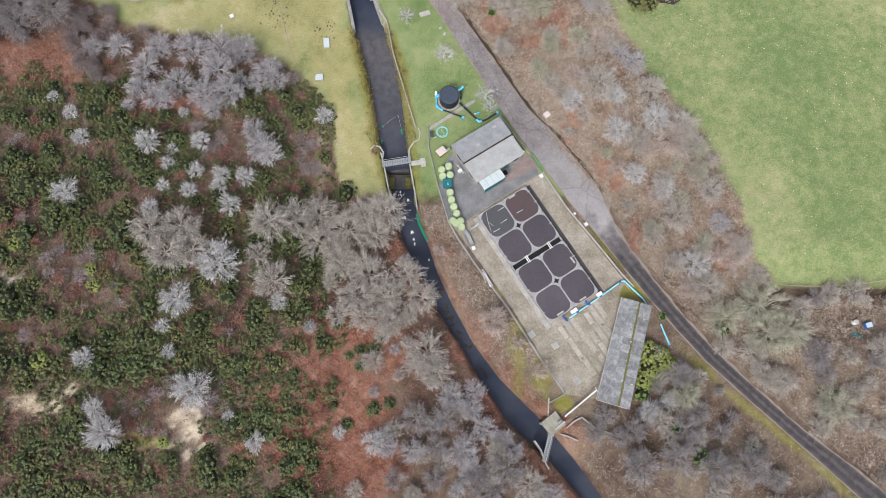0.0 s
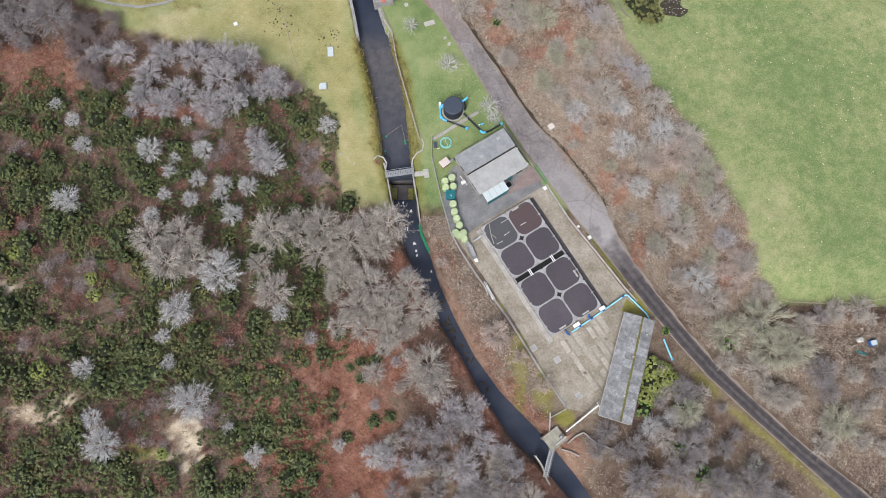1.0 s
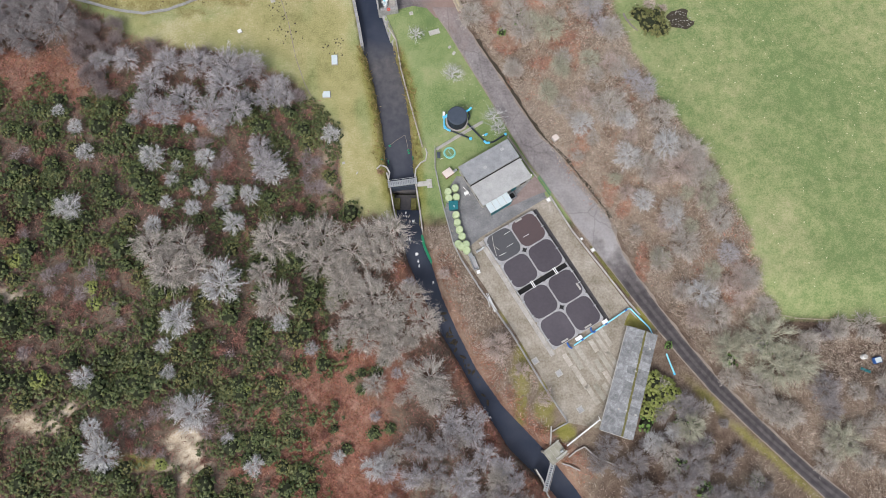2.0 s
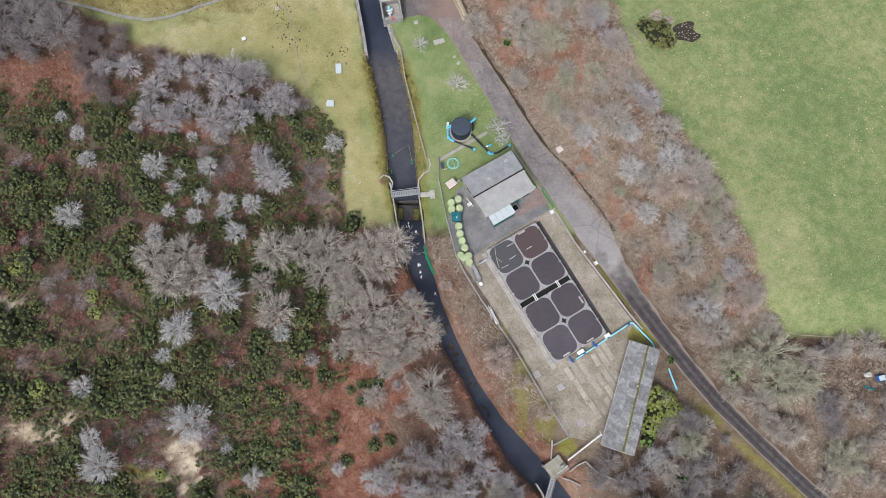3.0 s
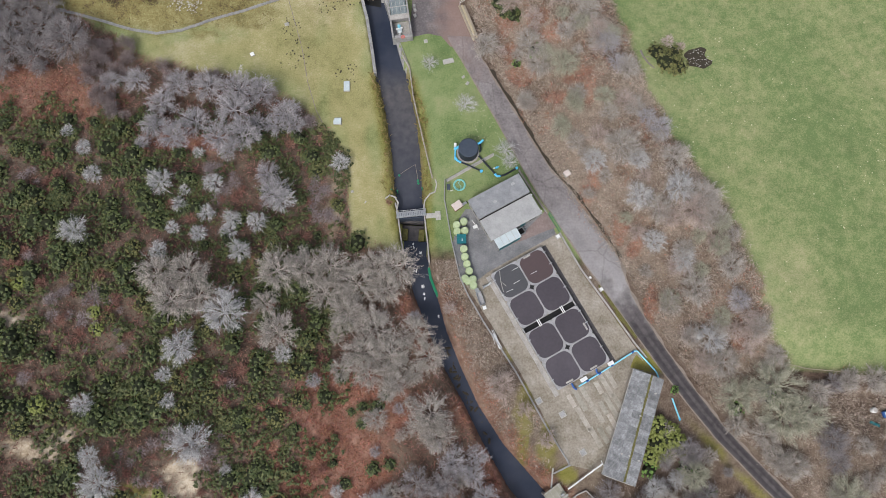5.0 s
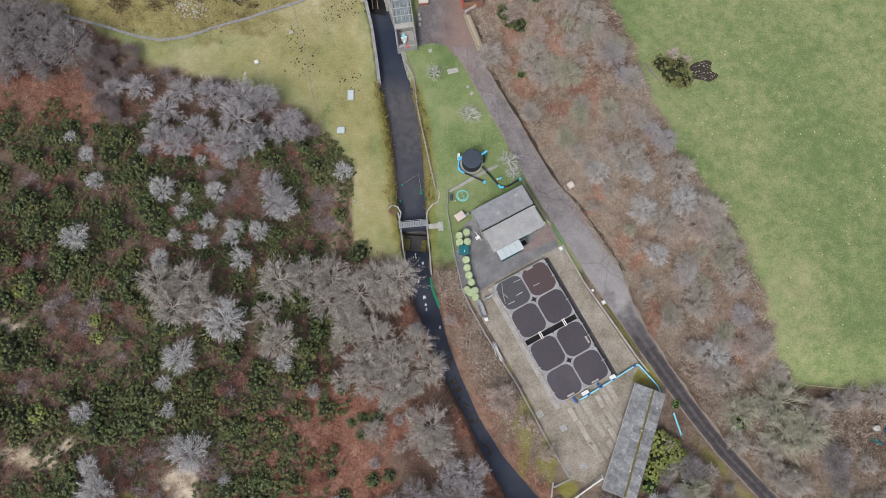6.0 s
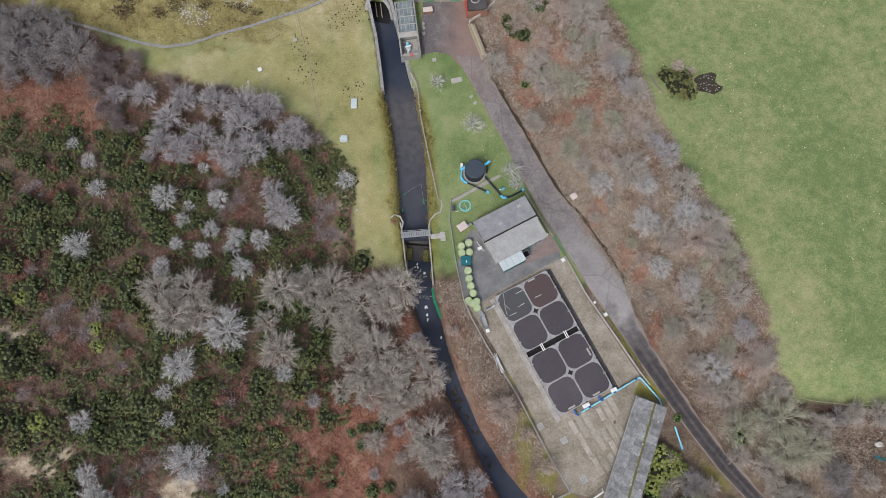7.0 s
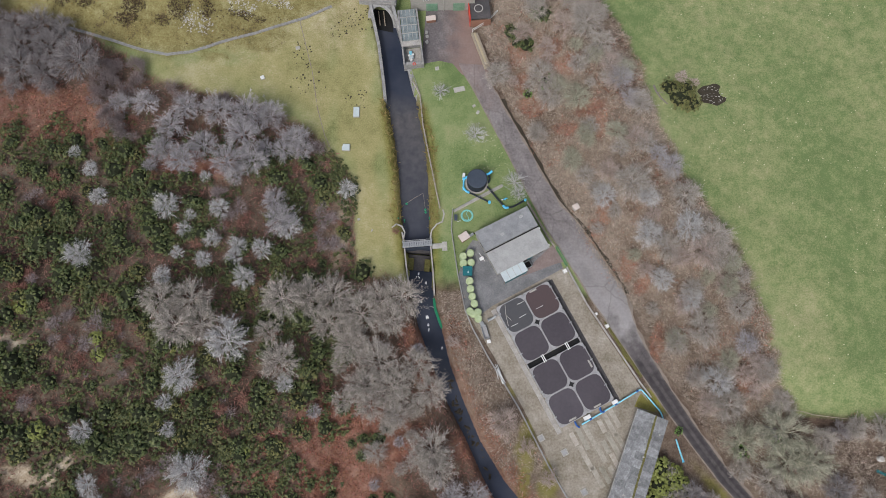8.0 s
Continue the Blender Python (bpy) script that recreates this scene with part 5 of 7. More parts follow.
skip = thing("wheeled_bin", pose(0.75, 41.5, 0.07, 0, 0, 4), "large teal plastic bin with closed lid", "bin")
part("body", box(1.5, 1.45, 1.0, (0, 0, 0.08), 0.08), TEAL, skip)
part("lid", box(1.62, 1.6, 0.1, (0, 0, 1.08), 0.05), TEAL, skip)
part("lid_rib", box(1.3, 0.08, 0.05, (0, 0.25, 1.18), 0.01), TEAL, skip)
part("sticker", box(0.12, 0.4, 0.004, (0.1, -0.2, 1.181), 0), WHITE, skip)
for x in (-0.6, 0.6):
    for y in (-0.55, 0.55):
        part("wheel", cyl(0.09, 0.08, (x, y, 0), 10), DARK, skip)

pal = thing("box_pallet", pose(-0.3, 47.5, 0.0, 0, 0, 38), "pinkish board-topped crate with red-brown side", "crate")
part("crate_body", box(1.6, 1.25, 0.75, (0, 0, 0.1), 0.03), BRICKR, pal)
part("top_board", box(1.7, 1.35, 0.06, (0, 0, 0.85), 0.02), PINK, pal)
for y in (-0.45, 0, 0.45):
    part("batten", box(1.7, 0.08, 0.03, (0, y, 0.91), 0.01), PINK, pal)
for y in (-0.5, 0.5):
    part("skid", box(1.6, 0.12, 0.1, (0, y, 0), 0.01), WOOD, pal)
m1 = thing("barrow", pose(0.9, 48.0, 0.0, 0, 0, 40), "small steel hand barrow leaning by the crate", "barrow")
part("tray", box(0.9, 0.45, 0.2, (0, 0, 0.35), 0.04), STEEL, m1)
part("wheel", cyl(0.18, 0.08, (0.55, 0, 0.0), 12), DARK, m1)
part("handle", tube([(-0.4, 0.18, 0.45), (-0.9, 0.18, 0.6)], 0.025, 6), STEEL, m1)
part("handle", tube([(-0.4, -0.18, 0.45), (-0.9, -0.18, 0.6)], 0.025, 6), STEEL, m1)

tr_ = thing("metal_trough", pose(4.5, 31.5, 0.05, 0, 0, -68), "grey steel trough beside the fence", "trough")
for sx, sy, px, py in ((2.3, 0.06, 0, 0.42), (2.3, 0.06, 0, -0.42), (0.06, 0.86, 1.13, 0), (0.06, 0.86, -1.13, 0)):
    part("side", box(sx, sy, 0.5, (px, py, 0.1), 0.01), STEEL, tr_)
part("trough_floor", box(2.2, 0.8, 0.1, (0, 0, 0.1), 0.01), RIM, tr_)
for x in (-0.9, 0.9):
    part("foot", box(0.1, 0.8, 0.1, (x, 0, 0), 0.01), STEEL, tr_)
bx = thing("steel_case", pose(3.9, 32.8, 0.05, 0, 0, -60), "grey steel case beside the trough", "case")
part("body", box(0.8, 0.6, 0.5, (0, 0, 0), 0.03), STEEL, bx)
part("lid", box(0.84, 0.64, 0.05, (0, 0, 0.5), 0.01), STEEL, bx)
wb = thing("white_tub", pose(5.25, 30.0, 0.05, 0, 0, 20), "square white plastic tub on the concrete", "tub")
part("body", box(0.52, 0.52, 0.35, (0, 0, 0), 0.04), WHITE, wb)
part("rim", box(0.6, 0.6, 0.04, (0, 0, 0.35), 0.01), WHITE, wb)
pile = thing("pipe_pile", pose(7.5, 24.7, 0.08, 0, 0, -62), "heap of white pipes and scrap by the fence", "pipe pile")
for i in range(12):
    a = random.uniform(-0.2, 0.2)
    l = random.uniform(1.8, 3.6)
    y = random.uniform(-0.4, 0.4)
    o = random.uniform(-0.5, 0.5)
    part("scrap_pipe", tube([(o - l / 2, y - a, 0.06 + 0.03 * i), (o + l / 2, y + a, 0.08 + 0.03 * i)], random.uniform(0.04, 0.08), 6), WHITE if i % 3 else STEEL, pile)
bend = thing("steel_bend", pose(5.6, 33.9, 0.05, 0, 0, 15), "purplish steel pipe bend at the tank corner", "pipe")
part("bend", tube(elbow([(-0.8, -0.2, 0.3), (0.1, 0.0, 0.35), (0.6, 0.3, 0.6)], 0.3), 0.2, 10), STEEL, bend)
part("flange", tube([(-0.85, -0.22, 0.3), (-0.75, -0.19, 0.3)], 0.3, 12), STEEL, bend)


def manhole(x, y, s=0.85, turn=32):
    m = thing("manhole", pose(x, y, 0.05, 0, 0, turn), "square pale concrete chamber with recessed cover", "manhole", "yard manholes")
    for sx, sy, px, py in ((s, 0.16, 0, s / 2 - 0.08), (s, 0.16, 0, -s / 2 + 0.08), (0.16, s - 0.32, s / 2 - 0.08, 0), (0.16, s - 0.32, -s / 2 + 0.08, 0)):
        part("kerb", box(sx, sy, 0.14, (px, py, 0), 0.01), PALE, m)
    part("cover", box(s - 0.34, s - 0.34, 0.07, (0, 0, 0), 0.01), RIM, m)
    part("lifting_eye", box(0.1, 0.04, 0.03, (0, 0, 0.07), 0.005), STEEL, m)
    return m


mh = manhole(22.1, 7.5, 1.05)
for x, y in ((18.7, 13.3), (14.8, 15.2)):
    copy_thing(mh, pose(x, y, 0.05, 0, 0, 32))


# ---------------------------------------------------------------- sluice house
def sluice():
    s = thing("sluice_platform", pose(17.8, 0.7, 0.0, 0, 0, 38), "mossy concrete sluice platform over the river", "sluice")
    part("deck", box(3.1, 2.6, 0.22, (0, 0, 0.55), 0.03), mat("mossy_deck", [(0.17, 0.16, 0.12), (0.27, 0.26, 0.21), (0.36, 0.35, 0.31)], 1.0, 0.95), s)
    for x in (-1.3, 1.3):
        for y in (-1.1, 1.1):
            part("pier", box(0.4, 0.4, 3.9, (x, y, -3.35), 0.03), CONCRETE, s)
    for i in range(4):
        part("deck_joint", box(0.05, 2.5, 0.012, (-1.2 + i * 0.8, 0, 0.772), 0), PALE, s)
    part("rail", tube([(-1.5, 1.25, 1.7), (1.5, 1.25, 1.7)], 0.03, 6), PALE, s)
    part("rail", tube([(-1.5, -1.25, 1.7), (1.5, -1.25, 1.7)], 0.03, 6), PALE, s)
    for x in (-1.5, 0, 1.5):
        for y in (-1.25, 1.25):
            part("rail_post", tube([(x, y, 0.75), (x, y, 1.7)], 0.03, 6), PALE, s)
    part("gear_head", box(0.5, 0.35, 0.8, (0.9, -0.4, 0.77), 0.05), STEEL, s, "steel gear head of the sluice")
    part("beam", box(2.2, 0.3, 0.2, (0.6, -0.9, 0.77), 0.03), PALE, s)
    g = thing("debris_screen", pose(0, 0, 0), "steel walkway and screen across the river", "walkway")
    for dx in (-0.3, 0.3):
        part("girder", tube([(17.4 + dx, -0.9, 0.5), (16.2 + dx, -5.2, 0.4)], 0.09, 6), STEEL, g)
    for i in range(14):
        t = i / 13
        part("tread", box(0.66, 0.2, 0.04, (17.4 - 1.2 * t, -0.9 - 4.3 * t, 0.56 - 0.1 * t), 0.005, -16), STEEL, g)
    for dx in (-0.36, 0.36):
        part("handrail", tube([(17.4 + dx, -0.9, 1.5), (16.2 + dx, -5.2, 1.4)], 0.03, 6), PALE, g)
    w = thing("retaining_wall", pose(0, 0, 0), "thin pale concrete wall at the water's edge", "wall")
    part("wall_run", ribbon_wall([(17.3, 4.8), (17.1, 1.8)], 0.2, -3.0, 0.5), PALE, w)
    w = thing("retaining_wall", pose(0, 0, 0), "thin pale concrete wall at the water's edge", "wall")
    part("wall_run", ribbon_wall(dense([(14.8, -2.0), (15.8, -3.5), (16.6, -5.8), (17.0, -6.4)], 0.8), 0.2, -3.0, 0.3), PALE, w)
    w = thing("flood_wall", pose(0, 0, 0), "low pale wall winding from the sluice into the wood", "wall")
    part("wall_run", ribbon_wall(dense([(20.0, 0.0), (21.2, 1.0), (22.6, 1.7), (24.6, 0.0), (27.4, -1.0)], 0.8), 0.2, lambda x, y: h1(x, y) - 0.4, lambda x, y: h1(x, y) + 0.5), CONCRETE, w)
    w = thing("flood_wall", pose(0, 0, 0), "low pale wall beside the sluice", "wall")
    part("wall_run", ribbon_wall(dense([(19.0, -1.0), (20.2, -1.3), (21.8, -2.0)], 0.8), 0.2, lambda x, y: h1(x, y) - 0.6, lambda x, y: max(h1(x, y), -0.3) + 0.4), CONCRETE, w)
    c = thing("cable_trough", pose(0, 0, 0), "white covered pipe from the shed to the sluice", "pipe")
    part("pipe_run", tube([(25.0, 6.0, 1.3), (22.4, 3.9, 0.8), (19.7, 1.8, 0.8)], 0.13, 8), WHITE, c)
    part("bracket", tube([(24.8, 6.5, 1.0), (25.1, 5.8, 1.4), (25.6, 5.2, 1.0)], 0.06, 6), WHITE, c)
    for x, y in ((23.6, 4.9), (21.4, 3.1)):
        part("support", cyl(0.07, 1.0, (x, y, 0), 6), STEEL, c)


sluice()


# ---------------------------------------------------------------- fences and walls
def fence(name, pts, label, h=1.3, rails=(0.35, 0.8, 1.2), step=2.4, material=None, r=0.05, base=None, cope=None):
    f = thing(name, pose(0, 0, 0), label, "fence")
    m = material or WOOD
    line = dense(pts, step)
    for x, y in line:
        z = h1(x, y) if base is None else base
        part("post", cyl(r, h + 0.1, (x, y, z - 0.05), 6, bevel=0), m, f)
    for rz in rails:
        part("rail", tube([(x, y, (h1(x, y) if base is None else base) + rz) for x, y in line], r * 0.62, 5), m, f)
    if cope:
        part("kerb", ribbon_wall(dense(pts, 1.2), cope, lambda x, y: h1(x, y) - 0.3, lambda x, y: h1(x, y) + 0.16), CONCRETE, f, "pale concrete kerb below the fence")
    return f


fence("channel_fence", [(-13.4, 78.4), (-10.4, 73.4), (-9.3, 67.6), (-6.8, 58.8), (-4.9, 52.4)], "pale post and rail fence on a kerb by the channel", 1.1, (0.5, 1.0), cope=0.22)
fence("yard_fence", [(-2.7, 52.2), (-2.6, 48.7), (-0.9, 41.2), (0.9, 34.8), (2.4, 31.9), (5.3, 27.4), (10.9, 19.6), (16.3, 10.8), (19.5, 6.2), (19.9, 5.4), (17.4, 4.0)], "grey steel mesh fence round the yard", 1.5, (0.4, 0.9, 1.45), 2.4, STEEL, 0.045, cope=0.18)
fence("lane_fence", [(10.2, 54.8), (13.9, 49.2), (15.4, 47.2)], "timber fence along the lane", 1.1, (0.4, 0.9), cope=0.24)
fence("garden_fence", [(-2.5, 52.1), (1.8, 55.0), (5.6, 57.4), (9.9, 55.2)], "low wire fence across the grass", 0.9, (0.5, 0.85), 2.2, STEEL, 0.03)
gate = thing("lane_gate", Matrix.Translation((15.6, 47.0, 0.05)) @ Matrix.Rotation(radians(-57), 4, "Z"), "green steel mesh gate between yard and lane", "gate")
part("gate_frame", tube([(0, 0, 0.1), (0, 0, 1.6), (3.6, 0, 1.6), (3.6, 0, 0.1), (0, 0, 0.1)], 0.05, 6), GREENP, gate)
for i in range(12):
    part("bar", tube([(0.3 * i + 0.15, 0, 0.1), (0.3 * i + 0.15, 0, 1.6)], 0.02, 5), GREENP, gate)
lw = link("lane_wall", ribbon_wall(dense([(17.6, 43.8), (21.3, 37.7), (26.0, 31.5), (30.4, 25.6), (32.4, 23.2)], 1.2), 0.24, -0.1, 0.34), CONCRETE)
tagged(lw, "low pale concrete wall between yard and lane", "wall", kind="structure")
vg = link("verge", prism([(24.3, 34.9), (26.4, 31.8), (30.6, 26.2), (30.9, 26.6), (26.8, 32.1), (24.5, 35.1)], -0.1, 0.10), MOSS)
tagged(vg, "mossy strip beside the lane wall", "verge", kind="structure")
for x, y, s in ((17.3, 43.1, 0.8), (24.8, 34.3, 0.7), (22.9, 36.2, 0.5)):
    c = thing("valve_chamber", pose(x, y, 0.05, 0, 0, 32), "small pale concrete valve chamber", "chamber", "valve chambers")
    part("body", box(s, s, 0.3, (0, 0, 0), 0.03), PALE, c)
    part("lid", box(s * 0.7, s * 0.7, 0.04, (0, 0, 0.3), 0.01), WHITE, c)


def chamber(x, y, sx, sy, turn, label, h=0.35, lidmat=None):
    z = h1(x, y)
    c = thing("inspection_chamber", pose(x, y, z - 0.05, 0, 0, turn), label, "chamber", "inspection chambers")
    part("body", box(sx, sy, h, (0, 0, 0), 0.04), PALE, c)
    part("lid", box(sx * 0.9, sy * 0.45, 0.05, (0, sy * 0.22, h), 0.02), lidmat or SHEET, c)
    part("lid", box(sx * 0.9, sy * 0.45, 0.05, (0, -sy * 0.24, h), 0.02), lidmat or SHEET, c)
    return c


chamber(-21.5, 69.1, 1.15, 2.0, 5, "pale concrete inspection chamber with steel lids on the grass")
chamber(-22.5, 62.2, 1.3, 1.3, 5, "square pale inspection chamber on the grass")
chamber(-23.1, 62.0, 0.35, 0.9, 5, "small grey box beside the chamber")
chamber(-38.8, 73.5, 0.75, 0.75, 30, "small white concrete marker on the lawn", 0.3, WHITE)
chamber(-33.4, 80.2, 0.8, 0.6, 20, "small pale stone on the lawn", 0.25, PALE)
chamber(-3.4, 75.2, 2.0, 0.95, 18, "pale concrete slab set in the grass", 0.22, PALE)
chamber(-0.5, 72.2, 0.6, 0.45, 40, "small pale stone block in the grass", 0.2, PALE)
chamber(0.3, 71.0, 0.7, 0.5, 60, "small pale stone block in the grass", 0.2, PALE)
chamber(-7.8, 79.0, 0.7, 0.7, 15, "small round-cornered drain cover", 0.16, PALE)
chamber(-18.8, 49.2, 0.5, 0.4, 20, "small pale marker stone in the lawn", 0.2, PALE)
chamber(-16.3, 47.4, 0.5, 0.2, 60, "small pale marker stone in the lawn", 0.15, PALE)
chamber(-20.4, 53.5, 0.8, 0.6, 10, "pale stone at the wood's edge", 0.25, PALE)
post = thing("lane_marker", pose(18.6, 54.5, h1(18.6, 54.5), 0, 0, 35), "square cream cabinet on the bank of the lane", "cabinet")
part("body", box(1.0, 0.95, 0.7, (0, 0, 0), 0.04), PALE, post)
part("lid", box(1.1, 1.05, 0.08, (0, 0, 0.7), 0.03), PINK, post)


# ---------------------------------------------------------------- buildings at the dam's foot
def valve_house():
    v = thing("valve_house", Matrix.Translation((-13.1, 84.0, 0.0)) @ Matrix.Rotation(radians(12), 4, "Z"), "stone valve house with grating roof panels and open bay", "building")
    W, L = 3.4, 11.0
    part("wall", box(0.3, L, 2.6, (-W / 2, 0, -0.6), 0.03), STONE, v)
    part("wall", box(0.3, L, 2.6, (W / 2, 0, -0.6), 0.03), STONE, v)
    part("wall", box(W - 0.3, 0.6, 2.2, (0, -L / 2 + 0.3, -0.6), 0.03), STONE, v)
    part("wall", box(W - 0.3, 0.3, 2.6, (0, L / 2 - 0.15, -0.6), 0.03), STONE, v)
    part("wall", box(W - 0.3, 0.3, 2.6, (0, -1.2, -0.6), 0.03), STONE, v)
    part("bay_floor", box(W - 0.3, 3.3, 0.2, (0, -3.1, -0.1), 0.02), CONCRETE, v)
    for i in range(4):
        # Solid panels stand for open grating; the dark beneath is in their colour.
        part("roof_panel", box(W - 0.5, 1.5, 0.1, (0, -0.2 + i * 1.62, 2.0), 0.02), GRATING, v, "greenish solid roof panel in place of open grating")
        part("roof_bar", box(W, 0.12, 0.16, (0, -1.0 + i * 1.62, 1.98), 0.02), PALE, v)
    for x in (-1.1, -0.35, 0.4, 1.1):
        part("roof_bar", box(0.07, 6.4, 0.1, (x, 2.2, 2.08), 0.01), PALE, v)
    part("roof_slab", box(W + 0.1, 0.9, 0.16, (0, -1.5, 1.95), 0.03), CONCRETE, v)
    p = thing("pump", Matrix.Translation((-12.7, 80.6, 0.15)) @ Matrix.Rotation(radians(12), 4, "Z"), "white and pale blue pump in the open bay", "pump")
    part("body", box(0.9, 0.7, 0.6, (0, 0, 0), 0.06), SHEET, p)
    part("motor", tube([(0.0, 0.3, 0.4), (0.0, 1.1, 0.4)], 0.3, 12), CYAN, p)
    part("outlet", tube([(0.0, -0.3, 0.35), (-0.1, -1.0, 0.35)], 0.24, 10), WHITE, p)
    part("flange", tube([(-0.6, 0.3, 0.5), (0.6, 0.5, 0.5)], 0.17, 10), WHITE, p)
    r = thing("life_ring", pose(-11.9, 78.7, 1.62), "red lifebuoy on the stone wall", "lifebuoy")
    c = [(0.24 * math.cos(a), 0.24 * math.sin(a), 0.05) for a in [2 * math.pi * i / 16 for i in range(17)]]
    part("ring", tube(c, 0.09, 6), REDP, r)
    h = thing("brown_cabinet", pose(-9.8, 88.6, 0.06, 0, 0, 12), "brown timber cabinet with pale top by the wall", "cabinet")
    part("body", box(1.7, 0.9, 0.9, (0, 0, 0), 0.03), BRICKR, h)
    part("top", box(1.8, 1.0, 0.06, (0, 0, 0.9), 0.02), PINK, h)
    for k, (x, y) in enumerate(((-10.4, 86.0), (-10.2, 85.2), (-10.1, 84.0))):
        st = thing("stone_block", pose(x, y, 0.06, 0, 0, 20 * k), "rough grey stone block beside the valve house", "stone")
        part("block", box(0.6, 0.6, 0.45, (0, 0, 0), 0.1), STONE, st)


def gallery():
    """The wall with two green doors at the foot of the dam, under a paved deck."""
    g = thing("gallery_building", Matrix.Translation((-7.2, 90.9, 0.0)) @ Matrix.Rotation(radians(6), 4, "Z"), "grey rendered gallery wall with two green doors", "building")
    part("wall", box(11.8, 0.6, 4.6, (-0.6, 0.4, 0), 0.04), WALLR, g)
    part("deck", box(12.0, 6.0, 0.4, (-0.6, 3.6, 4.2), 0.04), CONCRETE, g)
    for x in (-2.6, 2.4):
        d = part("door", box(2.1, 0.1, 2.3, (x, 0.05, 0.05), 0.02), DOORG, g, "green painted steel door")
        for i in range(5):
            part("door_rib", box(0.05, 0.04, 2.1, (x - 0.8 + i * 0.4, -0.02, 0.15), 0), DOORG, d)
    part("downpipe", tube([(-0.4, -0.05, 0.1), (-0.4, -0.05, 4.4)], 0.06, 8), PALE, g)
    part("sign", box(1.5, 0.05, 0.5, (-3.6, 0.07, 3.3), 0.01), WHITE, g)
    for i in range(5):
        part("sign_bar", box(0.2, 0.02, 0.24, (-4.2 + i * 0.3, 0.035, 3.42), 0), LID, g)
    t = thing("red_bay", Matrix.Translation((-0.9, 90.2, 0.0)) @ Matrix.Rotation(radians(10), 4, "Z"), "red-walled open bay with dark roof hatch", "shed")
    part("wall", box(0.16, 4.2, 2.4, (-1.9, 0.2, 0), 0.02), REDP, t)
    part("wall", box(3.8, 0.16, 2.0, (0.0, -1.9, 0), 0.02), BRICKR, t)
    part("roof", box(3.6, 4.0, 0.12, (0.1, 0.3, 2.1), 0.02), TRACK, t)
    co = [(0.75 * math.cos(a) - 0.2, 0.75 * math.sin(a) + 0.4, 2.27) for a in [2 * math.pi * i / 28 for i in range(29)]]
    part("hose_loop", tube(co, 0.09, 6), PALE, t, "pale coiled hose on the roof")
    l = thing("timber_stack", Matrix.Translation((-0.1, 83.2, 0.0)) @ Matrix.Rotation(radians(24), 4, "Z"), "stack of long pale timber beams beside the lane", "timber stack")
    for i in range(3):
        for k in range(2):
            part("beam", box(0.36, 7.6 - 0.5 * k - 0.3 * i, 0.3, (-0.4 + 0.4 * i, 0.2 * k, 0.08 + 0.31 * k), 0.03), WOOD if (i + k) % 2 else BRUSHT, l)
    for y in (-3, 0.1, 3):
        part("bearer", box(1.2, 0.14, 0.08, (0, y, 0), 0.01), WOOD, l)
    f = thing("white_barrier", pose(0, 0, 0), "white painted rail barrier on the bank", "barrier")
    line = [(-1.9, 86.9), (0.3, 88.6), (2.4, 91.2)]
    for x, y in line:
        part("post", cyl(0.06, 1.2, (x, y, 0), 6), WHITE, f)
    part("rail", tube([(x, y, 1.15) for x, y in line], 0.06, 6), WHITE, f)
    part("rail", tube([(x, y, 0.6) for x, y in line], 0.05, 6), WHITE, f)


BRUSHT = mat("sawn_timber", [(0.36, 0.30, 0.20), (0.48, 0.41, 0.29)], 1.2, 0.85, stretch=(8, 1, 8))
valve_house()
gallery()
dr = thing("dam_drain", pose(0, 0, 0), "stone-lined drain along the foot of the dam", "drain")
part("lining", ribbon_wall(dense([(-72.8, 78.1), (-65.3, 76.8), (-60.3, 75.8), (-55.8, 75.5), (-51.7, 76.7), (-46.2, 79.7), (-38.6, 83.4), (-32.5, 86.8), (-28.5, 89.8)], 1.5), 0.5, lambda x, y: h1(x, y) - 0.3, lambda x, y: h1(x, y) + 0.12), STONE, dr)
dr = thing("lawn_gutter", pose(0, 0, 0), "narrow stone gutter crossing the lawn", "drain")
part("lining", ribbon_wall(dense([(-33.9, 86.0), (-32.3, 81.6), (-30.2, 75.7), (-28.6, 69.3), (-26.6, 64.1), (-24.6, 60.6)], 1.5), 0.13, lambda x, y: h1(x, y) - 0.3, lambda x, y: h1(x, y) + 0.03), TRACKMID, dr)

# ---------------------------------------------------------------- planting
RNG = np.random.default_rng(7)


def soup(name, verts, tris, material):
    """A mesh from arrays of triangles."""
    me = bpy.data.meshes.new(name)
    v, f = np.asarray(verts, np.float32), np.asarray(tris, np.int32)
    me.vertices.add(len(v))
    me.vertices.foreach_set("co", v.ravel())
    me.loops.add(f.size)
    me.loops.foreach_set("vertex_index", f.ravel())
    me.polygons.add(len(f))
    me.polygons.foreach_set("loop_start", np.arange(0, f.size, 3, dtype=np.int32))
    me.update(calc_edges=True)
    me.materials.append(material)
    return me


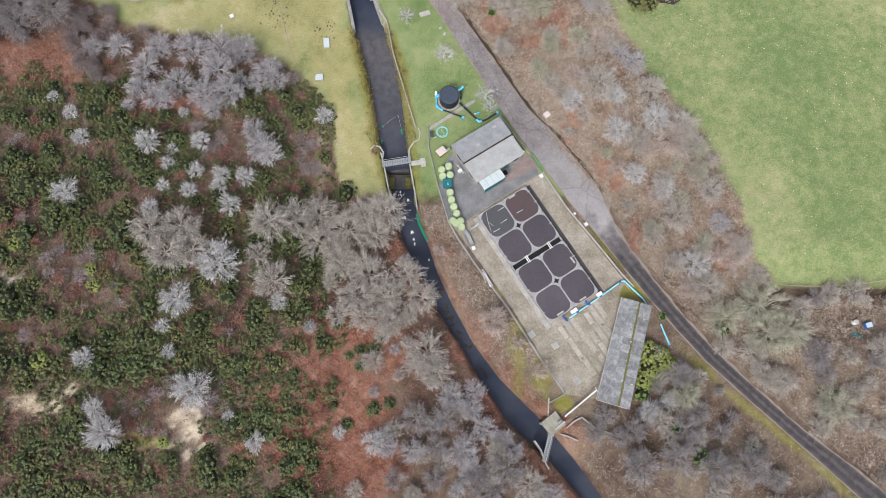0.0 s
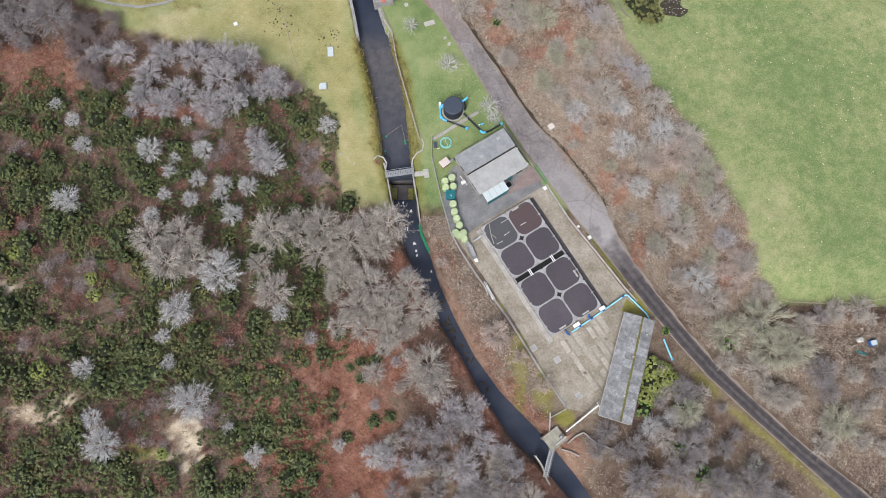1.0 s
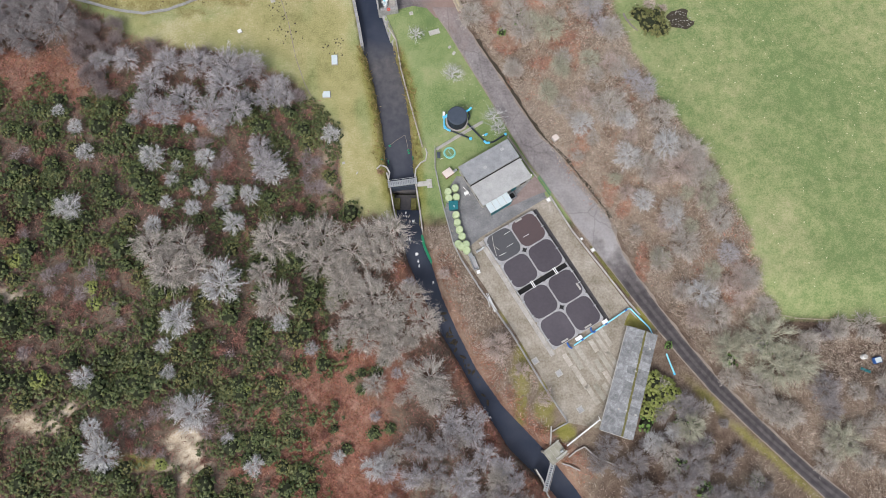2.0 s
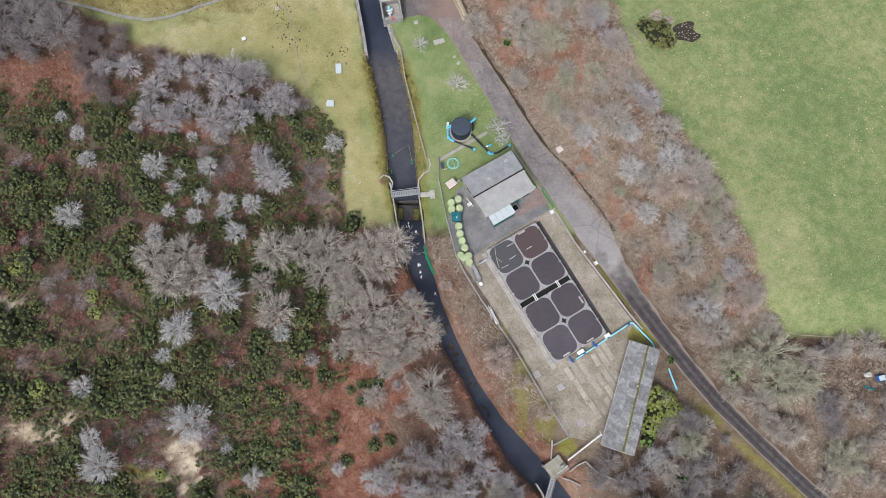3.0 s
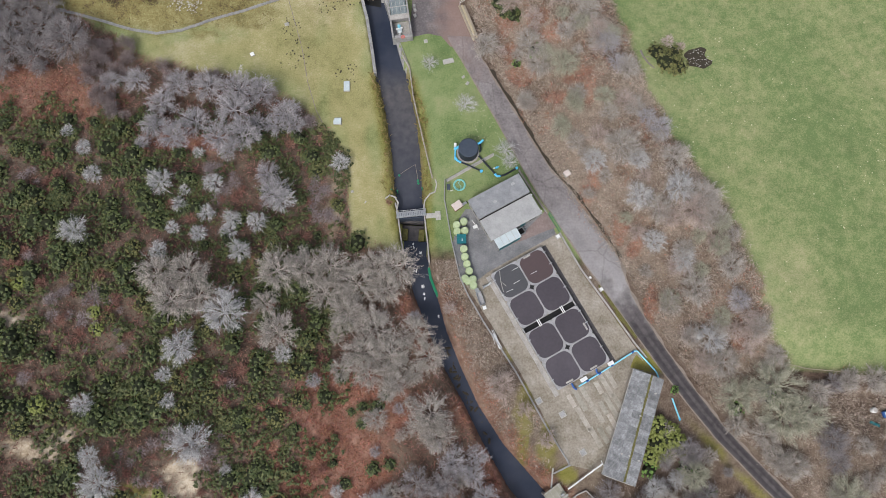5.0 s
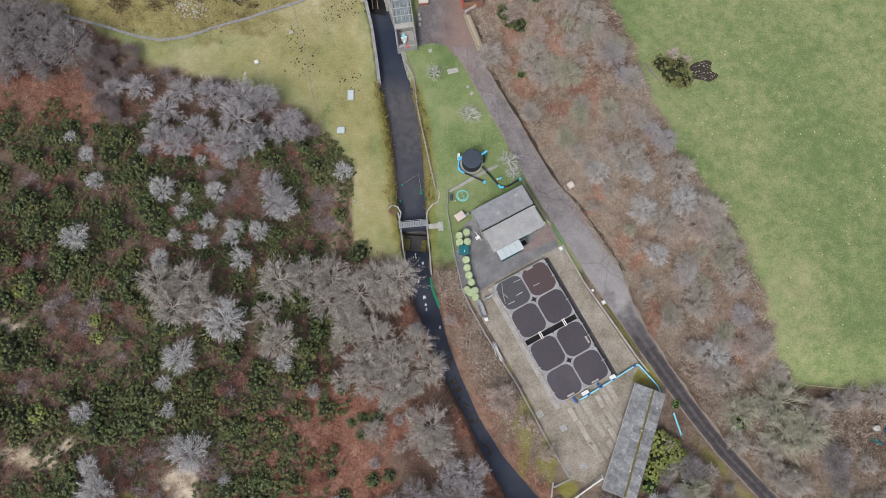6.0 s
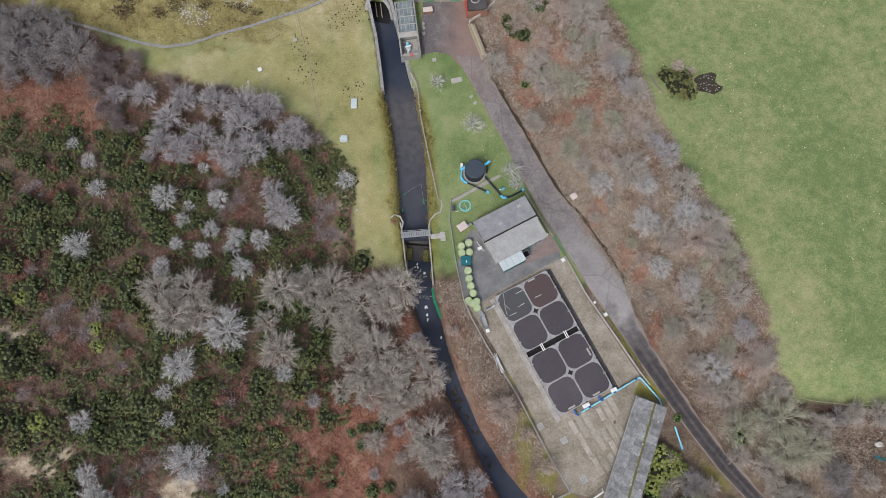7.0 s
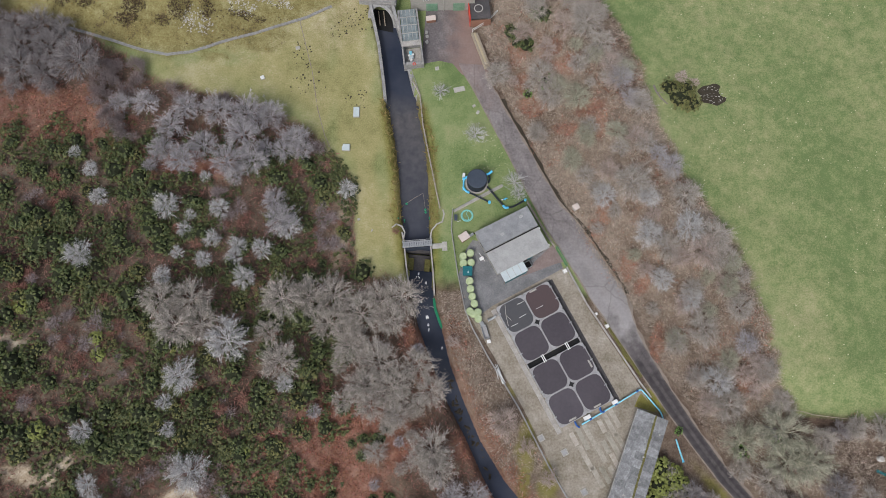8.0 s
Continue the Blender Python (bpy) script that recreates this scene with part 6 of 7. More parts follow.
def spikes(p0, p1, r, open_side=False):
    """Three-sided tapering twigs from p0 to p1."""
    p0, p1 = np.asarray(p0, float), np.asarray(p1, float)
    r = np.broadcast_to(np.asarray(r, float), (len(p0),))
    d = p1 - p0
    d /= np.linalg.norm(d, axis=1, keepdims=True) + 1e-9
    ref = np.where(np.abs(d[:, 2:3]) < 0.9, [[0, 0, 1.0]], [[1.0, 0, 0]])
    u = np.cross(d, ref)
    u /= np.linalg.norm(u, axis=1, keepdims=True)
    w = np.cross(d, u)
    ring = [p0 + r[:, None] * (math.cos(a) * u + math.sin(a) * w) for a in (0, 2.094, 4.189)]
    v = np.stack(ring + [p1], 1).reshape(-1, 3)
    b = np.arange(len(p0))[:, None] * 4
    f = np.concatenate([b + [0, 1, 3], b + [1, 2, 3]] + ([] if open_side else [b + [2, 0, 3]]), 0)
    return v, f


def slivers(p0, p1, r, g):
    """The finest twigs, each a single tapering blade."""
    d = unit(p1 - p0)
    u = unit(np.cross(d, g.normal(0, 1, d.shape))) * r[:, None]
    v = np.stack([p0 - u, p0 + u, p1], 1).reshape(-1, 3)
    return v, np.arange(len(p0) * 3).reshape(-1, 3)


def limbs(p0, p1, r0, r1, sides=5):
    """Tapered round limbs, open at the ends."""
    vs, fs, n = [], [], 0
    for a, b, ra, rb in zip(p0, p1, r0, r1):
        d = (b - a) / (np.linalg.norm(b - a) + 1e-9)
        u = np.cross(d, [0, 0, 1.0] if abs(d[2]) < 0.9 else [1.0, 0, 0])
        u /= np.linalg.norm(u)
        w = np.cross(d, u)
        for p, r in ((a, ra), (b, rb)):
            for k in range(sides):
                t = 2 * math.pi * k / sides
                vs.append(p + r * (math.cos(t) * u + math.sin(t) * w))
        for k in range(sides):
            k2 = (k + 1) % sides
            fs += [(n + k, n + k2, n + sides + k2), (n + k, n + sides + k2, n + sides + k)]
        n += 2 * sides
    return np.array(vs), np.array(fs)


def unit(v):
    return v / (np.linalg.norm(v, axis=-1, keepdims=True) + 1e-9)


def bare_tree(seed, twigs, fineness=1.0, n_limb=13, branches=230):
    """Trunk and limbs, and the twiggy domed crown, of a leafless tree whose crown is one metre in radius."""
    g = np.random.default_rng(seed)
    p0, p1, r0, r1 = [np.array([0, 0, -0.15])], [np.array([0.02, 0.0, 0.7])], [0.05], [0.036]
    wood = [np.array([0.01, 0, 0.6])]
    for i in range(n_limb):
        a = 2.4 * i + g.uniform(-0.4, 0.4)
        lean = math.acos(1 - (i + 0.5) / n_limb * 0.95)
        d = np.array([math.sin(lean) * math.cos(a), math.sin(lean) * math.sin(a), math.cos(lean)])
        p, r, length = np.array([0, 0, g.uniform(0.4, 0.7)]), 0.026, g.uniform(0.6, 0.82)
        for s in range(3):
            q = p + d * length / 3 + g.normal(0, 0.025, 3)
            p0.append(p), p1.append(q), r0.append(r), r1.append(r * 0.68)
            wood += [p + (q - p) * t for t in (0.25, 0.5, 0.75, 1.0)]
            p, r, d = q, r * 0.68, unit(d + g.normal(0, 0.16, 3))
    tv, tf = limbs(p0, p1, r0, r1)
    wood = np.array(wood)
    mid = np.array([0, 0, 0.6])
    # boughs reach from the nearest limb into lobes set all round an uneven dome, with gaps between the lobes
    n_lobe = 46
    la = 2.39996 * np.arange(n_lobe) + g.uniform(-0.3, 0.3, n_lobe)
    lz = 1.0 - 1.22 * (np.arange(n_lobe) + 0.5) / n_lobe + g.uniform(-0.05, 0.05, n_lobe)
    flat = np.sqrt(np.maximum(0.02, 1 - np.clip(lz, -0.3, 0.98) ** 2))
    lr = g.uniform(0.6, 0.84, n_lobe) * (1 + 0.1 * np.sin(3 * la + seed))
    lobe = np.stack([lr * flat * np.cos(la), lr * flat * np.sin(la), lr * np.clip(lz, -0.3, 0.98) * 0.95], 1)
    tip = mid + lobe[g.integers(0, n_lobe, branches)] + g.normal(0, 0.14, (branches, 3))
    near = np.array([wood[np.argmin(np.sum((wood - (mid + (t - mid) * 0.5)) ** 2, 1))] for t in tip])
    v0, f0 = spikes(near, tip, 0.0075 * fineness, True)
    pick = g.integers(0, branches, twigs)
    t = g.uniform(0.35, 1.05, twigs)[:, None]
    base = near[pick] + (tip[pick] - near[pick]) * t + g.normal(0, 0.03, (twigs, 3))
    d = unit(unit(base - mid) * 0.55 + unit(tip[pick] - near[pick]) * 0.45 + g.normal(0, 0.52, (twigs, 3)))
    v1, f1 = slivers(base, base + d * g.uniform(0.08, 0.21, twigs)[:, None], g.uniform(0.0035, 0.0098, twigs) * fineness, g)
    return (tv, tf), (np.concatenate([v0, v1]), np.concatenate([f0, f1 + len(v0)]))


def tree_kind(name, material, label, seeds, twigs, fineness=1.0, bark=None, **kw):
    kinds = []
    for s in seeds:
        (tv, tf), (cv, cf) = bare_tree(s, twigs, fineness=fineness, **kw)
        e = thing(name, pose(0, 0, -300), label, "tree", "bare trees of the valley")
        for nm, v, f, m in (("trunk", tv, tf, bark or BARK), ("crown", cv, cf, material)):
            o = new(nm, soup(nm, v, f, m))
            o.parent = e
        kinds.append(e)
    return kinds


USED = set()


def plant(kinds, x, y, r, tall=1.0, label=None, grow=1.0):
    """Stands a tree of that crown radius on the ground."""
    k = kinds[int(RNG.integers(len(kinds)))]
    z = h1(x, y) - 0.05
    r *= grow
    m = pose(x, y, z, RNG.uniform(-4, 4), RNG.uniform(-4, 4), RNG.uniform(0, 360)) @ Matrix.Diagonal((r * RNG.uniform(0.92, 1.1), r * RNG.uniform(0.92, 1.1), r * tall * RNG.uniform(0.9, 1.12), 1))
    if k.name not in USED:
        USED.add(k.name)
        k.matrix_world = m
        return k
    o = copy_thing(k, pose(0, 0, 0))
    o.matrix_basis = m
    if label:
        o["label"] = label
    return o


GREY = tree_kind("bare_tree", TW_GREY, "leafless grey-twigged tree with a rounded crown", (11, 12, 13, 14), 3800, bark=TW_GREY)
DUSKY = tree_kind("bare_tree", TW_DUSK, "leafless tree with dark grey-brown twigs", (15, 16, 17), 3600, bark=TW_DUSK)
PALET = tree_kind("lichened_tree", TW_PALE, "small leafless tree pale with lichen", (21, 22, 23), 3600, bark=TW_PALE)
BROWN = tree_kind("bare_tree", TW_BROWN, "leafless brown-twigged tree with a spreading crown", (31, 32, 33, 34), 3800, bark=TW_BROWN)
PINKT = tree_kind("bare_tree", TW_PINK, "leafless tree with pinkish brown twigs", (41, 42, 43), 3800, bark=TW_PINK)
MOSSY = tree_kind("mossy_tree", TW_GREEN, "leafless tree with green mossy twigs", (45, 46), 3800, bark=TW_GREEN)
AIRY = tree_kind("lawn_tree", TW_PALE, "small pale leafless tree standing on the lawn", (25, 26), 800, 0.9, bark=TW_PALE)
PURP = tree_kind("young_tree", TW_PURPLE, "slim leafless tree with dark purplish twigs", (51, 52), 1050, bark=TW_PURPLE)

GREY_AT = [(-57.1, 65.2, 2.2), (-49.9, 65.1, 2.5), (-44.8, 65.4, 2.6), (-61.2, 64.5, 2.0), (-52.0, 61.3, 2.5), (-52.2, 56.7, 2.4), (-48.8, 55.4, 2.5), (-46.0, 58.7, 2.4), (-39.5, 65.5, 2.9), (-35.7, 65.6, 2.6), (-39.6, 61.2, 3.3), (-41.8, 56.2, 2.5), (-37.3, 56.7, 2.8), (-31.3, 61.9, 2.6), (-33.0, 59.7, 1.9), (-29.6, 60.3, 1.9), (-54.0, 53.9, 1.3), (-35.9, 59.7, 1.7), (-40.2, 54.0, 1.6), (-31.4, 47.2, 2.7), (-33.0, 50.3, 2.1)]
NORTHWEST_AT = [(-81.0, 76.4, 2.1), (-76.8, 76.9, 2.4), (-73.3, 77.8, 1.6), (-79.1, 72.8, 2.5), (-74.2, 73.1, 2.7), (-68.4, 70.9, 3.9), (-77.6, 68.9, 2.8), (-74.3, 67.9, 2.6), (-78.8, 65.4, 1.7), (-73.3, 65.8, 1.4), (-72.8, 75.5, 2.0), (-81.4, 70.2, 2.1), (-82.2, 74.6, 1.9), (-85.5, 72.0, 2.6), (-86.0, 78.0, 2.6), (-90.0, 74.0, 2.8), (-84.0, 67.0, 2.2)]
PALE_AT = [(-30.2, 46.0, 2.6), (-21.2, 54.2, 1.7), (-49.7, 47.0, 2.4), (-41.5, 47.7, 1.9), (-45.1, 53.3, 1.0), (-62.9, 51.8, 1.4), (-60.3, 47.1, 1.7), (-46.1, 46.1, 1.0), (-46.4, 43.4, 1.3), (-41.8, 42.4, 1.5), (-42.5, 38.7, 1.5), (-37.8, 41.7, 1.6), (-33.7, 41.5, 1.9), (-37.9, 39.8, 1.6), (-46.6, 39.3, 1.2), (-60.6, 37.1, 2.4), (-35.7, 36.4, 2.0), (-36.0, 25.8, 3.7), (-27.0, 20.1, 1.6), (-42.1, 19.7, 2.7), (-48.0, 35.0, 1.7), (-38.3, 5.6, 3.0), (-49.8, -0.6, 3.0), (-52.0, 3.0, 1.7), (-43.8, 15.6, 1.3), (-42.7, 11.6, 1.3), (-54.2, 10.2, 1.7), (-33.2, 1.7, 1.1), (-29.2, -2.3, 1.6), (-16.7, -0.8, 1.2), (-11.0, -2.3, 2.1), (-66.1, 54.6, 1.1)]
BROWN_AT = [(-46.9, 30.8, 3.1), (-42.4, 31.5, 3.3), (-44.3, 27.1, 3.3), (-40.4, 27.9, 3.1), (-27.8, 23.4, 3.3), (-30.6, 27.9, 2.0), (-28.8, 33.3, 3.7), (-24.7, 34.3, 3.3), (-21.1, 35.0, 3.5), (-21.4, 30.7, 3.1), (-16.3, 32.6, 3.5), (-13.6, 35.2, 3.1), (-9.8, 35.9, 3.7), (-11.2, 31.8, 2.9), (-17.1, 27.3, 3.3), (-12.4, 25.4, 3.5), (-14.6, 21.2, 3.3), (-9.6, 21.2, 3.3), (-6.0, 25.1, 2.8), (-3.6, 21.2, 3.1), (-8.6, 16.7, 2.4), (-13.2, 17.6, 2.8), (-2.6, 12.0, 3.7), (-1.7, 9.0, 2.9), (-4.4, 10.4, 2.3)]
BANK_AT = [(-13.9, -9.6, 1.7), (-7.8, -7.8, 2.2), (-1.2, -7.8, 2.2), (-4.3, 1.5, 2.8), (0.5, 1.5, 2.9), (3.1, -3.6, 3.3), (6.7, -0.2, 2.6), (10.1, -6.1, 3.3), (1.4, 5.0, 2.6), (5.0, 6.0, 2.0), (-4.8, -3.6, 2.4), (13.6, -8.6, 3.1), (17.4, -10.5, 2.4), (5.3, -7.8, 2.9), (8.5, -3.6, 2.4), (4.6, 3.0, 2.2), (11.2, -3.4, 2.0), (-21.9, 16.2, 1.4), (-6.4, 27.3, 1.7), (-7.9, -0.2, 2.0), (-1.2, -2.8, 2.2), (7.9, -9.5, 2.2)]
ISLE_AT = [(8.4, 17.1, 2.8), (12.5, 13.7, 1.5), (16.1, 9.1, 1.6), (-0.6, 29.4, 1.4)]
SLOPE_AT = [(12.7, 73.6, 2.8), (11.0, 77.0, 2.8), (16.8, 72.4, 2.7), (26.6, 57.5, 3.4), (34.9, 55.3, 2.5), (29.4, 55.4, 2.1), (39.2, 48.8, 3.2), (35.4, 50.1, 2.6), (23.2, 60.0, 2.2), (27.1, 65.2, 1.9), (21.9, 77.9, 2.1), (19.0, 66.6, 2.0), (23.6, 66.4, 2.0), (43.7, 37.7, 2.5), (42.0, 40.9, 2.0), (37.9, 46.6, 2.9), (39.4, 45.0, 1.9), (47.4, 27.1, 2.1), (50.9, 24.2, 1.8), (39.1, 34.4, 3.0), (42.1, 26.5, 2.6), (43.9, 22.9, 2.9), (39.4, 27.0, 2.1), (37.1, 39.2, 2.0), (32.8, 42.2, 2.1), (33.1, 47.2, 2.5), (41.2, 23.0, 2.1), (35.9, 32.1, 2.0), (22.8, 56.0, 2.2), (30.0, 49.5, 2.4)]
SOUTH_AT = [(51.3, 19.4, 4.1), (46.0, 17.6, 3.3), (52.8, 15.1, 4.0), (55.8, 15.2, 3.2), (50.5, 12.0, 2.6), (57.5, 18.7, 2.3), (46.3, 13.2, 2.2), (54.8, 7.4, 2.4), (52.1, 8.3, 2.4), (62.6, 3.5, 3.0), (70.5, 12.0, 2.8), (72.0, 19.1, 2.4), (62.3, 21.2, 1.9), (39.1, 5.0, 2.6), (38.8, 8.5, 2.3), (36.7, 4.2, 1.5), (33.4, 2.6, 2.0), (30.6, -0.5, 2.0), (28.0, -1.4, 1.8), (39.3, -0.1, 2.4), (26.2, 1.9, 2.0), (24.4, -0.7, 1.9), (41.4, 2.5, 2.0), (44.8, -0.7, 1.8), (60.6, -0.1, 2.1), (66.1, 21.3, 2.2), (30.9, -6.1, 3.3), (37.1, -4.5, 2.8), (43.0, -6.0, 3.0), (48.3, -6.1, 3.1), (60.0, 11.5, 2.8)]
NORTH_AT = [(17.6, 85.1, 3.2), (20.3, 81.4, 2.4), (3.2, 77.8, 2.6), (7.1, 85.5, 2.0), (9.2, 89.1, 2.2), (14.0, 85.3, 2.4), (11.5, 82.0, 1.8), (8.5, 92, 2.4), (14, 92.5, 2.6), (19, 93, 2.4), (12, 98, 2.5)]
EDGE_AT = [(23.8, 75.4, 2.4), (25.5, 72.2, 1.9), (32.6, 60.5, 2.3), (30.3, 62.4, 1.8), (45.0, 32.3, 2.2)]
LAWN_AT = [(-6.8, 73.9, 1.7), (0.1, 66.1, 2.2), (7.6, 57.9, 2.2), (8.6, 55.9, 1.7)]

for x, y, r in GREY_AT:
    plant(GREY, x, y, r, grow=1.2)
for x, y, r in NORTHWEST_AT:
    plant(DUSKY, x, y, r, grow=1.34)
for x, y, r in PALE_AT:
    plant(PALET, x, y, r, grow=1.1)
for x, y, r in BROWN_AT:
    plant(BROWN, x, y, r, grow=1.15)
for x, y, r in BANK_AT:
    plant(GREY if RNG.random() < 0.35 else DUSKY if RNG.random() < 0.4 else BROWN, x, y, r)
for x, y, r in ISLE_AT:
    plant(PINKT, x, y, r)
for x, y, r in SLOPE_AT + NORTH_AT:
    pick = RNG.random()
    plant(BROWN if pick < 0.5 else PINKT if pick < 0.68 else MOSSY if pick < 0.85 else PALET, x, y, r, 0.9, grow=1.15)
for x, y, r in EDGE_AT:
    plant(GREY, x, y, r)
for i, (x, y, r) in enumerate(SOUTH_AT):
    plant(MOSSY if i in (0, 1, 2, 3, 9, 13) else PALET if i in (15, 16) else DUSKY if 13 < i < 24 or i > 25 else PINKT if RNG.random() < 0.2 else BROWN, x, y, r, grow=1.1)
for x, y, r in LAWN_AT:
    plant(AIRY, x, y, r, 0.9, grow=1.1)
# smaller trees that fill the woods
def fill(kinds, count, box_, ok, r0, r1, tall=1.0):
    made = 0
    while made < count:
        x, y = RNG.uniform(box_[0], box_[1]), RNG.uniform(box_[2], box_[3])
        if RNG.random() < ok(x, y):
            plant(kinds[int(RNG.integers(len(kinds)))], x, y, RNG.uniform(r0, r1), tall)
            made += 1


def on_slope(x, y):
    road = float(np.interp(y, ROAD_Y, ROAD_X))
    edge = float(np.interp(y, FIELD_Y, FIELD_X)) if y > 22 else 90
    return 1.0 if road + 4.0 < x < edge - 1.5 else 0.0


def on_south(x, y):
    if 64.5 < x < 71 and 12.5 < y < 19:
        return 0.0
    road = float(np.interp(y, ROAD_Y, ROAD_X))
    d, h = river(np.array(x), np.array(y))
    return 1.0 if d > h + 1.5 and abs(x - road) > 4.2 and not (x < 33 and y > 2.5) else 0.0


fill([BROWN, BROWN, PINKT, MOSSY], 70, (6, 52, 22, 92), on_slope, 1.2, 2.3, 0.9)
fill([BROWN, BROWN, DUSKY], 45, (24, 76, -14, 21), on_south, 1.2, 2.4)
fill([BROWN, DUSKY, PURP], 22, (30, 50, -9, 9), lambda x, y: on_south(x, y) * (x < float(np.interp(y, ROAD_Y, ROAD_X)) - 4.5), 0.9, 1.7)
fill([BROWN, GREY], 26, (-12, 16, -12, 14), lambda x, y: 1.0 if float(river(np.array(x), np.array(y))[0]) < -4 else 0.0, 1.2, 2.2)
fill([BROWN], 16, (-20, -5, 14, 36), lambda x, y: 1.0 if float(river(np.array(x), np.array(y))[0]) < -4 else 0.0, 1.5, 2.4)

# slim dark saplings in the belt between the tall trees and the lawn, and in thin stands among the evergreens
BELT = [(-67.4, 70.6), (-64.3, 73.9), (-59.3, 73.0), (-54.1, 68.2), (-58.4, 66.1), (-62.2, 63.7), (-58.5, 59.8), (-54.9, 57.9), (-62.4, 58.7), (-65.2, 63.7)]


def inside(x, y, ring):
    hit = False
    for (xa, ya), (xb, yb) in zip(ring, ring[1:] + ring[:1]):
        if (ya > y) != (yb > y) and x < xa + (y - ya) * (xb - xa) / (yb - ya):
            hit = not hit
    return hit


made = 0
while made < 62:
    x, y = RNG.uniform(-68, -54), RNG.uniform(57, 74)
    if inside(x, y, BELT):
        plant(PURP, x, y, RNG.uniform(0.9, 1.5), 1.5)
        made += 1
for i in range(26):
    x = RNG.uniform(-54, -26)
    plant(PURP, x, float(np.interp(x, WOOD_X, WOOD_Y)) - RNG.uniform(0.8, 3.5), RNG.uniform(1.0, 1.6), 1.3)
for cx, cy, rx, ry in ((-58.3, 24.6, 4.3, 3.0), (-39.5, 4.5, 6.5, 2.4), (-23.8, 47.6, 2.0, 4.0), (-40.2, 48.6, 2.8, 2.6)):
    for i in range(11):
        plant(PURP, cx + rx * RNG.uniform(-1, 1), cy + ry * RNG.uniform(-1, 1), RNG.uniform(0.9, 1.6), 0.7)


# ---------------------------------------------------------------- evergreen shrubs
def leaf_quads(c, nrm, size, g):
    """Pointed leaves at places c that face nrm: two triangles each, folded along the rib."""
    n = len(c)
    t = unit(np.cross(nrm, g.normal(0, 1, (n, 3))))
    b = np.cross(nrm, t)
    s = size[:, None]
    droop = nrm * s * 0.18
    v = np.stack([c - t * s, c + b * s * 0.42 - droop, c + t * s, c - b * s * 0.42 - droop], 1).reshape(-1, 3)
    k = np.arange(n)[:, None] * 4
    f = np.concatenate([k + [0, 1, 2], k + [0, 2, 3]], 0)
    return v, f


def shrub_leaves(seed, tufts, per, size):
    """Leaf rosettes over an uneven dome one metre in radius."""
    g = np.random.default_rng(seed)
    a, e = g.uniform(0, 2 * math.pi, tufts), np.arccos(g.uniform(0.02, 1.0, tufts))
    rad = g.uniform(0.62, 1.0, tufts)
    mid = np.stack([rad * np.sin(e) * np.cos(a), rad * np.sin(e) * np.sin(a), 0.25 + 0.75 * rad * np.cos(e)], 1)
    c = np.repeat(mid, per, 0)
    out = unit(np.repeat(mid, per, 0) - [0, 0, 0.1])
    d = unit(out + g.normal(0, 0.75, c.shape) + [0, 0, 0.35])
    c = c + d * g.uniform(0.05, 0.19, (len(c), 1))
    return leaf_quads(c, unit(d + [0, 0, 0.5]), g.uniform(0.6, 1.25, len(c)) * size, g)


# Near-black inner lump that stands in for the shade between the leaves.
def shrub_shade_core(seed):
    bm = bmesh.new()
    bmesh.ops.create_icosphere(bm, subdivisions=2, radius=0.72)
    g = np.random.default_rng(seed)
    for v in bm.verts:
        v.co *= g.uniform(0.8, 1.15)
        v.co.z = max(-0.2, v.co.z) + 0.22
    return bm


def shrub_kind(name, material, label, seeds, tufts=40, per=8, size=0.15):
    out = []
    for s in seeds:
        e = thing(name, pose(0, 0, -300), label, "shrub", "evergreen shrubs")
        v, f = shrub_leaves(s, tufts, per, size)
        o = new("foliage", soup("foliage", v, f, material))
        o.parent = e
        part("shade_lump", shrub_shade_core(s), SHADE_CORE, e)
        out.append(e)
    return out


def green_cover(x, y):
    """How thick the evergreen cover is at places in the western wood."""
    k = land(x, y)
    d, h = river(x, y)
    n = 0.5 + 0.3 * lumps(x, y, 0.22) + 0.35 * lumps(x + 9, y - 4, 0.5)
    n = np.maximum(n, 0.95 * patches(x, y, STANDS))
    free = (1 - np.maximum.reduce([k["lawn"], k["sand"], k["heath"]])) * (1 - 0.85 * patches(x, y, GAPS))
    thick = 0.95 * ease(-13, -22, x) * ease(66, 56, y)
    return thick * free * (1 - 0.55 * k["bracken"]) * np.clip(-0.05 + 1.35 * n, 0.2, 1.2) * ease(0, 3, -d - h)


def cover_places(count, x0, x1, y0, y1):
    """Places drawn as thickly as the evergreen cover stands."""
    out = []
    while len(out) < count:
        x, y = RNG.uniform(x0, x1, 2000), RNG.uniform(y0, y1, 2000)
        keep = RNG.random(2000) < green_cover(x, y)
        out += list(zip(x[keep], y[keep]))
    return [(float(x), float(y)) for x, y in out[:count]]


RHODO = shrub_kind("rhododendron", LEAF, "dark green rhododendron bush", (61, 62, 63, 64))
OLIVE = shrub_kind("gorse_bush", LEAFO, "olive green gorse bush among the rhododendrons", (65, 66), 40, 8, 0.13)
RUSSET = tree_kind("russet_shrub", UNDER, "low leafless shrub with russet twigs", (91, 92), 1200, 1.3, bark=UNDER)
for x, y in cover_places(330, -78, -15, -12, 66):
    pick = RNG.random()
    if pick < 0.62:
        plant(RHODO, x, y, RNG.uniform(1.0, 2.0), RNG.uniform(0.7, 1.1))
    elif pick < 0.82:
        plant(OLIVE, x, y, RNG.uniform(0.9, 1.6), RNG.uniform(0.7, 1.0))
    else:
        plant(RUSSET, x, y, RNG.uniform(0.8, 1.5), RNG.uniform(0.6, 0.9))

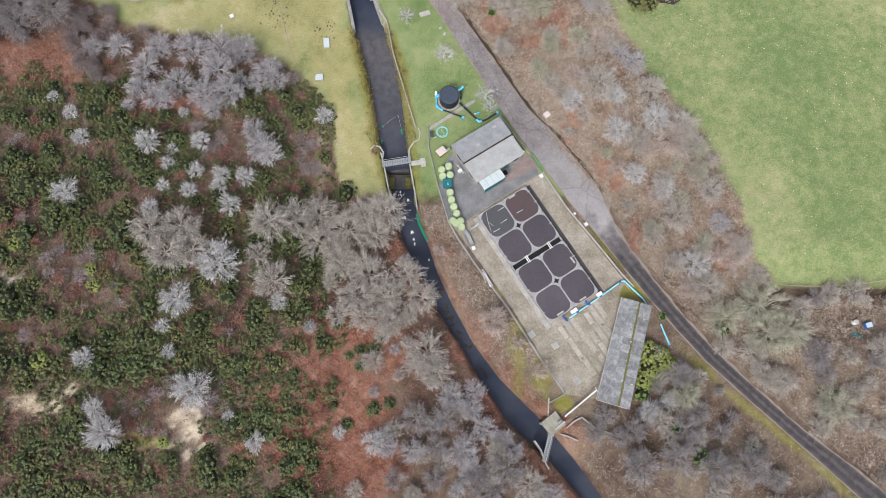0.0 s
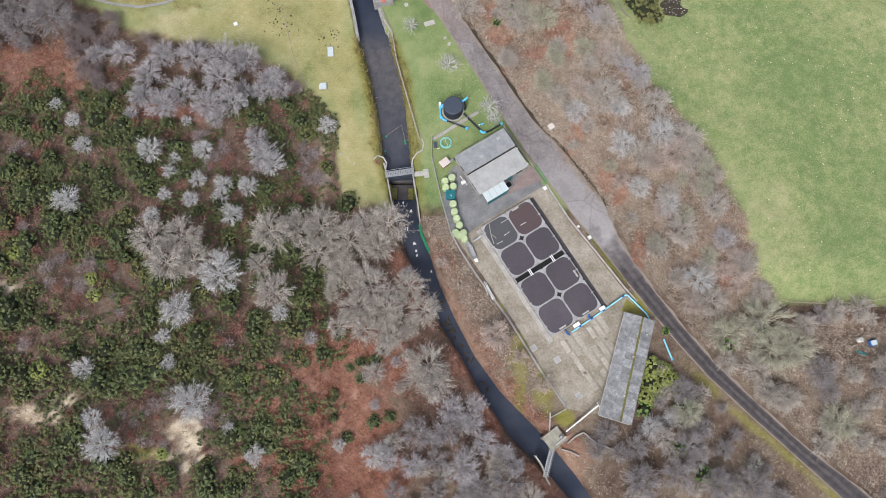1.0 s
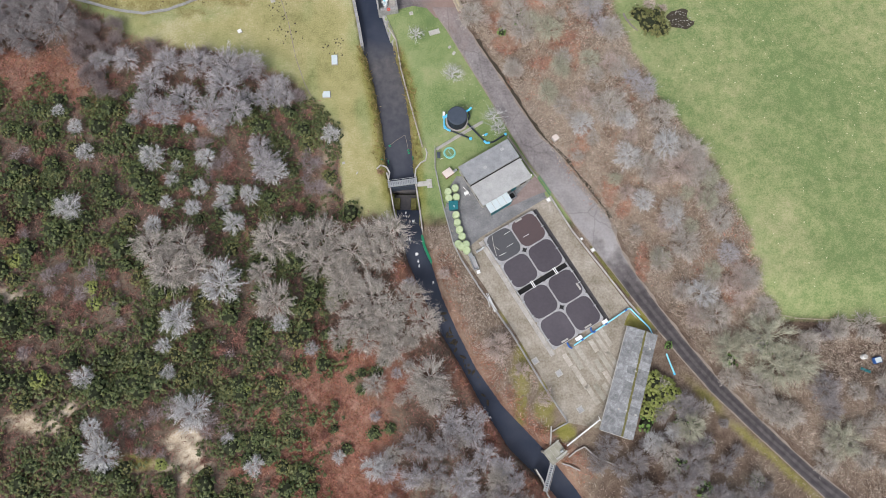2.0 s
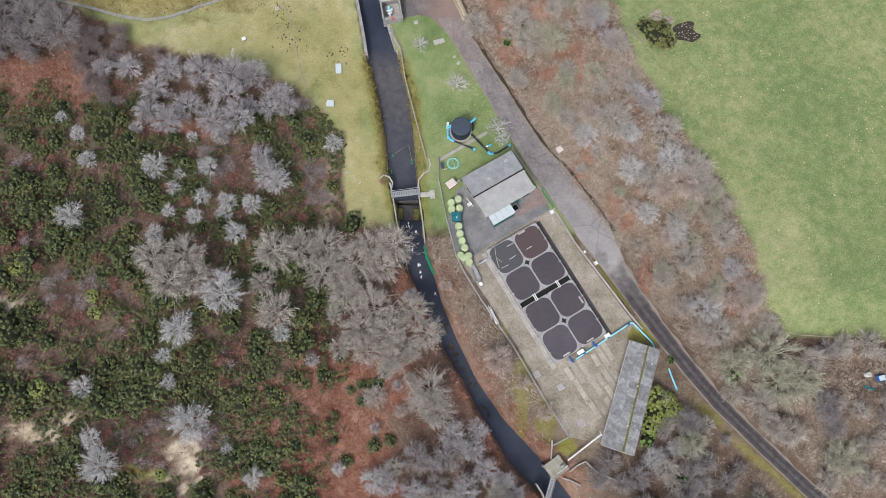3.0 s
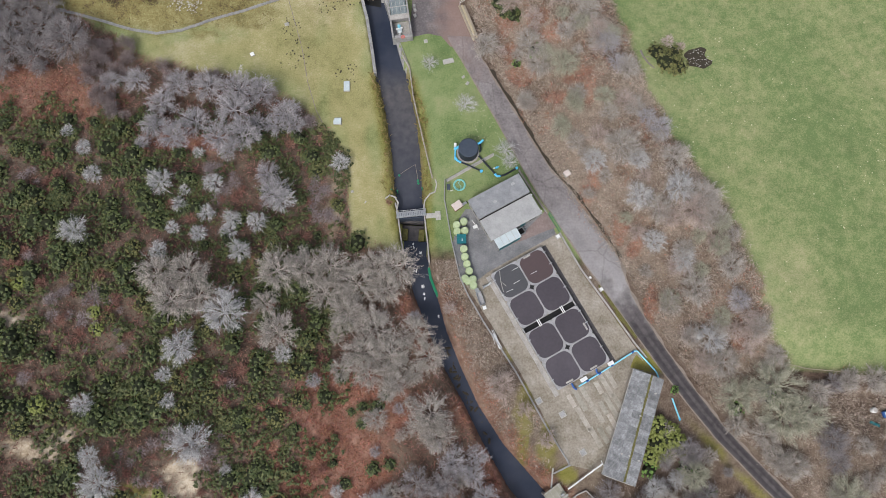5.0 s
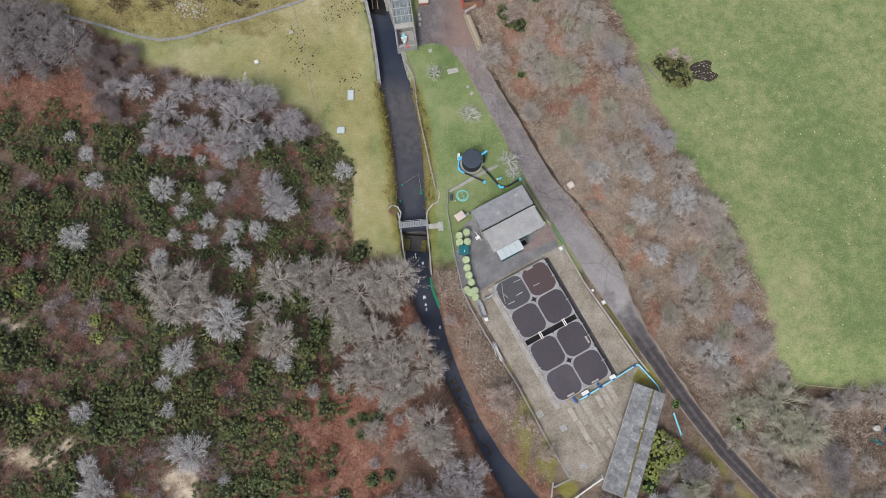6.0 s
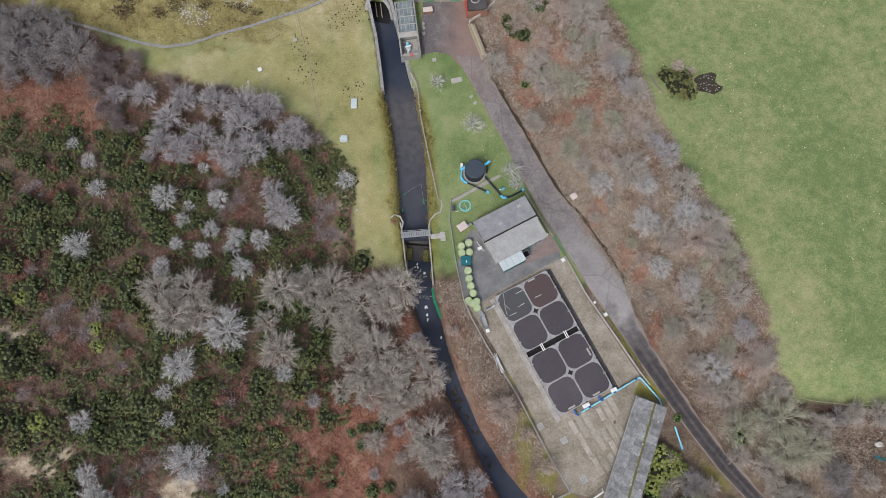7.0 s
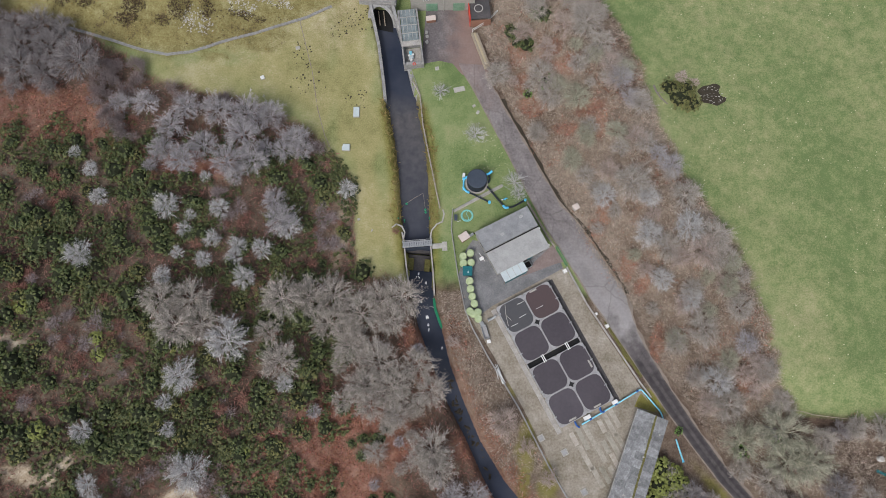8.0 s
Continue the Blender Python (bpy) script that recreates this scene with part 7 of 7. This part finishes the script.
plant(RUSSET, -12.2, 47.6, 0.8, 0.6)
for cx, cy, rx, ry in GAPS:
    for i in range(8):
        plant(RUSSET if i % 3 else PURP, cx + rx * RNG.uniform(-1, 1), cy + ry * RNG.uniform(-1, 1), RNG.uniform(0.6, 1.3), 0.6)
for x, y, r in ((-17.7, 3.6, 0.9), (-15.7, 0.6, 1.2), (-11.4, 3.0, 1.3), (-11.5, 12.7, 1.3), (-8.7, 3.9, 1.1), (-13.7, 9.9, 1.0), (-21.2, 5.2, 0.8), (-15.6, 11.7, 0.9), (-24.0, 8.6, 1.0), (-13.8, 12.6, 1.1), (-17.8, 17.0, 1.2), (-22.6, 12.2, 0.9), (-10.4, 14.6, 1.0), (-24.6, 2.0, 1.0)):
    plant(RHODO, x, y, r, 0.8)

# the joined lower thicket between them
vs, fs, n = [], [], 0
stock = [shrub_leaves(70 + i, 14, 6, 0.23) for i in range(5)]
for count, (x, y) in enumerate(cover_places(2300, -84, -14, -14, 68)):
    v, f = stock[count % 5]
    a, r = RNG.uniform(0, 6.28), RNG.uniform(0.7, 1.5)
    c, s = math.cos(a), math.sin(a)
    p = v * [r, r, r * 0.75]
    p = np.stack([c * p[:, 0] - s * p[:, 1] + x, s * p[:, 0] + c * p[:, 1] + y, p[:, 2] + h1(x, y) - 0.05], 1)
    vs.append(p), fs.append(f + n)
    n += len(v)
tagged(new("thicket", soup("thicket", np.concatenate(vs), np.concatenate(fs), LEAFT)), "low evergreen thicket of mixed green bushes", "thicket", kind="stuff")

YELLOW = shrub_kind("evergreen_bush", LEAFY, "yellow-green evergreen bush beside the shed", (81, 82), 80, 10, 0.15)
for x, y, r in ((34.1, 12.3, 1.7), (33.7, 9.6, 1.4), (36.1, 11.9, 1.2), (32.7, 12.6, 1.0), (35.0, 8.3, 1.2), (33.0, 7.4, 1.3), (36.9, 10.2, 1.4), (37.8, 8.9, 1.0), (35.3, 10.4, 1.2)):
    plant(YELLOW, x, y, r * 1.15, 1.2)
for x, y, r in ((-55.5, 24.2, 1.1), (-54.6, 21.6, 1.2), (-60.4, 9.8, 1.4), (-66.7, 27.7, 1.1), (-61.1, 34.4, 1.1), (-19.3, 24.4, 1.1), (-31.6, 9.1, 1.2), (-44.3, 23.8, 0.8), (-42.4, -2.1, 1.0)):
    plant(YELLOW, x, y, r, 0.8, "yellow-green bush among the rhododendrons")
IVY = shrub_kind("ivy_bush", LEAFG, "fresh green ivy-clad bush", (85, 86), 34, 9, 0.12)
for x, y, r in ((36.9, 18.3, 0.75), (32.6, 5.6, 1.5), (38.5, 5.8, 1.5), (37.9, -0.6, 1.3), (41.5, -4.5, 1.6), (40.0, 5.9, 0.9), (42.3, 2.7, 0.9), (49.8, -3, 1.2), (51.8, 17.8, 1.5), (12.0, 76.2, 1.5), (9.0, 74.8, 1.0), (46.6, 15.9, 1.4)):
    plant(IVY, x, y, r, 1.1)
for x, y, r in ((5.2, 86.5, 1.6), (8.2, 83.6, 1.7), (6.2, 84.4, 1.2), (10.5, 88.5, 1.7)):
    plant(RHODO, x, y, r, 0.8)
for x, y, r in ((33.9, 73.0, 1.9), (35.8, 72.3, 1.5), (32.3, 74.7, 1.3), (35.2, 74.6, 1.3)):
    plant(OLIVE, x, y, r, 0.8, grow=1.25)


# ---------------------------------------------------------------- stuff on the ground
def scatter(name, material, label, category, count, where, size, lean, width=0.02, box_=(-84, 72, -14, 100)):
    """Dry stems and fronds laid thickly where the land has them."""
    xs, ys = RNG.uniform(box_[0], box_[1], count * 9), RNG.uniform(box_[2], box_[3], count * 9)
    keep = RNG.random(len(xs)) < where(xs, ys)
    xs, ys = xs[keep][:count], ys[keep][:count]
    n = len(xs)
    z = height(xs, ys)
    p = np.stack([xs, ys, z], 1)
    d = unit(np.stack([RNG.normal(0, lean, n), RNG.normal(0, lean, n), np.abs(RNG.normal(0.7, 0.35, n))], 1))
    ln = RNG.uniform(0.5, 1.3, n) * size
    v, f = slivers(p, p + d * ln[:, None], RNG.uniform(0.6, 1.4, n) * width, RNG)
    return tagged(new(name, soup(name, v, f, material)), label, category, kind="stuff")


def in_bracken(x, y):
    d, h = river(x, y)
    return land(x, y)["bracken"] * (np.abs(d) > h + 0.6) * (0.35 + 0.65 * (lumps(x, y, 1.1) > -0.2))


def in_brush(x, y):
    d, h = river(x, y)
    road = np.interp(y, ROAD_Y, ROAD_X)
    k = land(x, y)
    yard_side = (d > 0) & (x < road) & ((y < 38) & (x < np.interp(y, [4, 11, 20, 28, 35], [17, 15.6, 10.2, 4.6, 0.4])) | (y < 3.0))
    return (np.maximum(k["brush"], 0.3 * k["bracken"]) * (1 - 0.8 * k["moss"]) * (0.35 + 0.65 * (lumps(x, y, 0.8) + 0.5 * lumps(x, y, 1.9) > -0.25)) * (np.abs(x - road) > 3.0) * ((x > road) | yard_side)) * (np.abs(d) > h + 0.5)


def in_wood(x, y):
    d, h = river(x, y)
    k = land(x, y)
    return (1 - np.maximum.reduce([k["lawn"], k["heath"], k["sand"] * 0.9])) * (d < -h - 0.5)


def in_reeds(x, y):
    d, h = river(x, y)
    return ((np.abs(d) > h - 0.35) & (np.abs(d) < h + 1.2 + 0.5 * lumps(x, y, 0.9)) & (y > 48.5) & (y < 72)).astype(float)


scatter("bracken", FROND, "dead rust-brown bracken fronds", "bracken", 70000, in_bracken, 0.5, 1.3, 0.055)
scatter("dry_brush", BRUSH, "dry brown brushwood and bramble stems", "brushwood", 130000, in_brush, 0.62, 1.2, 0.04)
scatter("underwood", UNDER, "russet bramble and dead fern under the bushes", "underwood", 70000, in_wood, 0.8, 1.1, 0.05)
scatter("reeds", REED, "dry yellow reeds along the channel", "reeds", 20000, in_reeds, 0.8, 0.7, 0.075)


def pebbles(name, material, label, category, count, where, size, box_):
    bm_v, bm_f, n = [], [], 0
    base = np.array([(1, 0, 0), (0, 1, 0), (-1, 0, 0), (0, -1, 0), (0, 0, 0.7)], float)
    tri = np.array([(0, 1, 4), (1, 2, 4), (2, 3, 4), (3, 0, 4)])
    xs, ys = RNG.uniform(box_[0], box_[1], count * 10), RNG.uniform(box_[2], box_[3], count * 10)
    keep = RNG.random(len(xs)) < where(xs, ys)
    for x, y in list(zip(xs[keep], ys[keep]))[:count]:
        s = RNG.uniform(0.5, 1.4) * size
        a = RNG.uniform(0, 6.28)
        c, q = math.cos(a), math.sin(a)
        p = base * [s, s * RNG.uniform(0.6, 1), s * 0.5]
        bm_v.append(np.stack([c * p[:, 0] - q * p[:, 1] + x, q * p[:, 0] + c * p[:, 1] + y, p[:, 2] + h1(x, y)], 1))
        bm_f.append(tri + n)
        n += 5
    tagged(new(name, soup(name, np.concatenate(bm_v), np.concatenate(bm_f), material)), label, category, kind="stuff")


def in_grass(x, y):
    k = land(x, y)
    d, h = river(x, y)
    road = np.interp(y, ROAD_Y, ROAD_X)
    clear = (np.abs(d) > h + 1.2) & (np.abs(x - road) > 3.6) & ~((d > 0) & (x < road) & (y < 50)) & ~((x > -16) & (x < 4) & (y > 77))
    return np.maximum(k["lawn"] * (1 - k["heath"]), k["green"] * 0.6 * (1 - k["field"])) * clear * (0.4 + 0.6 * (lumps(x, y, 0.9) > 0))


scatter("grass", GRASS, "tufts of rough winter grass", "grass", 9000, in_grass, 0.13, 1.6, 0.07, (-84, 84, 22, 98))


def in_heather(x, y):
    return np.clip(patches(x, y, HEATHER) + 0.05 * land(x, y)["heath"] * (lumps(x, y, 0.6) > 0.2), 0, 1)


def in_heath(x, y):
    return land(x, y)["heath"] * (0.2 + 0.8 * (lumps(x, y, 0.5) > 0.0))


scatter("heather", HEATH, "dark heather and dry rush tufts on the dam's foot", "heather", 9000, in_heather, 0.4, 0.9, 0.1, (-92, -22, 76, 100))
scatter("rush_tufts", REED, "pale rush tufts on the dam's foot", "rushes", 7000, in_heath, 0.5, 0.9, 0.06, (-92, -22, 76, 100))
pebbles("field_stones", SPECK, "pale stones scattered over the pasture", "stones", 320, lambda x, y: land(x, y)["field"] * (0.2 + 0.8 * (lumps(x, y, 0.12) > 0)), 0.125, (30, 80, 23, 100))
pebbles("heath_rocks", PALE, "pale lichened rocks breaking the heath", "rocks", 420, lambda x, y: patches(x, y, ROCKS), 0.17, (-56, -34, 78, 92))
pebbles("molehills", MOLE, "dark molehills on the lawn", "molehills", 150, lambda x, y: ((x > -34) & (x < -20) & (y > 70) & (lumps(x, y, 0.25) > 0.1)).astype(float), 0.17, (-40, -15, 66, 94))
pebbles("fallen_leaves", LITTER, "fallen russet leaves among the brush", "leaves", 2600, in_brush, 0.11, (0, 60, 10, 95))
pebbles("fallen_leaves", SPECK, "yellow fallen leaves on the grass", "leaves", 60, lambda x, y: ((x > 2) & (x < 9) & (y > 60) & (y < 68) & (x < 44 - 0.6 * y)).astype(float), 0.1, (0, 10, 58, 70))


# ---------------------------------------------------------------- the hollow in the pasture
def hollow():
    p = thing("field_pond", pose(39.7, 74.1, h1(39.7, 74.1)), "small dark boggy pond in the pasture", "pond")
    bm = bmesh.new()
    rim = [(2.5 * (1 + 0.07 * math.sin(3 * a + 1) + 0.1 * math.sin(7 * a)) * math.cos(a), 1.9 * (1 + 0.1 * math.sin(5 * a + 1)) * math.sin(a)) for a in [2 * math.pi * i / 36 for i in range(36)]]
    prism(rim, -0.4, 0.12, bm)
    part("mud", bm, MOLE, p, "black mud with puddles")
    # Water glints on the mud, modelled as small flattened pale lumps.
    bm = bmesh.new()
    for i in range(60):
        a, q = RNG.uniform(0, 6.28), math.sqrt(RNG.random()) * 2.2
        bmesh.ops.create_icosphere(bm, subdivisions=1, radius=RNG.uniform(0.03, 0.09), matrix=Matrix.Translation((q * math.cos(a), q * 0.75 * math.sin(a), 0.13)) @ Matrix.Diagonal((1.6, 1, 0.5, 1)))
    tagged(part("glint_lumps", bm, PALE, p, "pale lumps standing in for glints on the wet mud"), kind="stuff")
    l = thing("fallen_log", pose(30.6, 73.2, h1(30.6, 73.2), 0, 0, -55), "weathered log lying in the pasture", "log")
    part("stem", tube([(-2.0, 0.3, 0.2), (-0.8, 0.0, 0.25), (0.6, 0.05, 0.2), (2.0, 0.4, 0.15)], 0.2, 8, r1=0.1), BARK, l)
    part("bough", tube([(-0.6, 0.0, 0.3), (-0.2, 0.6, 0.5), (0.3, 0.9, 0.5)], 0.08, 6, r1=0.03), BARK, l)


hollow()
for x, y, r in ((34.2, 76.7, 1.3), (36.4, 75.8, 1.1)):
    plant(PINKT, x, y, r, 0.7)


fence("pasture_fence", [(52.0, 23.2), (56.0, 22.4), (62.0, 22.2), (68.0, 22.6), (76.0, 24.0)], "weathered post and rail fence along the pasture's foot", 1.1, (0.45, 0.95), 2.4)


def yard_corner():
    """The lumber on a small clearing in the eastern wood."""
    z = h1(68.0, 16.0)
    w = thing("storage_drum", pose(67.0, 16.7, z), "white round-topped storage drum in the clearing", "drum")
    part("body", cyl(0.42, 0.9, (0, 0, 0), 16, bevel=0.06), WHITE, w)
    part("lid", cyl(0.36, 0.06, (0, 0, 0.9), 16, bevel=0.02), PALE, w)
    t = thing("blue_trailer", pose(68.9, 16.2, z + 0.02, 0, 0, 15), "small blue covered trailer in the clearing", "trailer")
    part("body", box(1.3, 1.0, 0.7, (0, 0, 0.3), 0.1), NAVY, t)
    part("cover", box(1.0, 0.8, 0.08, (0, 0, 1.0), 0.03), SHEET, t)
    for y in (-0.52, 0.52):
        o = part("wheel", tube([(0, y - 0.07, 0.25), (0, y + 0.07, 0.25)], 0.26, 12), DARK, t)
    part("drawbar", tube([(0.6, 0, 0.35), (1.3, 0, 0.3)], 0.05, 6), STEEL, t)
    p = thing("plastic_sheet", pose(67.2, 14.6, z + 0.03, 0, 0, -20), "crumpled teal plastic sheet on the ground", "sheet")
    bm = bmesh.new()
    bmesh.ops.create_grid(bm, x_segments=8, y_segments=4, size=1.0, matrix=Matrix.Diagonal((0.85, 0.22, 1, 1)))
    for v in bm.verts:
        v.co.z = 0.12 + 0.08 * math.sin(5 * v.co.x) * math.cos(7 * v.co.y)
    bmesh.ops.solidify(bm, geom=bm.faces[:], thickness=0.03)
    part("sheet", bm, TEAL, p)


yard_corner()

# ---------------------------------------------------------------- worn bays of the yard's concrete, laid last
bay_mesh = {}
for i in range(7):
    for k in range(3):
        if (i * 3 + k) % 5 == 4:
            continue
        ln = 2.2 + 0.7 * ((i * 7 + k * 3) % 4)
        key = round(ln, 1)
        if key not in bay_mesh:
            bm = box(0.82, ln, 0.04, (0, 0, 0), 0.01)
            bay_mesh[key] = bpy.data.meshes.new("concrete_bay")
            bm.to_mesh(bay_mesh[key])
            bm.free()
            bay_mesh[key].materials.append(BAY)
        o = new("concrete_bay", bay_mesh[key])
        o.parent = yard
        o.matrix_world = BED @ Matrix.Translation((1.2 + i * 1.25 + 0.2 * k, -24.6 - k * 3.4 - 0.3 * (i % 3), -0.03))
